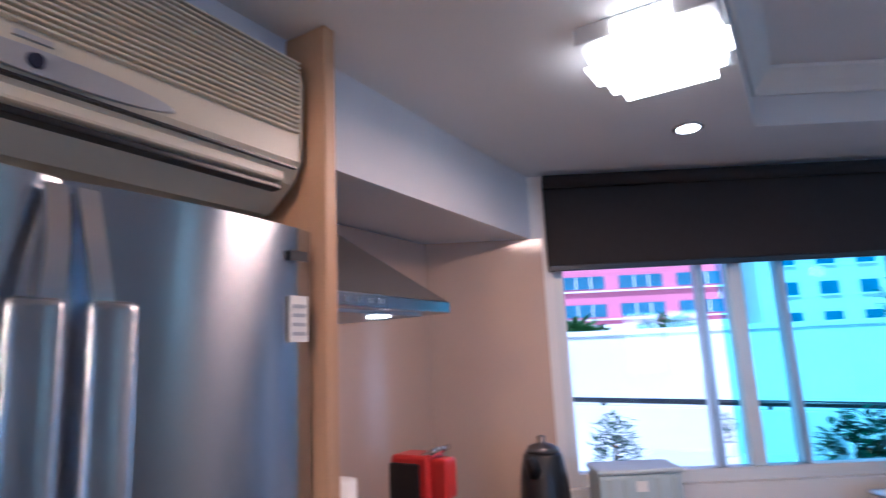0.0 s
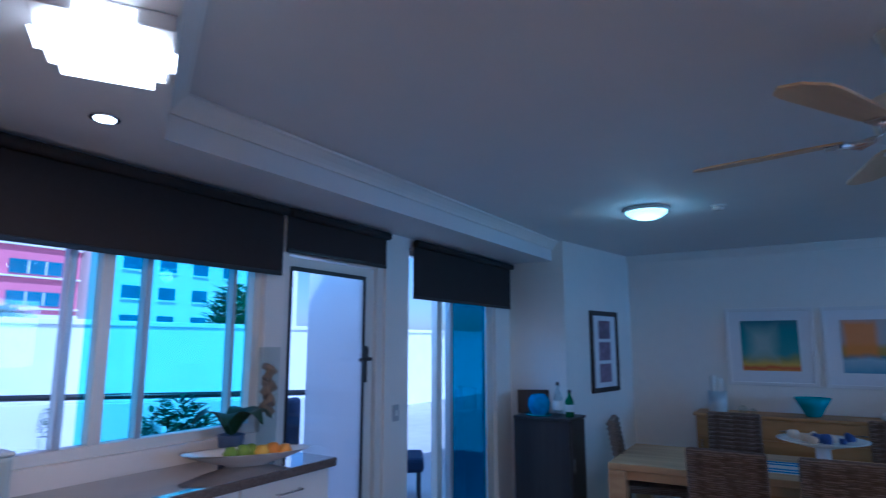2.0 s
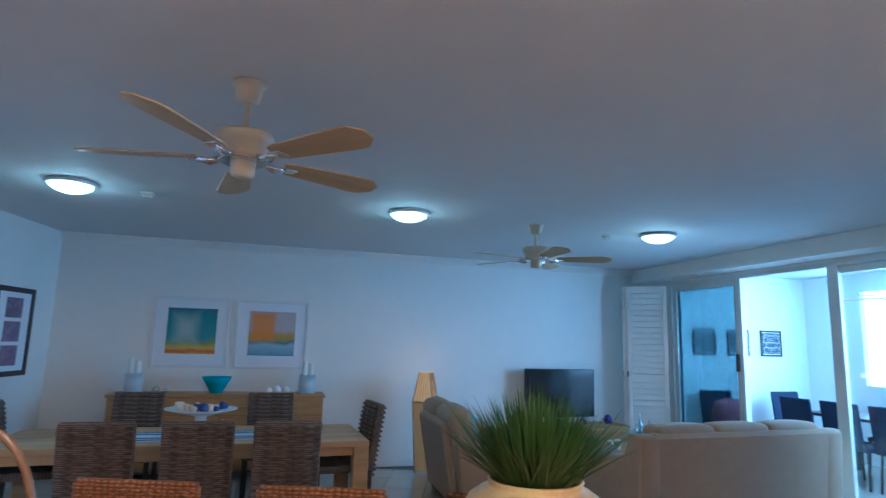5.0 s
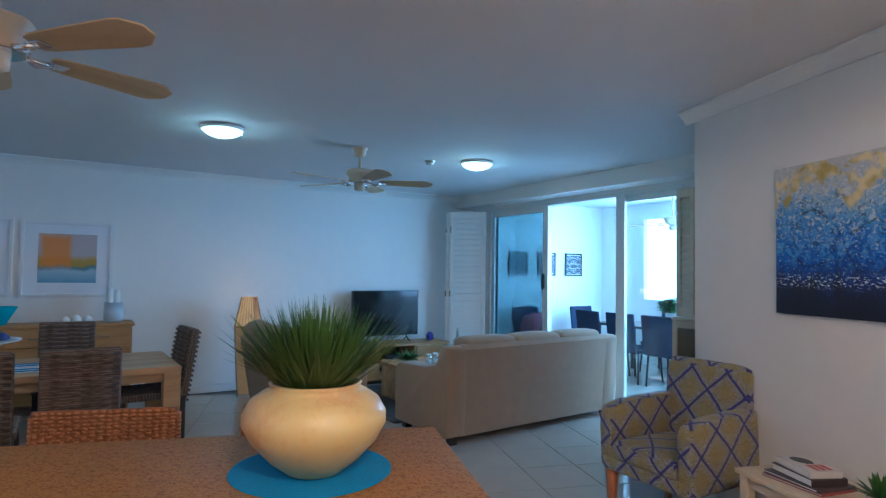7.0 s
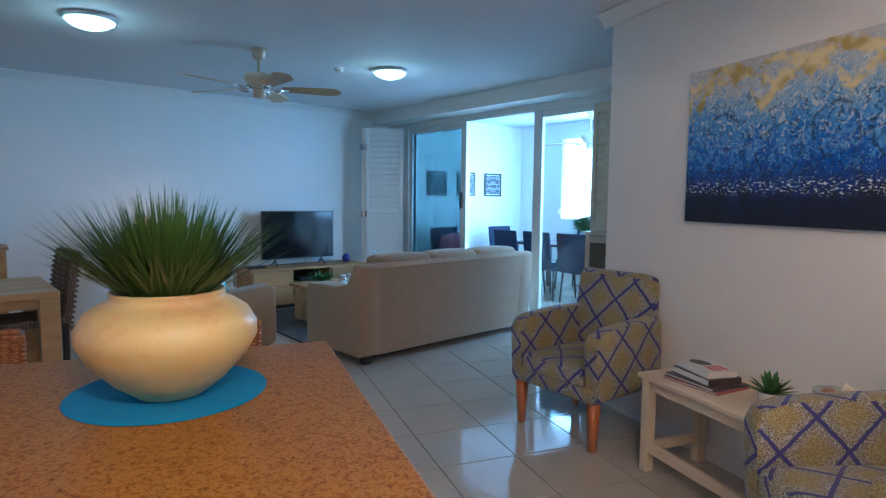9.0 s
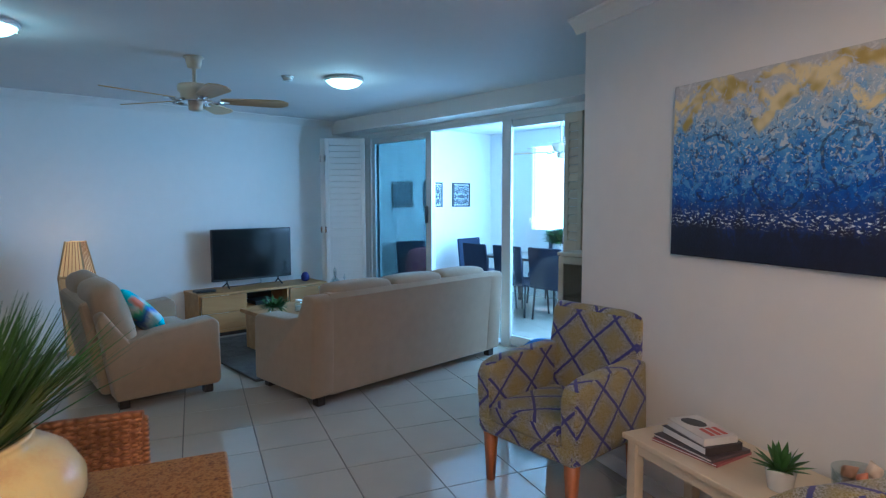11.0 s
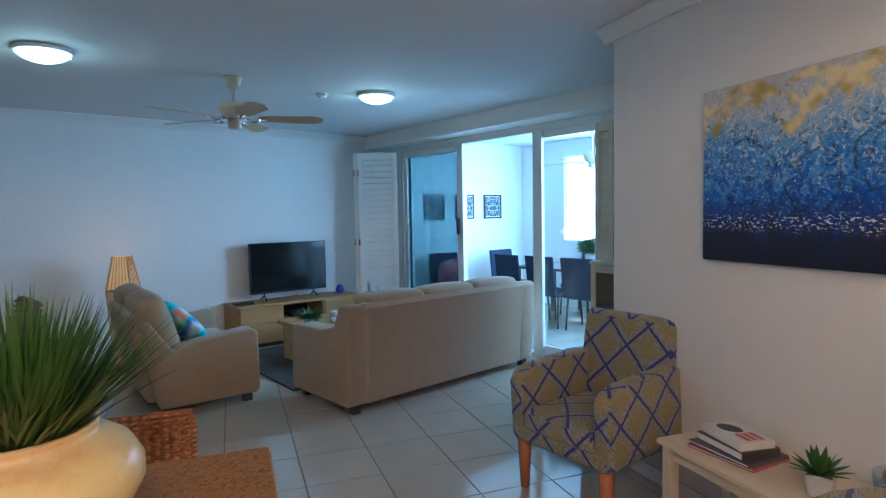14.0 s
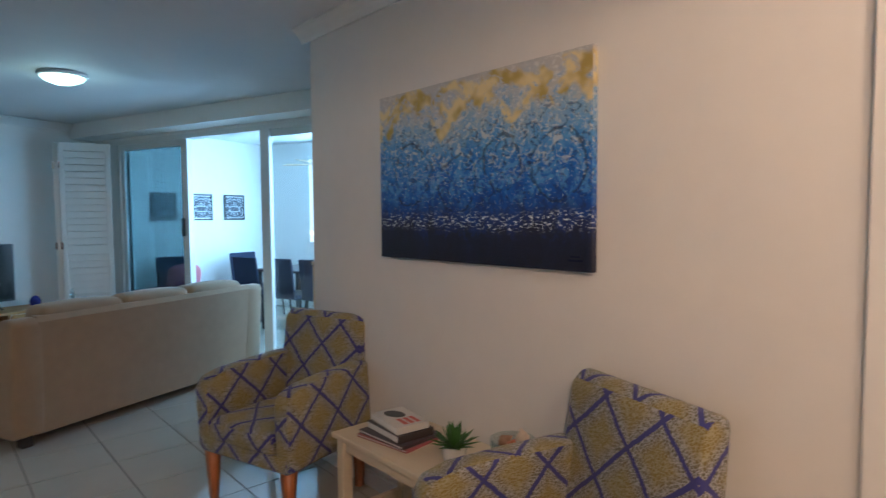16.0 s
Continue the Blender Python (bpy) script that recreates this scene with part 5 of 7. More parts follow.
broadleaf(pose(2.16, 2.10, CT + 0.003))
DRIFT = mat("bleached_driftwood", (0.30, 0.20, 0.13), 0.8, noise_scale=25, noise_amount=0.2, bump=0.3, bump_scale=60)
tw_ = thing("tall_vase", pose(2.385, 2.10, CT + 0.003), "tall clear glass vase holding bleached driftwood on the worktop", "vase")
part("glass", Mesh().lathe([(0.045, 0), (0.05, 0.004), (0.055, 0.27), (0.06, 0.545), (0.057, 0.545), (0.052, 0.27), (0.046, 0.012), (0.004, 0.012)], 24), PANE, tw_)
rd = random.Random(6)
for k in range(9):
    a = k * 2.3
    z = 0.19 + 0.026 * k
    part("driftwood", Mesh().tube([(0.03 * math.cos(a), 0.03 * math.sin(a), z), (0.012 * math.cos(a + 1), 0.012 * math.sin(a + 1), z + 0.035), (-0.028 * math.cos(a + rd.uniform(-0.5, 0.5)), -0.028 * math.sin(a), z + 0.05)], 0.026, 7, 0.019), DRIFT, tw_)


def kitchen_ceiling_light():
    th = thing("ceiling_light", pose(0.875, 1.075, LOW, 0, 0, KTURN - 90), "stepped square glass ceiling light, switched on", "ceiling light")
    part("base", Mesh().box(-0.155, 0.155, -0.155, 0.19, -0.045, -0.001, 0.004), WHITE_FRAME, th)
    part("diffuser", Mesh().box(-0.065, 0.065, -0.162, -0.13, -0.060, -0.012, 0.003), LIGHT_WHITE, th, "lit white glass block rising into the base")
    for k, (x0, x1, y0, y1) in enumerate(((-0.115, 0.115, -0.14, 0.175), (-0.14, 0.14, -0.10, 0.13), (-0.165, 0.165, -0.05, 0.07))):
        part("diffuser", Mesh().box(x0, x1, y0, y1, -0.075 + 0.008 * k, -0.052, 0.003), LIGHT_WHITE, th, "lit white glass plate")


kitchen_ceiling_light()
dlt = thing("downlight", pose(1.20, 1.69, LOW), "small round recessed downlight, switched on", "downlight")
part("rim", Mesh().lathe([(0.05, -0.008), (0.052, -0.001), (0.036, -0.001), (0.036, -0.006)], 24), CHROME, dlt)
part("bulb", Mesh().lathe([(0.034, -0.0125), (0.037, -0.0085)], 20), LIGHT_WARM, dlt)
lamp("kitchen_light", "AREA", pose(0.875, 1.075, LOW - 0.082), 11, (1.0, 0.52, 0.25), 0.28, 0.28)
# two unseen downlights, assumed from the warm glow on the painting wall
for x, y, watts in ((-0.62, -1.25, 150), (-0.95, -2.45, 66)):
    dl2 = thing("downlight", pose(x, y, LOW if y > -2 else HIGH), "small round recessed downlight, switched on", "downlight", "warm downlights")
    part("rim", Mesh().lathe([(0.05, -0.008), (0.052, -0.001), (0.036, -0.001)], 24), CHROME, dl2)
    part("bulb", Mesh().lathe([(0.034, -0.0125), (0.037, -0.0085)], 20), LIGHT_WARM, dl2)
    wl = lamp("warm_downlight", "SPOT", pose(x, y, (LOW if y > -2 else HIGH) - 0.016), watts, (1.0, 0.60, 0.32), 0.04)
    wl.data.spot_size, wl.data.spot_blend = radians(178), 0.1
lamp("kitchen_downlight", "SPOT", pose(1.20, 1.69, LOW - 0.012), 3, (1.0, 0.72, 0.45), 0.03)


# ---- island ----
def island():
    th = thing("island_bench", B, "kitchen island with golden speckled granite top", "bench")
    part("granite_top", Mesh().box(1.0, 2.20, -1.483, 0.62, 0.86, 0.90, 0.008, 3), GRANITE, th)
    part("body", Mesh().box(1.03, 1.80, -1.42, 0.56, 0.08, 0.86, 0.004), TRIM, th)
    part("kick_board", Mesh().box(1.07, 1.76, -1.38, 0.52, 0.0, 0.08), BLACK, th)


island()


def pot_of_grass():
    th = thing("vase", pose(1.34, -1.58, 0.905) @ Matrix.Diagonal((0.865, 0.865, 1.145, 1)), "large pale glazed pottery bowl on a teal mat", "vase")
    part("bowl", Mesh().lathe([(0.075, 0), (0.085, 0.003), (0.14, 0.035), (0.195, 0.08), (0.222, 0.118), (0.222, 0.142), (0.20, 0.172), (0.165, 0.19), (0.142, 0.197), (0.140, 0.206), (0.144, 0.211), (0.136, 0.214), (0.126, 0.205), (0.128, 0.17), (0.02, 0.19)], 48), POTTERY, th)
    rnd = random.Random(11)
    g = Mesh()
    for _ in range(760):
        a, u = rnd.uniform(0, 6.283), math.sqrt(rnd.random())
        r = 0.092 * u ** 0.8
        base = Vector((r * math.cos(a), r * math.sin(a), 0.196))
        a2 = a + rnd.uniform(-0.45, 0.45)
        out = 0.30 * u * rnd.uniform(0.6, 1.05)
        h = rnd.uniform(0.13, 0.21) - 0.05 * u * u
        tip = base + Vector((out * math.cos(a2) - base.x * 0.5, out * math.sin(a2) - base.y * 0.5, h + 0.012))
        g.blade(base, tip, -0.01 + 0.05 * u * rnd.random(), rnd.uniform(0.005, 0.0095))
    part("grass", g, GRASS, th, "dense spiky artificial grass")
    mt = thing("placemat", pose(1.37, -1.584, 0.9005) @ Matrix.Diagonal((0.83, 0.83, 1, 1)), "round woven teal placemat", "placemat")
    part("mat", Mesh().lathe([(0.262, 0), (0.265, 0.002), (0.262, 0.004)], 64), TEAL, mt)
    for k in range(10):
        ring = Mesh()
        r = 0.045 + 0.023 * k
        ring.lathe([(r, 0.0), (r + 0.004, 0.0052), (r + 0.008, 0.0)], 56)
        part("woven_ring", ring, TEAL, mt)


pot_of_grass()


def basket():
    th = thing("wicker_basket", pose(1.35, -0.32, 0.9, 0, 0, 105) @ Matrix.Diagonal((0.82, 0.82, 0.94, 1)), "honey wicker basket with a tall hoop handle", "basket")
    part("body", Mesh().lathe([(0.11, 0), (0.13, 0.01), (0.15, 0.10), (0.16, 0.16), (0.165, 0.17), (0.15, 0.165), (0.13, 0.05), (0.01, 0.03)], 28), RATTAN, th)
    part("handle", Mesh().tube([(0.155 * math.cos(t), 0, 0.15 + 0.27 * math.sin(t)) for t in [math.pi * k / 14 for k in range(15)]], 0.0105, 8), CANE, th, "glossy varnished cane hoop")


basket()


def rattan_stool(v):
    th = thing("bar_stool", B @ pose(2.285, v, 0), "honey rattan bar stool tucked under the island", "stool", "rattan stools")
    part("seat", Mesh().box(-0.24, 0.19, -0.23, 0.23, 0.60, 0.65, 0.02), RATTAN, th)
    back = part("backrest", Mesh().box(0.164, 0.178, -0.225, 0.225, 0.66, 0.925, 0.004), RATTAN, th, "woven rattan back with a plaited edge")
    weave = []
    for s in (1, -1):
        weave.append(Mesh().tube([(0.171 + s * (0.013 if k % 4 in (1, 2) else -0.013), -0.23 + 0.0115 * k, 0) for k in range(41)], 0.0075, 6))
    rows = [part("rattan_strand", w, RATTAN, back) for w in weave]
    for k in range(20):
        z = 0.670 + 0.0130 * k
        if k < 2:
            rows[k].location = (0, 0, z)
        else:
            s = new("rattan_strand", rows[k % 2].data)
            s.parent, s.location = back, (0.001 * (k % 3), 0, z)
    for s in (-1, 1):
        part("plaited_edge", Mesh().tube([(0.172 + 0.006 * (k % 2), s * 0.236, 0.66 + 0.033 * k) for k in range(9)], 0.013, 8), RATTAN, th)
    part("plaited_edge", Mesh().tube([(0.172 + 0.005 * (k % 2), -0.236 + 0.0363 * k, 0.932) for k in range(14)], 0.012, 8), RATTAN, th)
    for x in (-0.21, 0.16):
        for y in (-0.20, 0.20):
            part("leg", Mesh().tube([(x, y, 0.61), (x * 1.12, y * 1.08, 0.0)], 0.019, 8, 0.014), RATTAN, th)
    part("foot_rail", Mesh().tube([(-0.225, -0.21, 0.22), (-0.225, 0.21, 0.22)], 0.012), RATTAN, th)


for v in (-1.045, -0.34, 0.37):
    rattan_stool(v)


# ---- dining ----
def dining_table():
    th = thing("dining_table", pose(5.13, -0.375, 0, 0, 0, 2), "long oak dining table with thick square legs", "table")
    part("tabletop", Mesh().box(-0.48, 0.48, -1.33, 1.33, 0.65, 0.70, 0.006), OAK, th)
    part("apron", Mesh().box(-0.44, 0.44, -1.25, 1.25, 0.585, 0.65), OAK, th)
    for x in (-0.435, 0.435):
        for y in (-1.265, 1.265):
            part("leg", Mesh().box(x - 0.06, x + 0.06, y - 0.06, y + 0.06, 0, 0.65, 0.005), OAK, th)


dining_table()


def rush_chair():
    th = thing("dining_chair", pose(4.12, 0.07, 0, 0, 0, -90), "high-backed dark woven rush dining chair", "chair", "woven dining chairs")
    part("seat", Mesh().box(-0.23, 0.23, -0.02, 0.44, 0.41, 0.47, 0.02), RUSH, th)
    back = Mesh().box(-0.215, 0.215, -0.06, 0.0, 0.36, 0.965, 0.02, 3)
    lean_back = Matrix.Translation((0, 0, 0.40)) @ Matrix.Rotation(radians(9), 4, "X") @ Matrix.Translation((0, 0, -0.40))
    part("backrest", back, RUSH, th).matrix_basis = lean_back
    first = None
    for k in range(15):
        z = 0.39 + 0.039 * k
        if first is None:
            first = part("rush_band", Mesh().tube([(-0.205 + 0.082 * j, -0.064 + 0.006 * (j % 2), 0) for j in range(6)], 0.012, 6), RUSH, th)
            first.matrix_basis = lean_back @ pose(0, 0, z)
        else:
            b_ = new("rush_band", first.data)
            b_.parent = th
            b_.matrix_basis = lean_back @ pose(0, 0, z)
    for k in range(15):
        b_ = new("rush_band", first.data)
        b_.parent = th
        b_.matrix_basis = lean_back @ pose(0, -0.06, 0.41 + 0.037 * k, 0, 0, 180)
    for x in (-0.20, 0.20):
        part("leg", Mesh().box(x - 0.02, x + 0.02, -0.045, -0.005, 0, 0.42, 0.004), BLACK_WOOD, th)
        part("leg", Mesh().box(x - 0.02, x + 0.02, 0.39, 0.43, 0, 0.42, 0.004), BLACK_WOOD, th)
    return th


rc = rush_chair()
for x, y, r in ((4.10, -0.51, -90), (4.10, -1.06, -91), (5.98, 0.23, 90), (5.95, -0.96, 90), (5.16, -1.72, 8), (5.20, 0.94, 192)):
    copy_thing(rc, pose(x, y, 0, 0, 0, r))
tr = thing("table_runner", pose(5.06, -0.36, 0.701, 0, 0, 2), "white and blue striped cloth runner on the dining table", "runner")
part("cloth", Mesh().box(-0.22, 0.22, -0.62, 0.62, 0, 0.004, 0.001), PAPER, tr)
for x in (-0.18, -0.09, 0.09, 0.18):
    part("stripe", Mesh().box(x - 0.025, x + 0.025, -0.62, 0.62, 0.004, 0.0055), TEAL, tr)


def cake_stand():
    th = thing("cake_stand", pose(5.0, -0.42, 0.707), "white pedestal bowl of shells on the dining table", "bowl")
    part("dish", Mesh().lathe([(0.09, 0), (0.08, 0.012), (0.045, 0.06), (0.045, 0.155), (0.15, 0.18), (0.27, 0.21), (0.275, 0.216), (0.24, 0.21), (0.02, 0.195)], 32), WHITE, th)
    rnd = random.Random(3)
    tints = [mat("sand_shell", (0.62, 0.50, 0.36), 0.6, noise_scale=20, noise_amount=0.2), mat("blue_shell", (0.03, 0.06, 0.22), 0.5, noise_scale=20, noise_amount=0.2), mat("pale_shell", (0.72, 0.62, 0.52), 0.6, noise_scale=20, noise_amount=0.15)]
    for k in range(12):
        a, r = k * 2.4, 0.035 + 0.013 * k
        s = rnd.uniform(0.03, 0.055)
        part("shell", Mesh().lathe([(0.003, -s * 0.5), (s * 0.7, -s * 0.35), (s, 0.0), (s * 0.7, s * 0.5), (s * 0.3, s * 0.9), (0.003, s)], 12, pose(0, 0, 0, rnd.uniform(0, 90), rnd.uniform(-40, 40), 0)), tints[k % 3], th).location = (r * math.cos(a), r * math.sin(a), 0.195 + s * 0.5)


cake_stand()


def sideboard():
    th = thing("sideboard", pose(XE - 0.005, -0.44, 0), "pale oak sideboard with drawers against the wall", "sideboard")
    part("top", Mesh().box(-0.44, -0.003, -1.10, 1.10, 0.845, 0.875, 0.005), OAK_PALE, th)
    part("body", Mesh().box(-0.41, -0.005, -1.08, 1.08, 0.10, 0.845), OAK_PALE, th)
    for k in range(4):
        y0 = -1.07 + 0.535 * k
        f = part("drawer", Mesh().box(-0.43, -0.41, y0 + 0.006, y0 + 0.529, 0.66, 0.835, 0.004), OAK_PALE, th)
        part("handle", Mesh().box(-0.442, -0.43, y0 + 0.2, y0 + 0.34, 0.742, 0.755, 0.003), CHROME, f)
        d = part("door", Mesh().box(-0.43, -0.41, y0 + 0.006, y0 + 0.529, 0.11, 0.648, 0.004), OAK_PALE, th)
        part("handle", Mesh().box(-0.442, -0.43, y0 + 0.49, y0 + 0.505, 0.50, 0.62, 0.003), CHROME, d)
    for y in (-1.04, 1.04):
        for x in (-0.38, -0.04):
            part("leg", Mesh().box(x - 0.025, x + 0.025, y - 0.025, y + 0.025, 0, 0.1), OAK_PALE, th)


sideboard()


def framed(name, m, w, h, frame_w, frame_mat, mount_mat, prints, label, category="picture", group="", depth=0.025):
    """A picture: frame, mount and prints; local x across, z up, facing -y."""
    th = thing(name, m, label, category, group)
    part("frame", Mesh().box(-w / 2, -w / 2 + frame_w, -depth, 0, 0, h, 0.003).box(w / 2 - frame_w, w / 2, -depth, 0, 0, h, 0.003).box(-w / 2 + frame_w, w / 2 - frame_w, -depth, 0, 0, frame_w, 0.003).box(-w / 2 + frame_w, w / 2 - frame_w, -depth, 0, h - frame_w, h, 0.003), frame_mat, th)
    part("mount", Mesh().box(-w / 2 + frame_w, w / 2 - frame_w, -depth * 0.5, -0.002, frame_w, h - frame_w), mount_mat, th)
    for x0, x1, z0, z1, mt in prints:
        part("print", Mesh().box(x0, x1, -depth * 0.5 - 0.003, -depth * 0.5, z0, z1).uv(True), mt, th)
    return th


framed("picture", pose(XE - 0.002, -0.05, 1.135, 0, 0, -90), 0.81, 0.79, 0.035, WHITE_FRAME, MOUNT, [(-0.26, 0.26, 0.15, 0.66, ART_A)], "white framed abstract print in teal and orange", group="pair of prints")
framed("picture", pose(XE - 0.002, -0.925, 1.13, 0, 0, -90), 0.83, 0.79, 0.035, WHITE_FRAME, MOUNT, [(-0.26, 0.26, 0.15, 0.66, ART_B)], "white framed abstract print with an orange block", group="pair of prints")
framed("picture", pose(6.40, 1.465, 1.06, 0, 0, -9.6), 0.62, 0.84, 0.05, DARK_FRAME, MOUNT, [(-0.13, 0.13, z, z + 0.19, PHOTO) for z in (0.10, 0.325, 0.55)], "tall dark frame with three small photographs")


def candle_jar(m):
    th = thing("candle_holder", m, "tall glass hurricane with white candles on the sideboard", "candle holder", "sideboard candles")
    part("glass", Mesh().lathe([(0.08, 0), (0.09, 0.005), (0.09, 0.205), (0.087, 0.20), (0.02, 0.20)], 24), HURRICANE, th)
    for x, h in ((-0.035, 0.33), (0.035, 0.36)):
        part("candle", Mesh().lathe([(0.028, 0.006), (0.028, h), (0.01, h - 0.006), (0.003, h - 0.005), (0.002, h + 0.015)], 16), WHITE, th).location = (0, x, 0)


candle_jar(pose(6.88, 0.45, 0.876))
candle_jar(pose(6.88, -1.35, 0.876))
tb = thing("glass_bowl", pose(6.86, -0.38, 0.876), "flared teal glass bowl on the sideboard", "bowl")
part("bowl", Mesh().lathe([(0.06, 0), (0.065, 0.006), (0.11, 0.09), (0.16, 0.175), (0.155, 0.175), (0.10, 0.09), (0.02, 0.02)], 28), TEAL_GLASS, tb)
for k, (y, r) in enumerate(((0.22, 0.045), (0.13, 0.032), (-1.02, 0.05), (-1.12, 0.045), (-0.93, 0.04))):
    one("ornament", Mesh().lathe([(r * 0.5, 0), (r, r * 0.4), (r * 0.9, r * 1.1), (r * 0.4, r * 1.6), (r * 0.1, r * 1.7)], 16), (GLASSWARE, WHITE)[k > 1], pose(6.84, y, 0.876), "small rounded white ornament on the sideboard", "ornament", "sideboard ornaments")


def black_cabinet():
    th = thing("drinks_cabinet", pose(5.27, 1.45, 0) @ Matrix.Diagonal((1, 1, 0.97, 1)), "black-brown drinks cabinet in the corner", "cabinet")
    part("top", Mesh().box(-0.01, 0.385, -0.01, 0.555, 0.905, 0.93, 0.004), BLACK_WOOD, th)
    part("body", Mesh().box(0, 0.375, 0.02, 0.55, 0.03, 0.905), BLACK_WOOD, th)
    d = part("door", Mesh().box(0.004, 0.371, 0, 0.02, 0.05, 0.895, 0.004), BLACK_WOOD, th)
    part("handle", Mesh().box(0.03, 0.04, -0.014, 0, 0.45, 0.58, 0.003), CHROME, d)
    for x in (0.02, 0.35):
        for y in (0.04, 0.53):
            part("foot", Mesh().box(x - 0.018, x + 0.018, y - 0.018, y + 0.018, 0, 0.03), BLACK_WOOD, th)


black_cabinet()
CZ = 0.9035
tray = thing("standing_tray", pose(5.50, 1.90, CZ, 0, 0, -62), "square black tray standing at the back of the cabinet", "tray")
part("panel", Mesh().box(-0.15, 0.15, 0.0, 0.012, 0.0, 0.22, 0.004), BLACK_WOOD, tray)
part("rim", Mesh().box(-0.15, 0.15, -0.018, 0.0, 0.0, 0.012, 0.003).box(-0.15, 0.15, -0.018, 0.0, 0.208, 0.22, 0.003).box(-0.15, -0.138, -0.018, 0.0, 0.012, 0.208, 0.003).box(0.138, 0.15, -0.018, 0.0, 0.012, 0.208, 0.003), BLACK_WOOD, tray)
bp_ = thing("glass_bowl", pose(5.40, 1.80, CZ), "rounded blue art-glass bowl on the drinks cabinet", "bowl")
part("bowl", Mesh().lathe([(0.05, 0), (0.055, 0.006), (0.095, 0.05), (0.105, 0.10), (0.095, 0.15), (0.07, 0.185), (0.062, 0.19), (0.055, 0.185), (0.085, 0.14), (0.09, 0.09), (0.02, 0.02)], 28), mat("blue_art_glass", (0.03, 0.24, 0.48), 0.12, noise_scale=14, noise_amount=0.5), bp_)
part("foot_dish", Mesh().lathe([(0.10, 0.0), (0.115, 0.004), (0.118, 0.014), (0.11, 0.013), (0.05, 0.006)], 24), TEAL_GLASS, bp_, "pale blue glass dish under the bowl")
for x, y, tall, mt, lab in ((5.39, 1.61, 1.0, GLASSWARE, "clear glass spirits bottle with a dark cap"), (5.42, 1.51, 0.78, mat("green_bottle", (0.02, 0.12, 0.04), 0.1), "short green glass bottle with a pale label")):
    b_ = thing("bottle", pose(x, y, CZ) @ Matrix.Diagonal((1.1, 1.1, tall, 1)), lab + " on the drinks cabinet", "bottle", "drinks bottles")
    part("bottle_body", Mesh().lathe([(0.034, 0), (0.037, 0.004), (0.037, 0.17), (0.03, 0.20), (0.014, 0.235), (0.013, 0.28)], 18), mt, b_)
    part("cap", Mesh().lathe([(0.015, 0.278), (0.015, 0.305), (0.012, 0.308)], 14), BLACK, b_)
    part("bottle_label", Mesh().lathe([(0.0374, 0.06), (0.0378, 0.061), (0.0378, 0.139), (0.0374, 0.14)], 18), PAPER, b_)


# ---- living ----
def soft_box(x0, x1, y0, y1, z0, z1, r=0.05, puff=0.02, cuts=5):
    """An upholstered block: rounded, with its faces swelling outwards."""
    ms = Mesh().box(x0, x1, y0, y1, z0, z1, r, 3)
    c = Vector(((x0 + x1) / 2, (y0 + y1) / 2, (z0 + z1) / 2))
    h = Vector(((x1 - x0) / 2, (y1 - y0) / 2, (z1 - z0) / 2))
    bmesh.ops.subdivide_edges(ms.bm, edges=[e for e in ms.bm.edges if e.calc_length() > min(h) * 0.9], cuts=cuts, use_grid_fill=True)
    for v in ms.bm.verts:
        q = [(v.co[k] - c[k]) / h[k] for k in range(3)]
        for k in range(3):
            others = [1 - q[j] ** 2 for j in range(3) if j != k]
            v.co[k] += puff * q[k] * max(0, others[0]) * max(0, others[1])
    for f in ms.bm.faces:
        f.smooth = True
    return ms


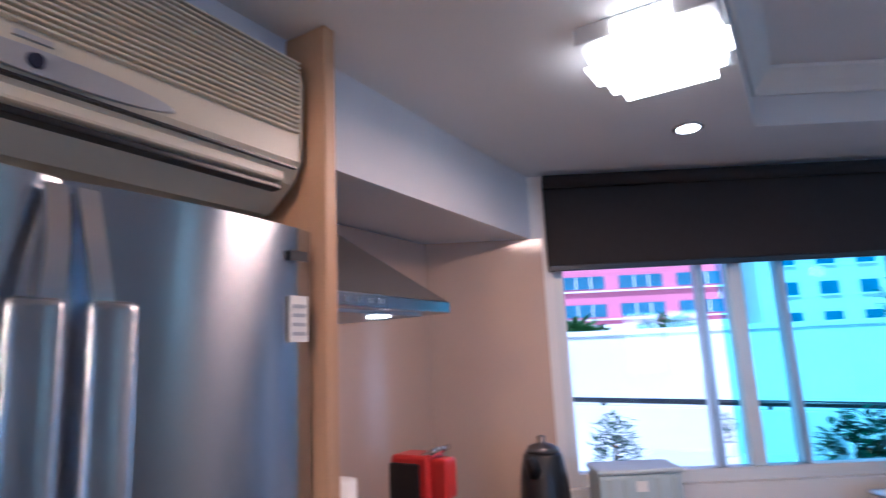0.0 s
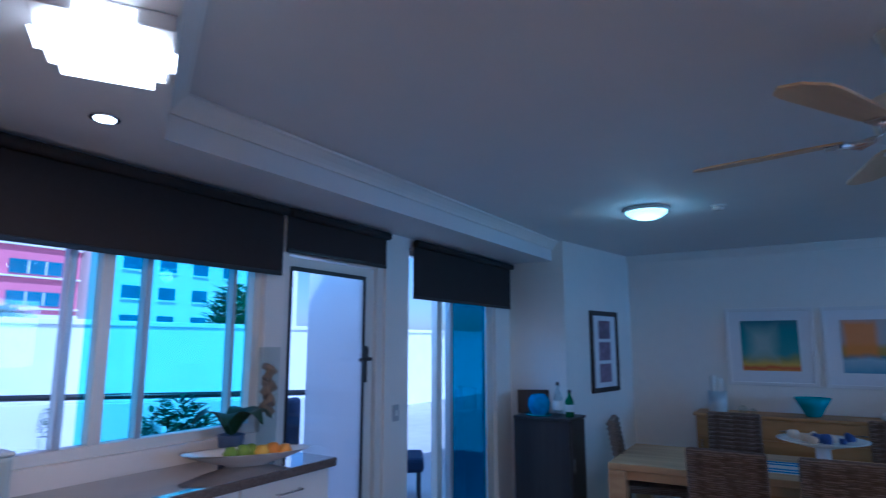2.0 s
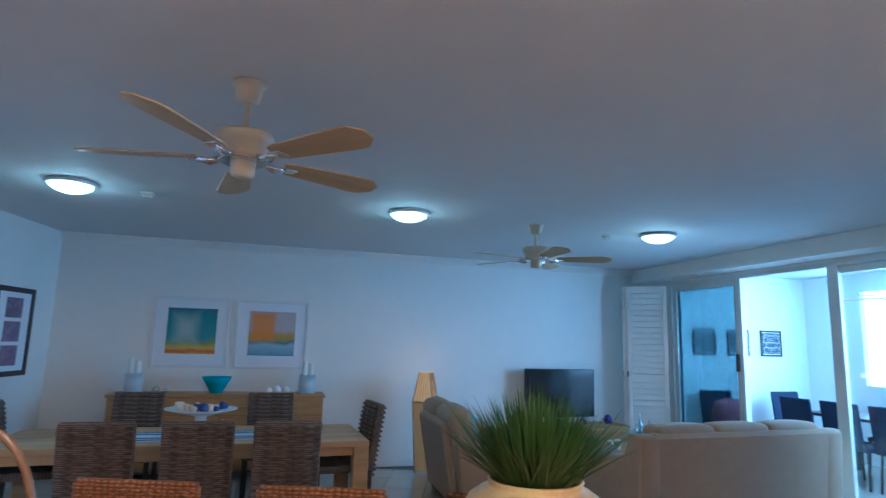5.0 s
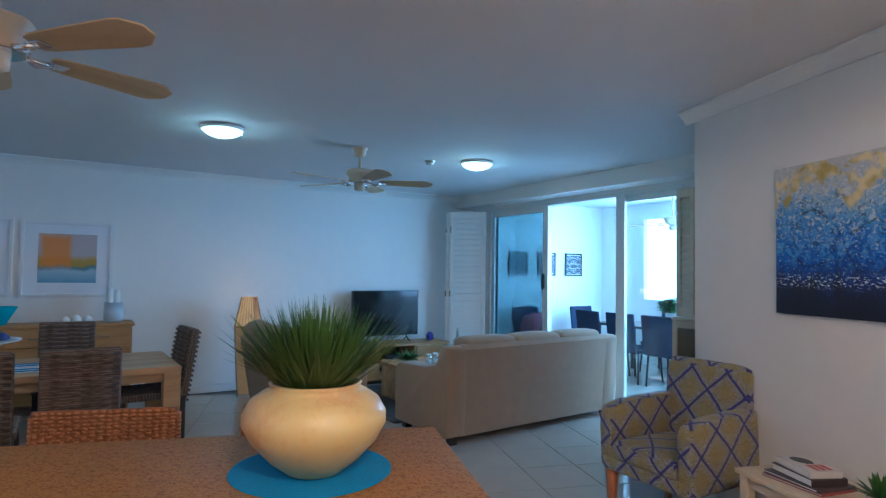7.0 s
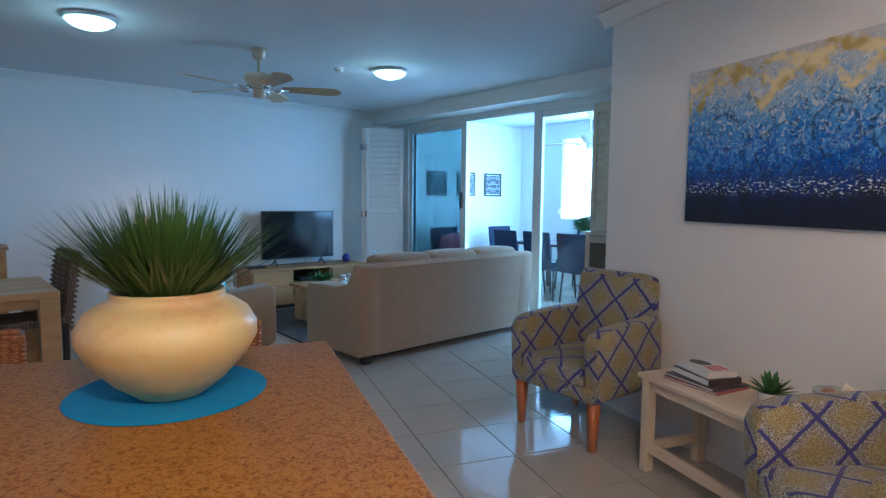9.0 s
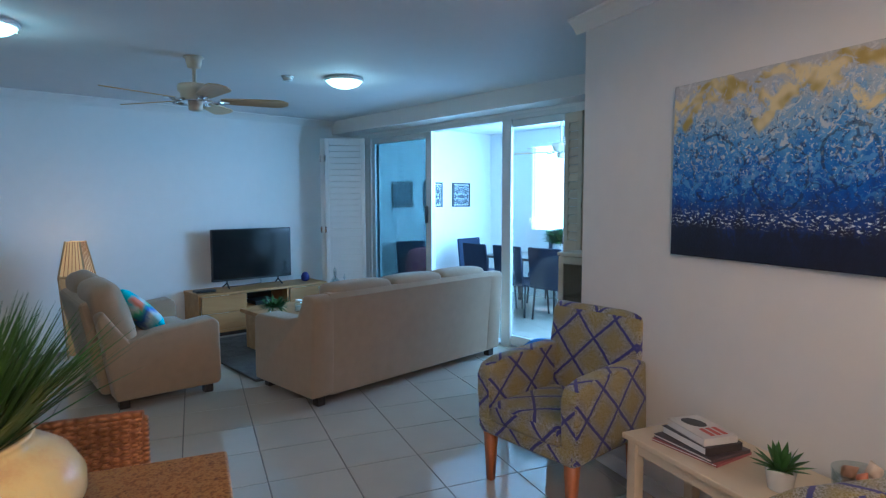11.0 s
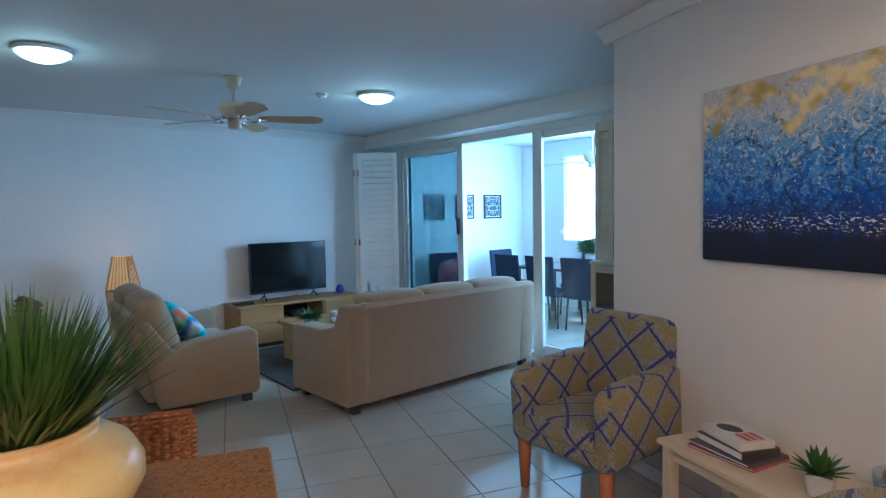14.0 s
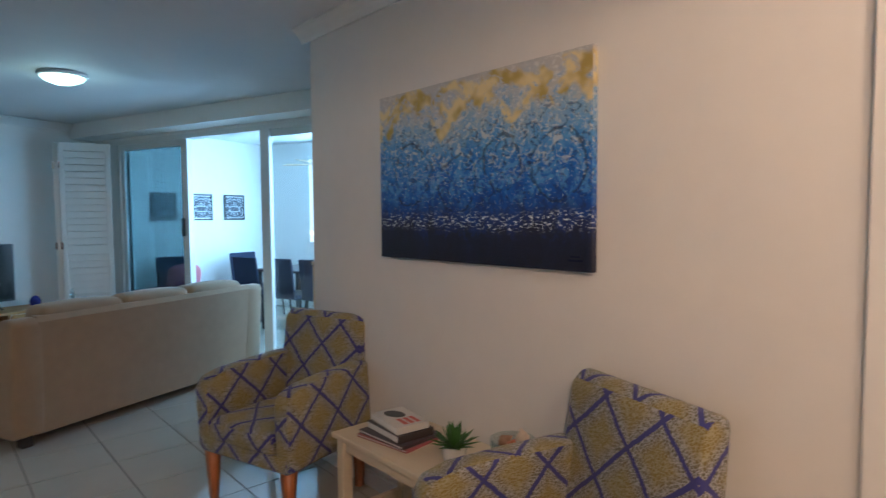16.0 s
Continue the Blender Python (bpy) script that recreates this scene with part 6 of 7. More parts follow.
def sofa():
    th = thing("sofa", pose(3.86, -3.64, 0, 0, 0, 3.9), "beige microsuede three-seat sofa seen from behind", "sofa")
    L = 2.17
    fr = Mesh()
    outl = [(0.05, 0.07), (0.0, 0.80), (0.03, 0.835), (0.10, 0.835), (0.20, 0.45), (0.20, 0.07)]
    a = [fr.bm.verts.new((x, -0.16, z)) for x, z in outl]
    b = [fr.bm.verts.new((x, -L + 0.16, z)) for x, z in outl]
    for i in range(6):
        fr.bm.faces.new((a[i], a[(i + 1) % 6], b[(i + 1) % 6], b[i]))
    fr.bm.faces.new(a[::-1])
    fr.bm.faces.new(b)
    bmesh.ops.recalc_face_normals(fr.bm, faces=fr.bm.faces)
    part("back_panel", fr, SOFA, th)
    for y0, y1 in ((-0.20, 0.0), (-L, -L + 0.20)):
        arm = Mesh()
        prof = [(0.045, 0.07), (0.0, 0.80), (0.03, 0.83), (0.13, 0.83), (0.22, 0.66), (0.40, 0.62), (0.80, 0.61), (0.86, 0.58), (0.87, 0.07)]
        p = [arm.bm.verts.new((x, y0, z)) for x, z in prof]
        q = [arm.bm.verts.new((x, y1, z)) for x, z in prof]
        n = len(prof)
        sides = [arm.bm.faces.new((p[i], p[(i + 1) % n], q[(i + 1) % n], q[i])) for i in range(n)]
        arm.bm.faces.new(p[::-1])
        arm.bm.faces.new(q)
        bmesh.ops.recalc_face_normals(arm.bm, faces=arm.bm.faces)
        bmesh.ops.bevel(arm.bm, geom=list(arm.bm.edges), offset=0.022, segments=3, profile=0.5, affect="EDGES")
        smooth(part("arm", arm, SOFA, th))
    part("base", Mesh().box(0.2, 0.82, -L + 0.2, -0.2, 0.07, 0.30, 0.02), SOFA, th)
    w = (L - 0.42) / 3
    for k in range(3):
        y1 = -0.21 - w * k
        part("seat_cushion", soft_box(0.2, 0.86, y1 - w + 0.004, y1 - 0.004, 0.30, 0.46, 0.04, 0.03), SOFA, th)
        part("back_cushion", soft_box(0.04, 0.27, y1 - w + 0.004, y1 - 0.004, 0.50, 0.882, 0.05, 0.018), SOFA, th)
    for x in (0.1, 0.8):
        for y in (-0.1, -L + 0.1):
            part("foot", Mesh().box(x - 0.035, x + 0.035, y - 0.035, y + 0.035, 0, 0.07, 0.006), BLACK_WOOD, th)


sofa()


def loveseat():
    th = thing("loveseat", pose(4.80, -2.58, 0, 0, 0, -2), "beige microsuede two-seat sofa with a reclined back", "sofa")
    W = 1.38
    for x0, x1 in ((0.0, 0.2), (W - 0.2, W)):
        arm = Mesh()
        prof = [(0.10, 0.70), (0.0, 0.07), (-0.72, 0.07), (-0.75, 0.10), (-0.745, 0.56), (-0.70, 0.60), (-0.3, 0.55), (-0.10, 0.50), (-0.02, 0.62), (0.06, 0.74)]
        p = [arm.bm.verts.new((x0, y, z)) for y, z in prof]
        q = [arm.bm.verts.new((x1, y, z)) for y, z in prof]
        n = len(prof)
        for i in range(n):
            arm.bm.faces.new((p[i], p[(i + 1) % n], q[(i + 1) % n], q[i]))
        arm.bm.faces.new(p[::-1])
        arm.bm.faces.new(q)
        bmesh.ops.recalc_face_normals(arm.bm, faces=arm.bm.faces)
        bmesh.ops.bevel(arm.bm, geom=list(arm.bm.edges), offset=0.02, segments=3, profile=0.5, affect="EDGES")
        smooth(part("arm", arm, SOFA, th))
    bk = Mesh().box(0.2, W - 0.2, 0, 0.12, 0.0, 0.72, 0.04, 3, pose(0, -0.06, 0.09, -10))
    part("back_panel", bk, SOFA, th)
    part("base", Mesh().box(0.2, W - 0.2, -0.72, -0.05, 0.07, 0.28, 0.02), SOFA, th)
    w = (W - 0.42) / 2
    for k in range(2):
        x0 = 0.21 + w * k
        part("seat_cushion", soft_box(x0, x0 + w - 0.006, -0.74, -0.15, 0.28, 0.44, 0.04, 0.03), SOFA, th)
        c = soft_box(x0 - 0.12 * (k == 0), x0 + w - 0.006 + 0.12 * k, -0.1, 0.1, 0.0, 0.50, 0.06, 0.04)
        part("back_cushion", c, SOFA, th).matrix_basis = pose(0, -0.10, 0.42, -16)
    for x in (0.08, W - 0.08):
        for y in (-0.06, -0.66):
            part("foot", Mesh().box(x - 0.035, x + 0.035, y - 0.035, y + 0.035, 0, 0.07, 0.006), BLACK_WOOD, th)


loveseat()
TROPIC = print_art("tropical_print", [(0.08, (0.03, 0.50, 0.62)), (0.25, (0.62, 0.72, 0.74)), (0.36, (0.04, 0.16, 0.60)), (0.48, (0.10, 0.55, 0.30)), (0.58, (0.72, 0.74, 0.72)), (0.70, (0.05, 0.58, 0.72)), (0.95, (0.12, 0.68, 0.80))], (0.85, 0.22, 0.14), (0.42, 0.62), 0.18, 0.5)
cu = soft_box(-0.22, 0.22, -0.06, 0.06, 0, 0.42, 0.05, 0.05)
one("cushion", cu.uv(True), TROPIC, pose(5.26, -3.02, 0.475, -44, 22, -12) @ Matrix.Diagonal((0.95, 0.8, 0.95, 1)), "bright tropical print cushion leaning in the sofa", "cushion")

setting("rug", Mesh().box(4.80, 6.50, -5.45, -3.62, 0.001, 0.022, 0.006), RUG, "dark grey shaggy rug", "rug")


def coffee_table():
    th = thing("coffee_table", pose(5.62, -4.58, 0.022, 0, 0, 2), "oak coffee table on solid end panels", "table")
    part("tabletop", Mesh().box(-0.36, 0.36, -0.58, 0.58, 0.36, 0.40, 0.005), OAK_PALE, th)
    for y in (-0.53, 0.47):
        part("end_panel", Mesh().box(-0.34, 0.34, y, y + 0.06, 0, 0.36, 0.004), OAK, th)
    part("shelf", Mesh().box(-0.32, 0.32, -0.47, 0.47, 0.12, 0.145, 0.003), OAK, th)


coffee_table()
fern = thing("small_plant", pose(5.45, -4.12, 0.423), "small green trailing plant on the coffee table", "plant")
part("pot", Mesh().lathe([(0.05, 0), (0.055, 0.005), (0.07, 0.08), (0.06, 0.08), (0.05, 0.06)], 18), GLASSWARE, fern)
fl = Mesh()
rf = random.Random(8)
for _ in range(120):
    a, r = rf.uniform(0, 6.283), rf.uniform(0.04, 0.15)
    p0 = Vector((0.03 * math.cos(a), 0.03 * math.sin(a), 0.07))
    fl.blade(p0, p0 + Vector((r * math.cos(a), r * math.sin(a), rf.uniform(0.0, 0.12))), rf.uniform(0.0, 0.06), 0.022)
part("foliage", fl, LEAF, fern)
for x, y in ((5.42, -4.36), (5.46, -4.47)):
    j = thing("glass_jar", pose(x, y, 0.423), "small lidded glass jar on the coffee table", "jar", "coffee table jars")
    part("jar", Mesh().lathe([(0.035, 0), (0.04, 0.005), (0.042, 0.08), (0.03, 0.095), (0.03, 0.10)], 18), GLASSWARE, j)
    part("contents", Mesh().lathe([(0.03, 0.008), (0.034, 0.05), (0.01, 0.055)], 16), WHITE, j)
    part("lid", Mesh().lathe([(0.033, 0.10), (0.033, 0.115), (0.01, 0.12)], 16), WHITE, j)


def tv_unit():
    th = thing("tv_unit", pose(XE - 0.02, -4.60, 0), "low pale oak television unit with an open shelf", "cabinet")
    part("top", Mesh().box(-0.47, -0.003, -0.80, 0.80, 0.47, 0.50, 0.004), OAK_PALE, th)
    part("base", Mesh().box(-0.45, -0.003, -0.79, 0.79, 0.05, 0.08), OAK_PALE, th)
    part("plinth", Mesh().box(-0.40, -0.03, -0.74, 0.74, 0, 0.05), BLACK_WOOD, th)
    for y in (-0.79, -0.28, 0.25, 0.765):
        part("upright", Mesh().box(-0.45, -0.003, y, y + 0.025, 0.08, 0.47), OAK_PALE, th)
    part("back", Mesh().box(-0.02, -0.005, -0.255, 0.25, 0.08, 0.47), BLACK_WOOD, th)
    part("shelf", Mesh().box(-0.44, -0.02, -0.255, 0.25, 0.28, 0.30), OAK_PALE, th)
    for y0, y1 in ((-0.763, -0.285), (0.278, 0.763)):
        for z0, z1 in ((0.085, 0.27), (0.275, 0.465)):
            part("drawer", Mesh().box(-0.468, -0.45, y0, y1, z0, z1, 0.004), OAK_PALE, th)
    part("set_top_box", Mesh().box(-0.40, -0.10, -0.15, 0.12, 0.301, 0.345, 0.004), BLACK, th)


tv_unit()


def television():
    th = thing("television", pose(6.90, -4.555, 0.50), "black flat-screen television on the oak unit", "television")
    part("bezel", Mesh().box(-0.02, 0.03, -0.49, 0.49, 0.085, 0.69, 0.006), BLACK, th)
    part("screen", Mesh().box(-0.0225, -0.02, -0.478, 0.478, 0.105, 0.68), SCREEN, th)
    for y in (-0.33, 0.33):
        part("foot", Mesh().tube([(-0.09, y, 0.008), (0.0, y * 0.97, 0.06), (0.0, y * 0.97, 0.09)], 0.009).tube([(0.0, y * 0.97, 0.06), (0.10, y, 0.008)], 0.009), BLACK, th)
    part("cable", Mesh().tube([(0.04, -0.1, 0.2), (0.05, -0.12, 0.02), (0.06, 0.15, 0.006), (0.05, 0.3, 0.006)], 0.004, 6), BLACK, th)


television()
one("remote_tray", Mesh().box(-0.07, 0.07, -0.11, 0.11, 0, 0.028, 0.012), BLACK, pose(6.78, -3.93, 0.501), "small black tray with remotes on the television unit", "tray")
sp = thing("ornament_blue", pose(6.85, -5.22, 0.501), "small round blue and violet glass ornament", "ornament")
part("globe", Mesh().lathe([(0.03, 0), (0.05, 0.02), (0.055, 0.06), (0.035, 0.10), (0.012, 0.115)], 20), mat("violet_glass", (0.05, 0.05, 0.25), 0.12, noise_scale=20, noise_amount=0.6), sp)


def floor_lamp():
    th = thing("floor_lamp", pose(6.72, -2.71, 0), "tapered wood-veneer floor lamp, lit from inside", "lamp")
    part("shade", Mesh().lathe([(0.128, 0.80), (0.155, 0.80), (0.088, 1.13), (0.083, 1.13), (0.12, 0.815)], 4, pose(0, 0, 0, 0, 0, 12)), SHADE_GLOW, th)
    part("body", Mesh().lathe([(0.08, 0.03), (0.105, 0.03), (0.157, 0.79), (0.13, 0.79)], 4, pose(0, 0, 0, 0, 0, 12)), LAMP_VEIL, th)
    for k in range(4):
        a = radians(12 + 90 * k)
        part("rib", Mesh().tube([(0.115 * math.cos(a), 0.115 * math.sin(a), 0.0), (0.166 * math.cos(a), 0.166 * math.sin(a), 0.795), (0.09 * math.cos(a), 0.09 * math.sin(a), 1.135)], 0.008, 6), OAK, th)
    for k in range(4):
        c0, c1 = [Vector((math.cos(radians(12 + 90 * (k + d))), math.sin(radians(12 + 90 * (k + d))), 0)) for d in (0, 1)]
        for j in range(1, 6):
            d = c0.lerp(c1, j / 6)
            part("slat", Mesh().tube([tuple(d * 0.158 + Vector((0, 0, 0.80))), tuple(d * 0.092 + Vector((0, 0, 1.13)))], 0.0035, 5), LEG, th)
    part("band", Mesh().lathe([(0.157, 0.785), (0.163, 0.788), (0.163, 0.802), (0.156, 0.805)], 4, pose(0, 0, 0, 0, 0, 12)), OAK, th)
    part("bulb", Mesh().lathe([(0.01, 0.86), (0.035, 0.9), (0.03, 0.96), (0.005, 0.98)], 12), GLOW_CORE, th)


floor_lamp()
lamp("floor_lamp_light", "POINT", pose(6.72, -2.71, 1.17), 0.6, (1.0, 0.55, 0.22), 0.05)
st = thing("side_table", pose(6.28, -5.32, 0), "small glass-topped side table in the corner", "table")
part("top", Mesh().lathe([(0.22, 0.47), (0.22, 0.48)], 28), GLASSWARE, st)
part("base", Mesh().lathe([(0.15, 0), (0.15, 0.015), (0.02, 0.03), (0.02, 0.46), (0.08, 0.47)], 20), CHROME, st)
for x, y, s in ((6.24, -5.28, 1.0), (6.33, -5.34, 0.75), (6.22, -5.40, 0.6)):
    dc = thing("decanter", pose(x, y, 0.481), "cut-glass decanter with a pointed stopper", "decanter", "glass decanters")
    part("body", Mesh().lathe([(0.045 * s, 0), (0.06 * s, 0.02 * s), (0.055 * s, 0.08 * s), (0.018 * s, 0.12 * s), (0.016 * s, 0.15 * s), (0.024 * s, 0.155 * s)], 18), GLASSWARE, dc)
    part("stopper", Mesh().lathe([(0.012 * s, 0.15 * s), (0.022 * s, 0.18 * s), (0.014 * s, 0.22 * s), (0.002, 0.25 * s)], 12), GLASSWARE, dc)


def ceiling_fan(m, turn, drop=0.24, label="cream ceiling fan with five pale wooden blades"):
    th = thing("ceiling_fan", m, label, "ceiling fan", "ceiling fans")
    part("canopy", Mesh().lathe([(0.02, -0.085), (0.046, -0.080), (0.055, -0.045), (0.058, -0.014), (0.072, -0.010), (0.072, -0.001)], 24), FAN_CREAM, th)
    part("rod", Mesh().lathe([(0.014, -drop + 0.02), (0.014, -0.06)], 12), FAN_CREAM, th)
    part("motor", Mesh().lathe([(0.05, -drop - 0.085), (0.085, -drop - 0.082), (0.098, -drop - 0.06), (0.104, -drop - 0.022), (0.118, -drop - 0.012), (0.122, -drop + 0.022), (0.112, -drop + 0.036), (0.04, -drop + 0.045)], 28), FAN_CREAM, th)
    part("switch_housing", Mesh().lathe([(0.025, -drop - 0.155), (0.048, -drop - 0.145), (0.052, -drop - 0.09), (0.04, -drop - 0.085)], 20), FAN_CREAM, th)
    part("trim_ring", Mesh().lathe([(0.095, -drop - 0.09), (0.103, -drop - 0.086), (0.095, -drop - 0.082)], 28), CHROME, th)
    for k in range(5):
        r = pose(0, 0, -drop - 0.075, 0, 0, turn + 72 * k)
        ir = part("blade_iron", Mesh().tube([(0.09, 0, 0), (0.14, 0.02, -0.015), (0.19, 0.0, -0.005)], 0.012, 8).tube([(0.09, 0, 0), (0.14, -0.02, -0.015), (0.19, 0.0, -0.005)], 0.012, 8).box(0.17, 0.24, -0.03, 0.03, -0.008, 0.0, 0.002), CHROME, th)
        ir.matrix_basis = r
        pts = [(0.18, -0.042), (0.22, -0.055), (0.57, -0.080), (0.615, -0.074), (0.668, -0.030), (0.668, 0.030), (0.615, 0.074), (0.57, 0.080), (0.22, 0.055), (0.18, 0.042)]
        b_ = part("blade", Mesh().prism(pts, 0.0, 0.007), BLADE, th)
        b_.matrix_basis = r @ pose(0, 0, 0, -11)
    return th


ceiling_fan(pose(2.41, -0.735, HIGH), 7, 0.265)
ceiling_fan(pose(4.69, -3.165, HIGH), -113)
ceiling_fan(pose(4.90, -7.9, 2.62), 20, 0.40, "pale ceiling fan in the sunroom")


def oyster_light(m):
    th = thing("oyster_light", m, "round oyster ceiling light, switched on", "ceiling light", "oyster lights")
    part("base_ring", Mesh().lathe([(0.165, -0.03), (0.172, -0.022), (0.165, -0.001), (0.12, -0.001)], 36), WHITE_FRAME, th)
    part("diffuser", Mesh().lathe([(0.004, -0.088), (0.06, -0.083), (0.11, -0.066), (0.14, -0.045), (0.152, -0.031)], 36), LIGHT_COOL, th, "lit domed glass diffuser")
    part("clip", Mesh().box(-0.012, 0.012, -0.158, -0.145, -0.055, -0.025, 0.003), CHROME, th)


for y in (0.56, -1.95, -4.40):
    oyster_light(pose(4.60, y, HIGH))
    lamp("oyster_lamp", "POINT", pose(4.60, y, HIGH - 0.16), 2.3, (0.72, 1.0, 0.82), 0.08)
for x, y in ((4.77, 0.09), (4.85, -4.0)):
    sd = thing("smoke_detector", pose(x, y, HIGH), "small white smoke detector on the ceiling", "smoke detector", "smoke detectors")
    part("base", Mesh().lathe([(0.05, -0.012), (0.055, -0.001)], 24), WHITE, sd)
    part("cap", Mesh().lathe([(0.02, -0.04), (0.038, -0.034), (0.042, -0.013)], 24), WHITE, sd)


# ---- sitting corner by the painting ----
pt = thing("painting", B @ pose(2.23, -3.56, 1.256), "large unframed blue seascape canvas with yellow sky", "painting")
part("canvas", Mesh().box(-0.62, 0.62, 0.001, 0.032, 0, 0.785, 0.003).uv(True), CANVAS, pt)
part("stretcher", Mesh().box(-0.60, 0.60, 0.0, 0.001, 0.02, 0.06).box(-0.60, 0.60, 0.0, 0.001, 0.725, 0.765), OAK_PALE, pt)
part("signature", Mesh().box(-0.585, -0.52, 0.032, 0.0328, 0.035, 0.043).box(-0.57, -0.53, 0.032, 0.0328, 0.05, 0.056), NAVY, pt, "small dark signature strokes")


def lattice_chair(m):
    th = thing("armchair", m, "armchair in ochre fabric with blue lattice lines", "armchair", "lattice armchairs")

    def slab(x0, x1, prof):
        ms = Mesh()
        p = [ms.bm.verts.new((x0, y, z)) for y, z in prof]
        q = [ms.bm.verts.new((x1, y, z)) for y, z in prof]
        n = len(prof)
        for i in range(n):
            ms.bm.faces.new((p[i], p[(i + 1) % n], q[(i + 1) % n], q[i]))
        ms.bm.faces.new(p[::-1])
        ms.bm.faces.new(q)
        bmesh.ops.recalc_face_normals(ms.bm, faces=ms.bm.faces)
        bmesh.ops.bevel(ms.bm, geom=list(ms.bm.edges), offset=0.02, segments=3, profile=0.5, affect="EDGES")
        return ms.uv()

    arm = [(0.30, 0.28), (0.318, 0.59), (0.29, 0.645), (0.20, 0.672), (-0.02, 0.685), (-0.27, 0.69), (-0.30, 0.30)]
    for x0, x1 in ((-0.33, -0.23), (0.23, 0.33)):
        smooth(part("arm", slab(x0, x1, arm), LATTICE, th))
    smooth(part("backrest", slab(-0.29, 0.29, [(-0.20, 0.30), (-0.21, 0.50), (-0.27, 0.88), (-0.31, 0.92), (-0.36, 0.92), (-0.37, 0.88), (-0.32, 0.28)]), LATTICE, th))
    smooth(part("seat_cushion", soft_box(-0.232, 0.232, -0.22, 0.315, 0.34, 0.455, 0.035, 0.02).uv(), LATTICE, th))
    smooth(part("seat_base", slab(-0.31, 0.31, [(0.305, 0.27), (0.31, 0.36), (-0.28, 0.36), (-0.30, 0.27)]), LATTICE, th))
    for x in (-0.27, 0.27):
        part("leg", Mesh().lathe([(0.023, 0), (0.040, 0.28)], 4, pose(x, 0.26, 0, 0, 0, 45)), LEG, th)
        part("leg", Mesh().lathe([(0.022, 0), (0.038, 0.28)], 4, pose(x, -0.25, 0, 0, 0, 45)), LEG, th)
    return th


lattice_chair(pose(2.03, -4.08, 0, 0, 0, -2))
lattice_chair(pose(0.36, -3.43, 0, 0, 0, -36))


def lamp_table():
    th = thing("side_table", B @ pose(2.23, -3.33, 0), "cream painted side table with a lower rail", "table")
    part("tabletop", Mesh().box(-0.46, 0.46, -0.205, 0.205, 0.475, 0.50, 0.005), CREAM_WOOD, th)
    for x in (-0.415, 0.415):
        for y in (-0.17, 0.165):
            part("leg", Mesh().box(x - 0.025, x + 0.025, y - 0.025, y + 0.025, 0, 0.475, 0.004), CREAM_WOOD, th)
    part("rail", Mesh().box(-0.39, 0.39, 0.155, 0.175, 0.42, 0.475), CREAM_WOOD, th)
    part("low_rail", Mesh().box(-0.39, 0.39, 0.15, 0.18, 0.10, 0.15, 0.004), CREAM_WOOD, th)
    for x in (-0.415, 0.415):
        part("side_rail", Mesh().box(x - 0.012, x + 0.012, -0.145, 0.14, 0.10, 0.15, 0.003), CREAM_WOOD, th)


lamp_table()
bz = 0.5005
for k, (w, d, h, r, c, lab) in enumerate(((0.30, 0.225, 0.012, 8, (0.34, 0.10, 0.10), "thin red-edged magazine at the bottom of the pile"), (0.29, 0.22, 0.014, 3, (0.09, 0.07, 0.08), "dark glossy magazine in the pile"), (0.25, 0.18, 0.032, -4, (0.05, 0.04, 0.04), "thick hardback book with a dark cover"), (0.23, 0.155, 0.030, -8, (0.62, 0.60, 0.56), "white hardback book with a dark picture and red title"))):
    bk = thing("book", B @ pose(2.43, -3.31, bz, 0, 0, r), lab, "book", "pile of books")
    col = mat("book_cover", c, 0.35, noise_scale=15, noise_amount=0.12)
    part("cover", Mesh().box(-w / 2, w / 2, -d / 2, d / 2, h - 0.003, h, 0.001).box(-w / 2, w / 2, -d / 2, d / 2, 0, 0.003, 0.001).box(-w / 2, -w / 2 + 0.004, -d / 2, d / 2, 0.003, h - 0.003), col, bk)
    part("page_block", Mesh().box(-w / 2 + 0.004, w / 2 - 0.004, -d / 2 + 0.004, d / 2 - 0.004, 0.003, h - 0.003), PAPER, bk)
    if k == 3:
        part("cover_picture", Mesh().lathe([(0.05, 0), (0.048, 0.0008)], 16, pose(0.045, 0.0, h, 0, 0, 20), 1.1, 0.75), BLACK, bk, "dark printed figure shape")
        for j in range(3):
            part("title_bar", Mesh().box(-0.095, -0.02, -0.05 + 0.03 * j, -0.03 + 0.03 * j, h, h + 0.0008), mat("title_red", (0.5, 0.08, 0.06), 0.4), bk, "red title bar")
    bz += h + 0.0004


def succulent():
    th = thing("succulent", B @ pose(2.06, -3.29, 0.5005), "spiky green succulent in a white pot", "plant")
    part("pot", Mesh().lathe([(0.036, 0), (0.04, 0.004), (0.05, 0.075), (0.053, 0.08), (0.045, 0.08), (0.042, 0.065)], 24), WHITE, th)
    rnd = random.Random(2)
    for ring, (n, r, z) in enumerate(((10, 0.105, 0.04), (8, 0.085, 0.07), (6, 0.05, 0.10), (4, 0.02, 0.11))):
        for k in range(n):
            a = 6.283 * k / n + ring * 0.4 + rnd.uniform(-0.1, 0.1)
            part("leaf", Mesh().blade((0.012 * math.cos(a), 0.012 * math.sin(a), 0.07), (r * math.cos(a), r * math.sin(a), 0.07 + z), 0.012, 0.024), LEAF, th)


succulent()


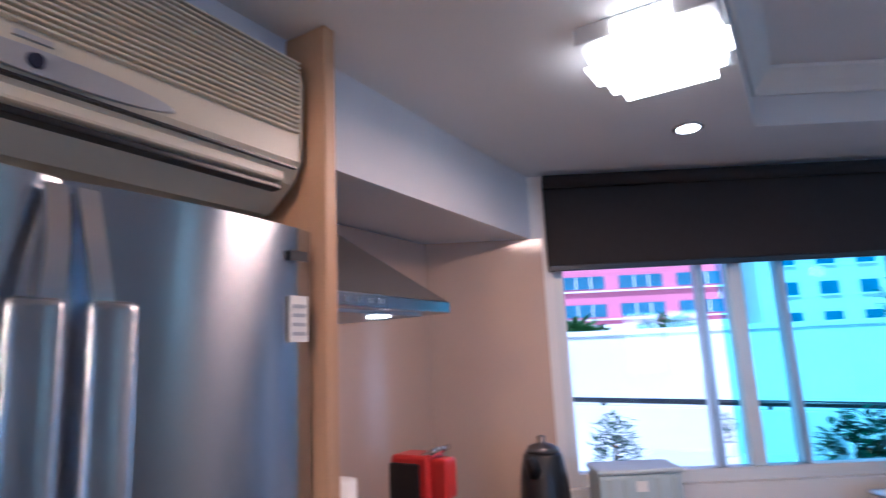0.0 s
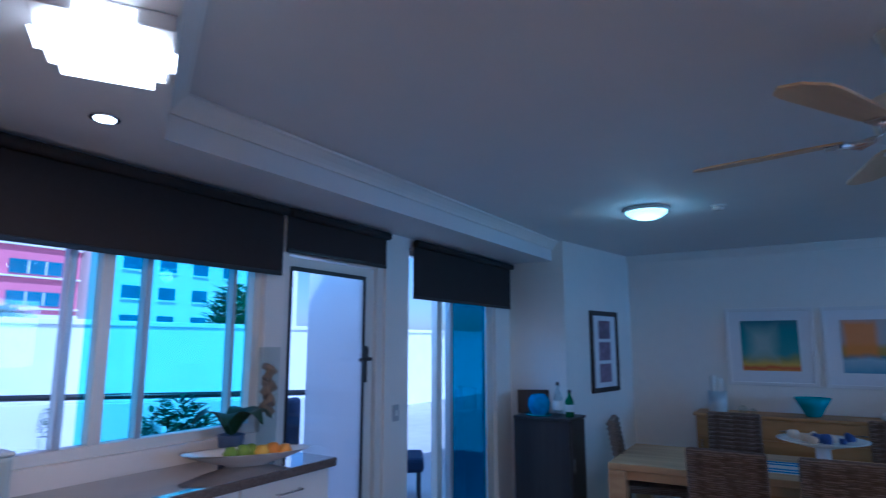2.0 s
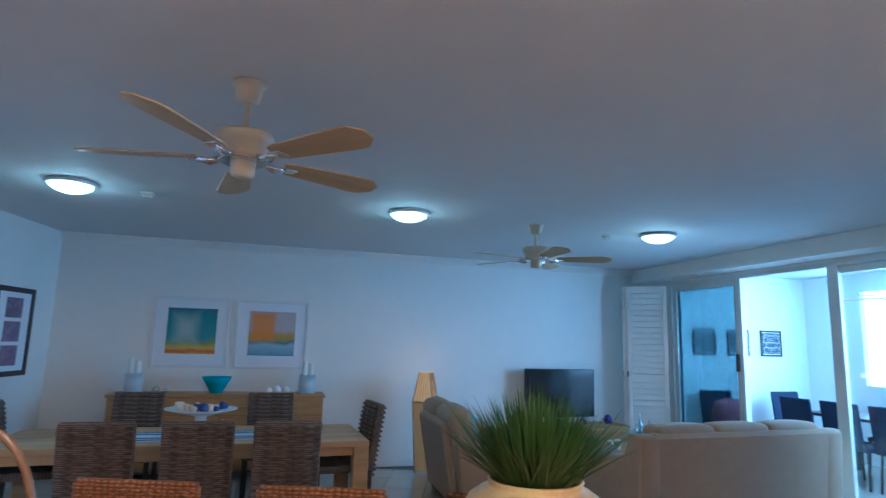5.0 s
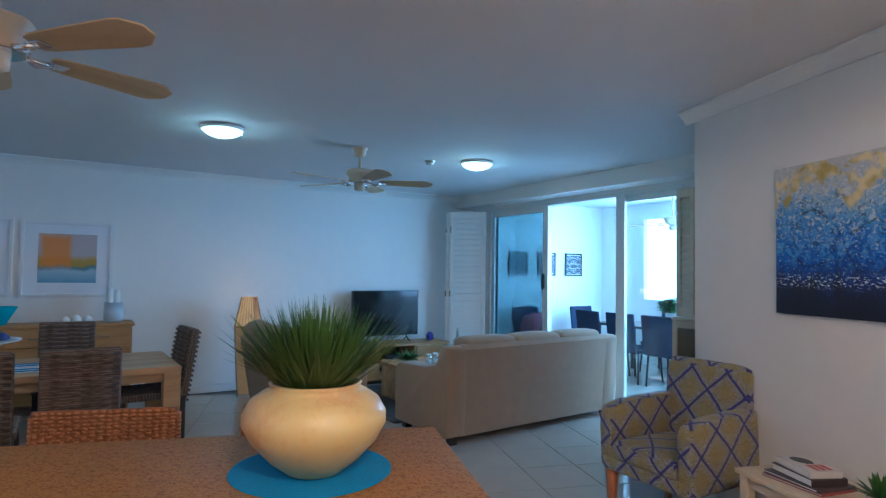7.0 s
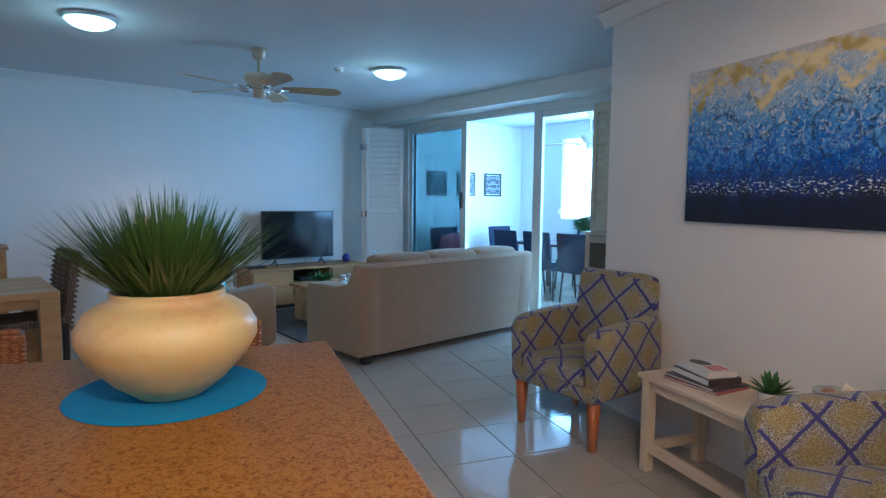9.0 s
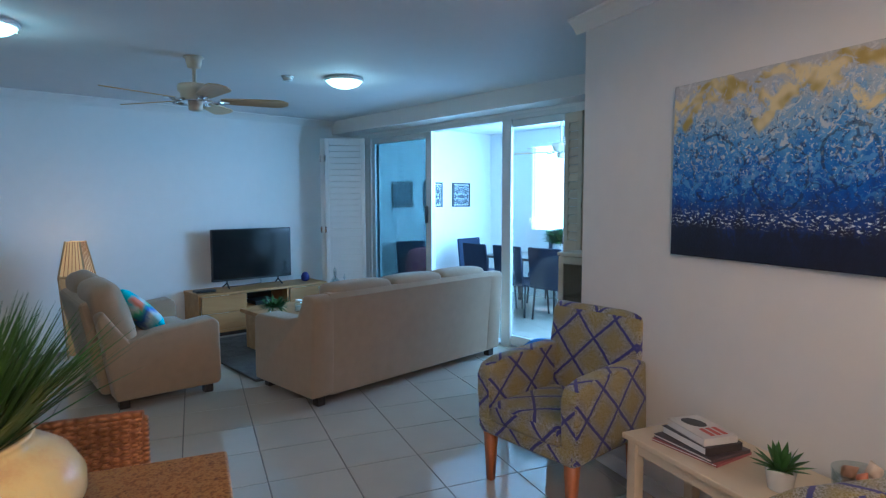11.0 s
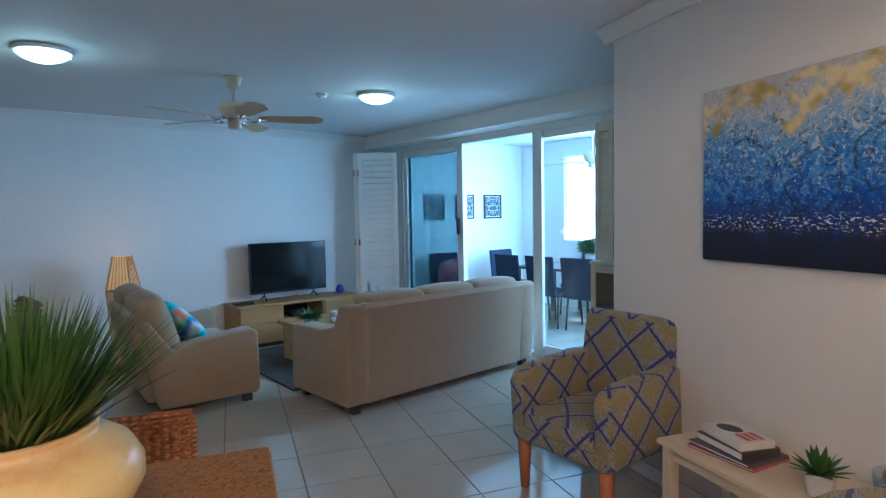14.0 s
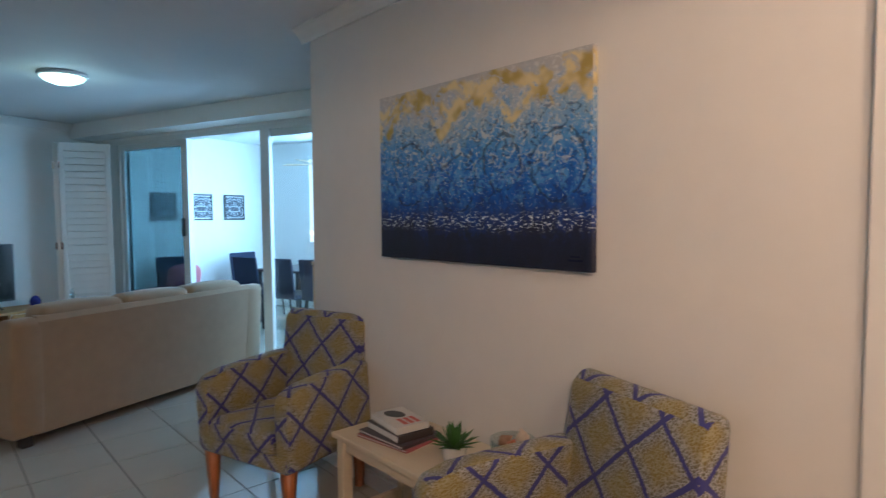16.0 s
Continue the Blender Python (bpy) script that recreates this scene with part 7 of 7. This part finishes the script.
def shell_dish():
    th = thing("glass_bowl", B @ pose(1.86, -3.40, 0.5005), "clear glass bowl of shells and coral", "bowl")
    part("glass", Mesh().lathe([(0.05, 0), (0.055, 0.004), (0.08, 0.07), (0.085, 0.13), (0.082, 0.13), (0.076, 0.07), (0.02, 0.008)], 24), GLASSWARE, th)
    rnd = random.Random(9)
    tints = [mat("brown_shell", (0.34, 0.20, 0.12), 0.4, noise_scale=20, noise_amount=0.3), mat("coral_shell", (0.55, 0.20, 0.10), 0.5, noise_scale=20, noise_amount=0.2), mat("cream_shell", (0.66, 0.56, 0.44), 0.5, noise_scale=20, noise_amount=0.2)]
    for k in range(12):
        s, a = rnd.uniform(0.016, 0.03), k * 2.1
        part("shell", Mesh().lathe([(0.002, -s), (s * 0.8, -s * 0.4), (s, 0.1 * s), (s * 0.5, s * 0.8), (0.002, s * 1.4)], 10, pose(0, 0, 0, rnd.uniform(0, 120), rnd.uniform(-50, 50))), tints[k % 3], th).location = (0.04 * math.cos(a), 0.04 * math.sin(a), 0.025 + 0.0095 * k)


shell_dish()


def glass_cabinet():
    th = thing("display_cabinet", pose(2.70, -6.02, 0), "cream wooden display cabinet with a glass door", "cabinet")
    part("carcass", Mesh().box(0, 0.025, 0, 0.40, 0, 1.05).box(0.475, 0.50, 0, 0.40, 0, 1.05).box(0.025, 0.475, 0, 0.02, 0, 1.05).box(0.025, 0.475, 0.02, 0.40, 0, 0.08), CREAM_WOOD, th)
    part("top", Mesh().box(-0.015, 0.515, 0, 0.42, 1.05, 1.08, 0.006), CREAM_WOOD, th)
    for z in (0.38, 0.70):
        part("glass_shelf", Mesh().box(0.025, 0.475, 0.02, 0.38, z, z + 0.008), GLASSWARE, th)
    d = part("door", Mesh().box(0, 0.05, 0.40, 0.42, 0.08, 1.045, 0.003).box(0.45, 0.50, 0.40, 0.42, 0.08, 1.045, 0.003).box(0.05, 0.45, 0.40, 0.42, 0.08, 0.14, 0.003).box(0.05, 0.45, 0.40, 0.42, 0.985, 1.045, 0.003), CREAM_WOOD, th)
    part("pane", Mesh().box(0.05, 0.45, 0.407, 0.412, 0.14, 0.985), GLASSWARE, d)
    part("handle", Mesh().tube([(0.475, 0.42, 0.55), (0.475, 0.45, 0.55), (0.475, 0.45, 0.68), (0.475, 0.42, 0.68)], 0.006), CHROME, d)


glass_cabinet()
pf = one("pouffe", soft_box(-0.24, 0.24, -0.24, 0.24, 0, 0.40, 0.08, 0.03), BLUE_CLOTH, pose(2.92, -5.15, 0, 0, 0, 20), "royal blue fabric pouffe by the sliding door", "pouffe")

# ---- sunroom ----
for k, (y, w) in enumerate(((-6.985, 0.385), (-7.59, 0.385), (-8.195, 0.385))):
    framed("picture", pose(XE - 0.002, y, 1.415, 0, 0, -90), w, 0.385, 0.026, DARK_FRAME, PAPER, [(-w / 2 + 0.035, w / 2 - 0.035, 0.035, 0.35, ETCHING)], "small dark frame with a pale fretwork print", group="sunroom etchings")
stb = thing("sunroom_table", pose(5.2, -8.02, 0, 0, 0, 1), "black sunroom dining table", "table")
part("tabletop", Mesh().box(-0.85, 0.85, -0.45, 0.45, 0.71, 0.745, 0.005), BLACK_WOOD, stb)
for x in (-0.78, 0.78):
    for y in (-0.39, 0.39):
        part("leg", Mesh().box(x - 0.03, x + 0.03, y - 0.03, y + 0.03, 0, 0.71, 0.004), BLACK_WOOD, stb)


def sling_chair():
    th = thing("sunroom_chair", pose(4.68, -7.60, 0, 0, 0, 183), "black woven sunroom chair with slim legs", "chair", "sunroom chairs")
    part("seat", Mesh().box(-0.24, 0.24, -0.23, 0.25, 0.40, 0.46, 0.015), NAVY, th)
    part("backrest", Mesh().box(-0.245, 0.245, -0.03, 0.0, 0.42, 0.94, 0.012, 2, pose(0, -0.20, 0.0, 7)), NAVY, th)
    for x in (-0.22, 0.22):
        for y in (-0.2, 0.22):
            part("leg", Mesh().tube([(x, y, 0.42), (x * 1.08, y * 1.15, 0)], 0.014, 8), BLACK, th)
    return th


sc = sling_chair()
for x, y, r in ((5.25, -7.58, 178), (5.80, -7.56, 174), (6.40, -8.02, 92), (4.7, -8.50, 0), (5.5, -8.50, 4)):
    copy_thing(sc, pose(x, y, 0, 0, 0, r))
ez = copy_thing(sc, pose(6.52, -6.90, 0, 0, 0, 84))
tagged(ez, "black woven easy chair by the sunroom wall", "chair", "sunroom chairs")
one("cushion", soft_box(-0.2, 0.2, -0.06, 0.06, 0, 0.36, 0.05, 0.04), PINK, pose(6.60, -6.88, 0.465, -12, 0, 84), "dusty pink cushion on the easy chair", "cushion")
shrub("sunroom_plant", pose(4.95, -8.0, 0.747) @ Matrix.Scale(0.6, 4), 0.62, "small bushy green plant in a white pot on the sunroom table", 220, 0.34, LEAF)

# ---- floor tiles ----
PITCH, U0, V0 = 0.432, 3.874, -2.612
rt = random.Random(4)


def tile_mesh(s):
    ms = Mesh().box(-s, s, -s, s, -0.006, 0.0)
    bmesh.ops.bevel(ms.bm, geom=[e for e in ms.bm.edges if all(v.co.z > -0.001 for v in e.verts)], offset=0.002, segments=1, affect="EDGES")
    me = bpy.data.meshes.new("tile")
    ms.bm.to_mesh(me)
    ms.bm.free()
    me.materials.append(TILE)
    return me


tm = tile_mesh(PITCH / 2 - 0.0028)
near, far = [], []
for i in range(-18, 22):
    for j in range(-20, 20):
        u, v = U0 + PITCH * (i + 0.5), V0 + PITCH * (j + 0.5)
        p = B @ Vector((u, v, 0))
        if not (-2.6 < p.x < XE - 0.05 and -8.95 < p.y < YN - 0.05):
            continue
        (near if (1.3 < p.x < 6.2 and -6.2 < p.y < -1.2 and len(near) < 300) else far).append((u, v, p))
for u, v, p in near:
    o = new("tile", tm)
    o.parent = floor
    o.matrix_basis = B @ pose(u, v, 0.0)
rest = Mesh()
s = PITCH / 2 - 0.0028
for u, v, p in far:
    q = [rest.bm.verts.new((u + a * s, v + b * s, 0.0)) for a, b in ((-1, -1), (1, -1), (1, 1), (-1, 1))]
    w = [rest.bm.verts.new((u + a * s, v + b * s, -0.006)) for a, b in ((-1, -1), (1, -1), (1, 1), (-1, 1))]
    rest.bm.faces.new(q)
    for k in range(4):
        rest.bm.faces.new((w[k], w[(k + 1) % 4], q[(k + 1) % 4], q[k]))
ro = part("tiles_far", rest, TILE, floor)
ro.matrix_basis = B
ro["kind"] = "stuff"
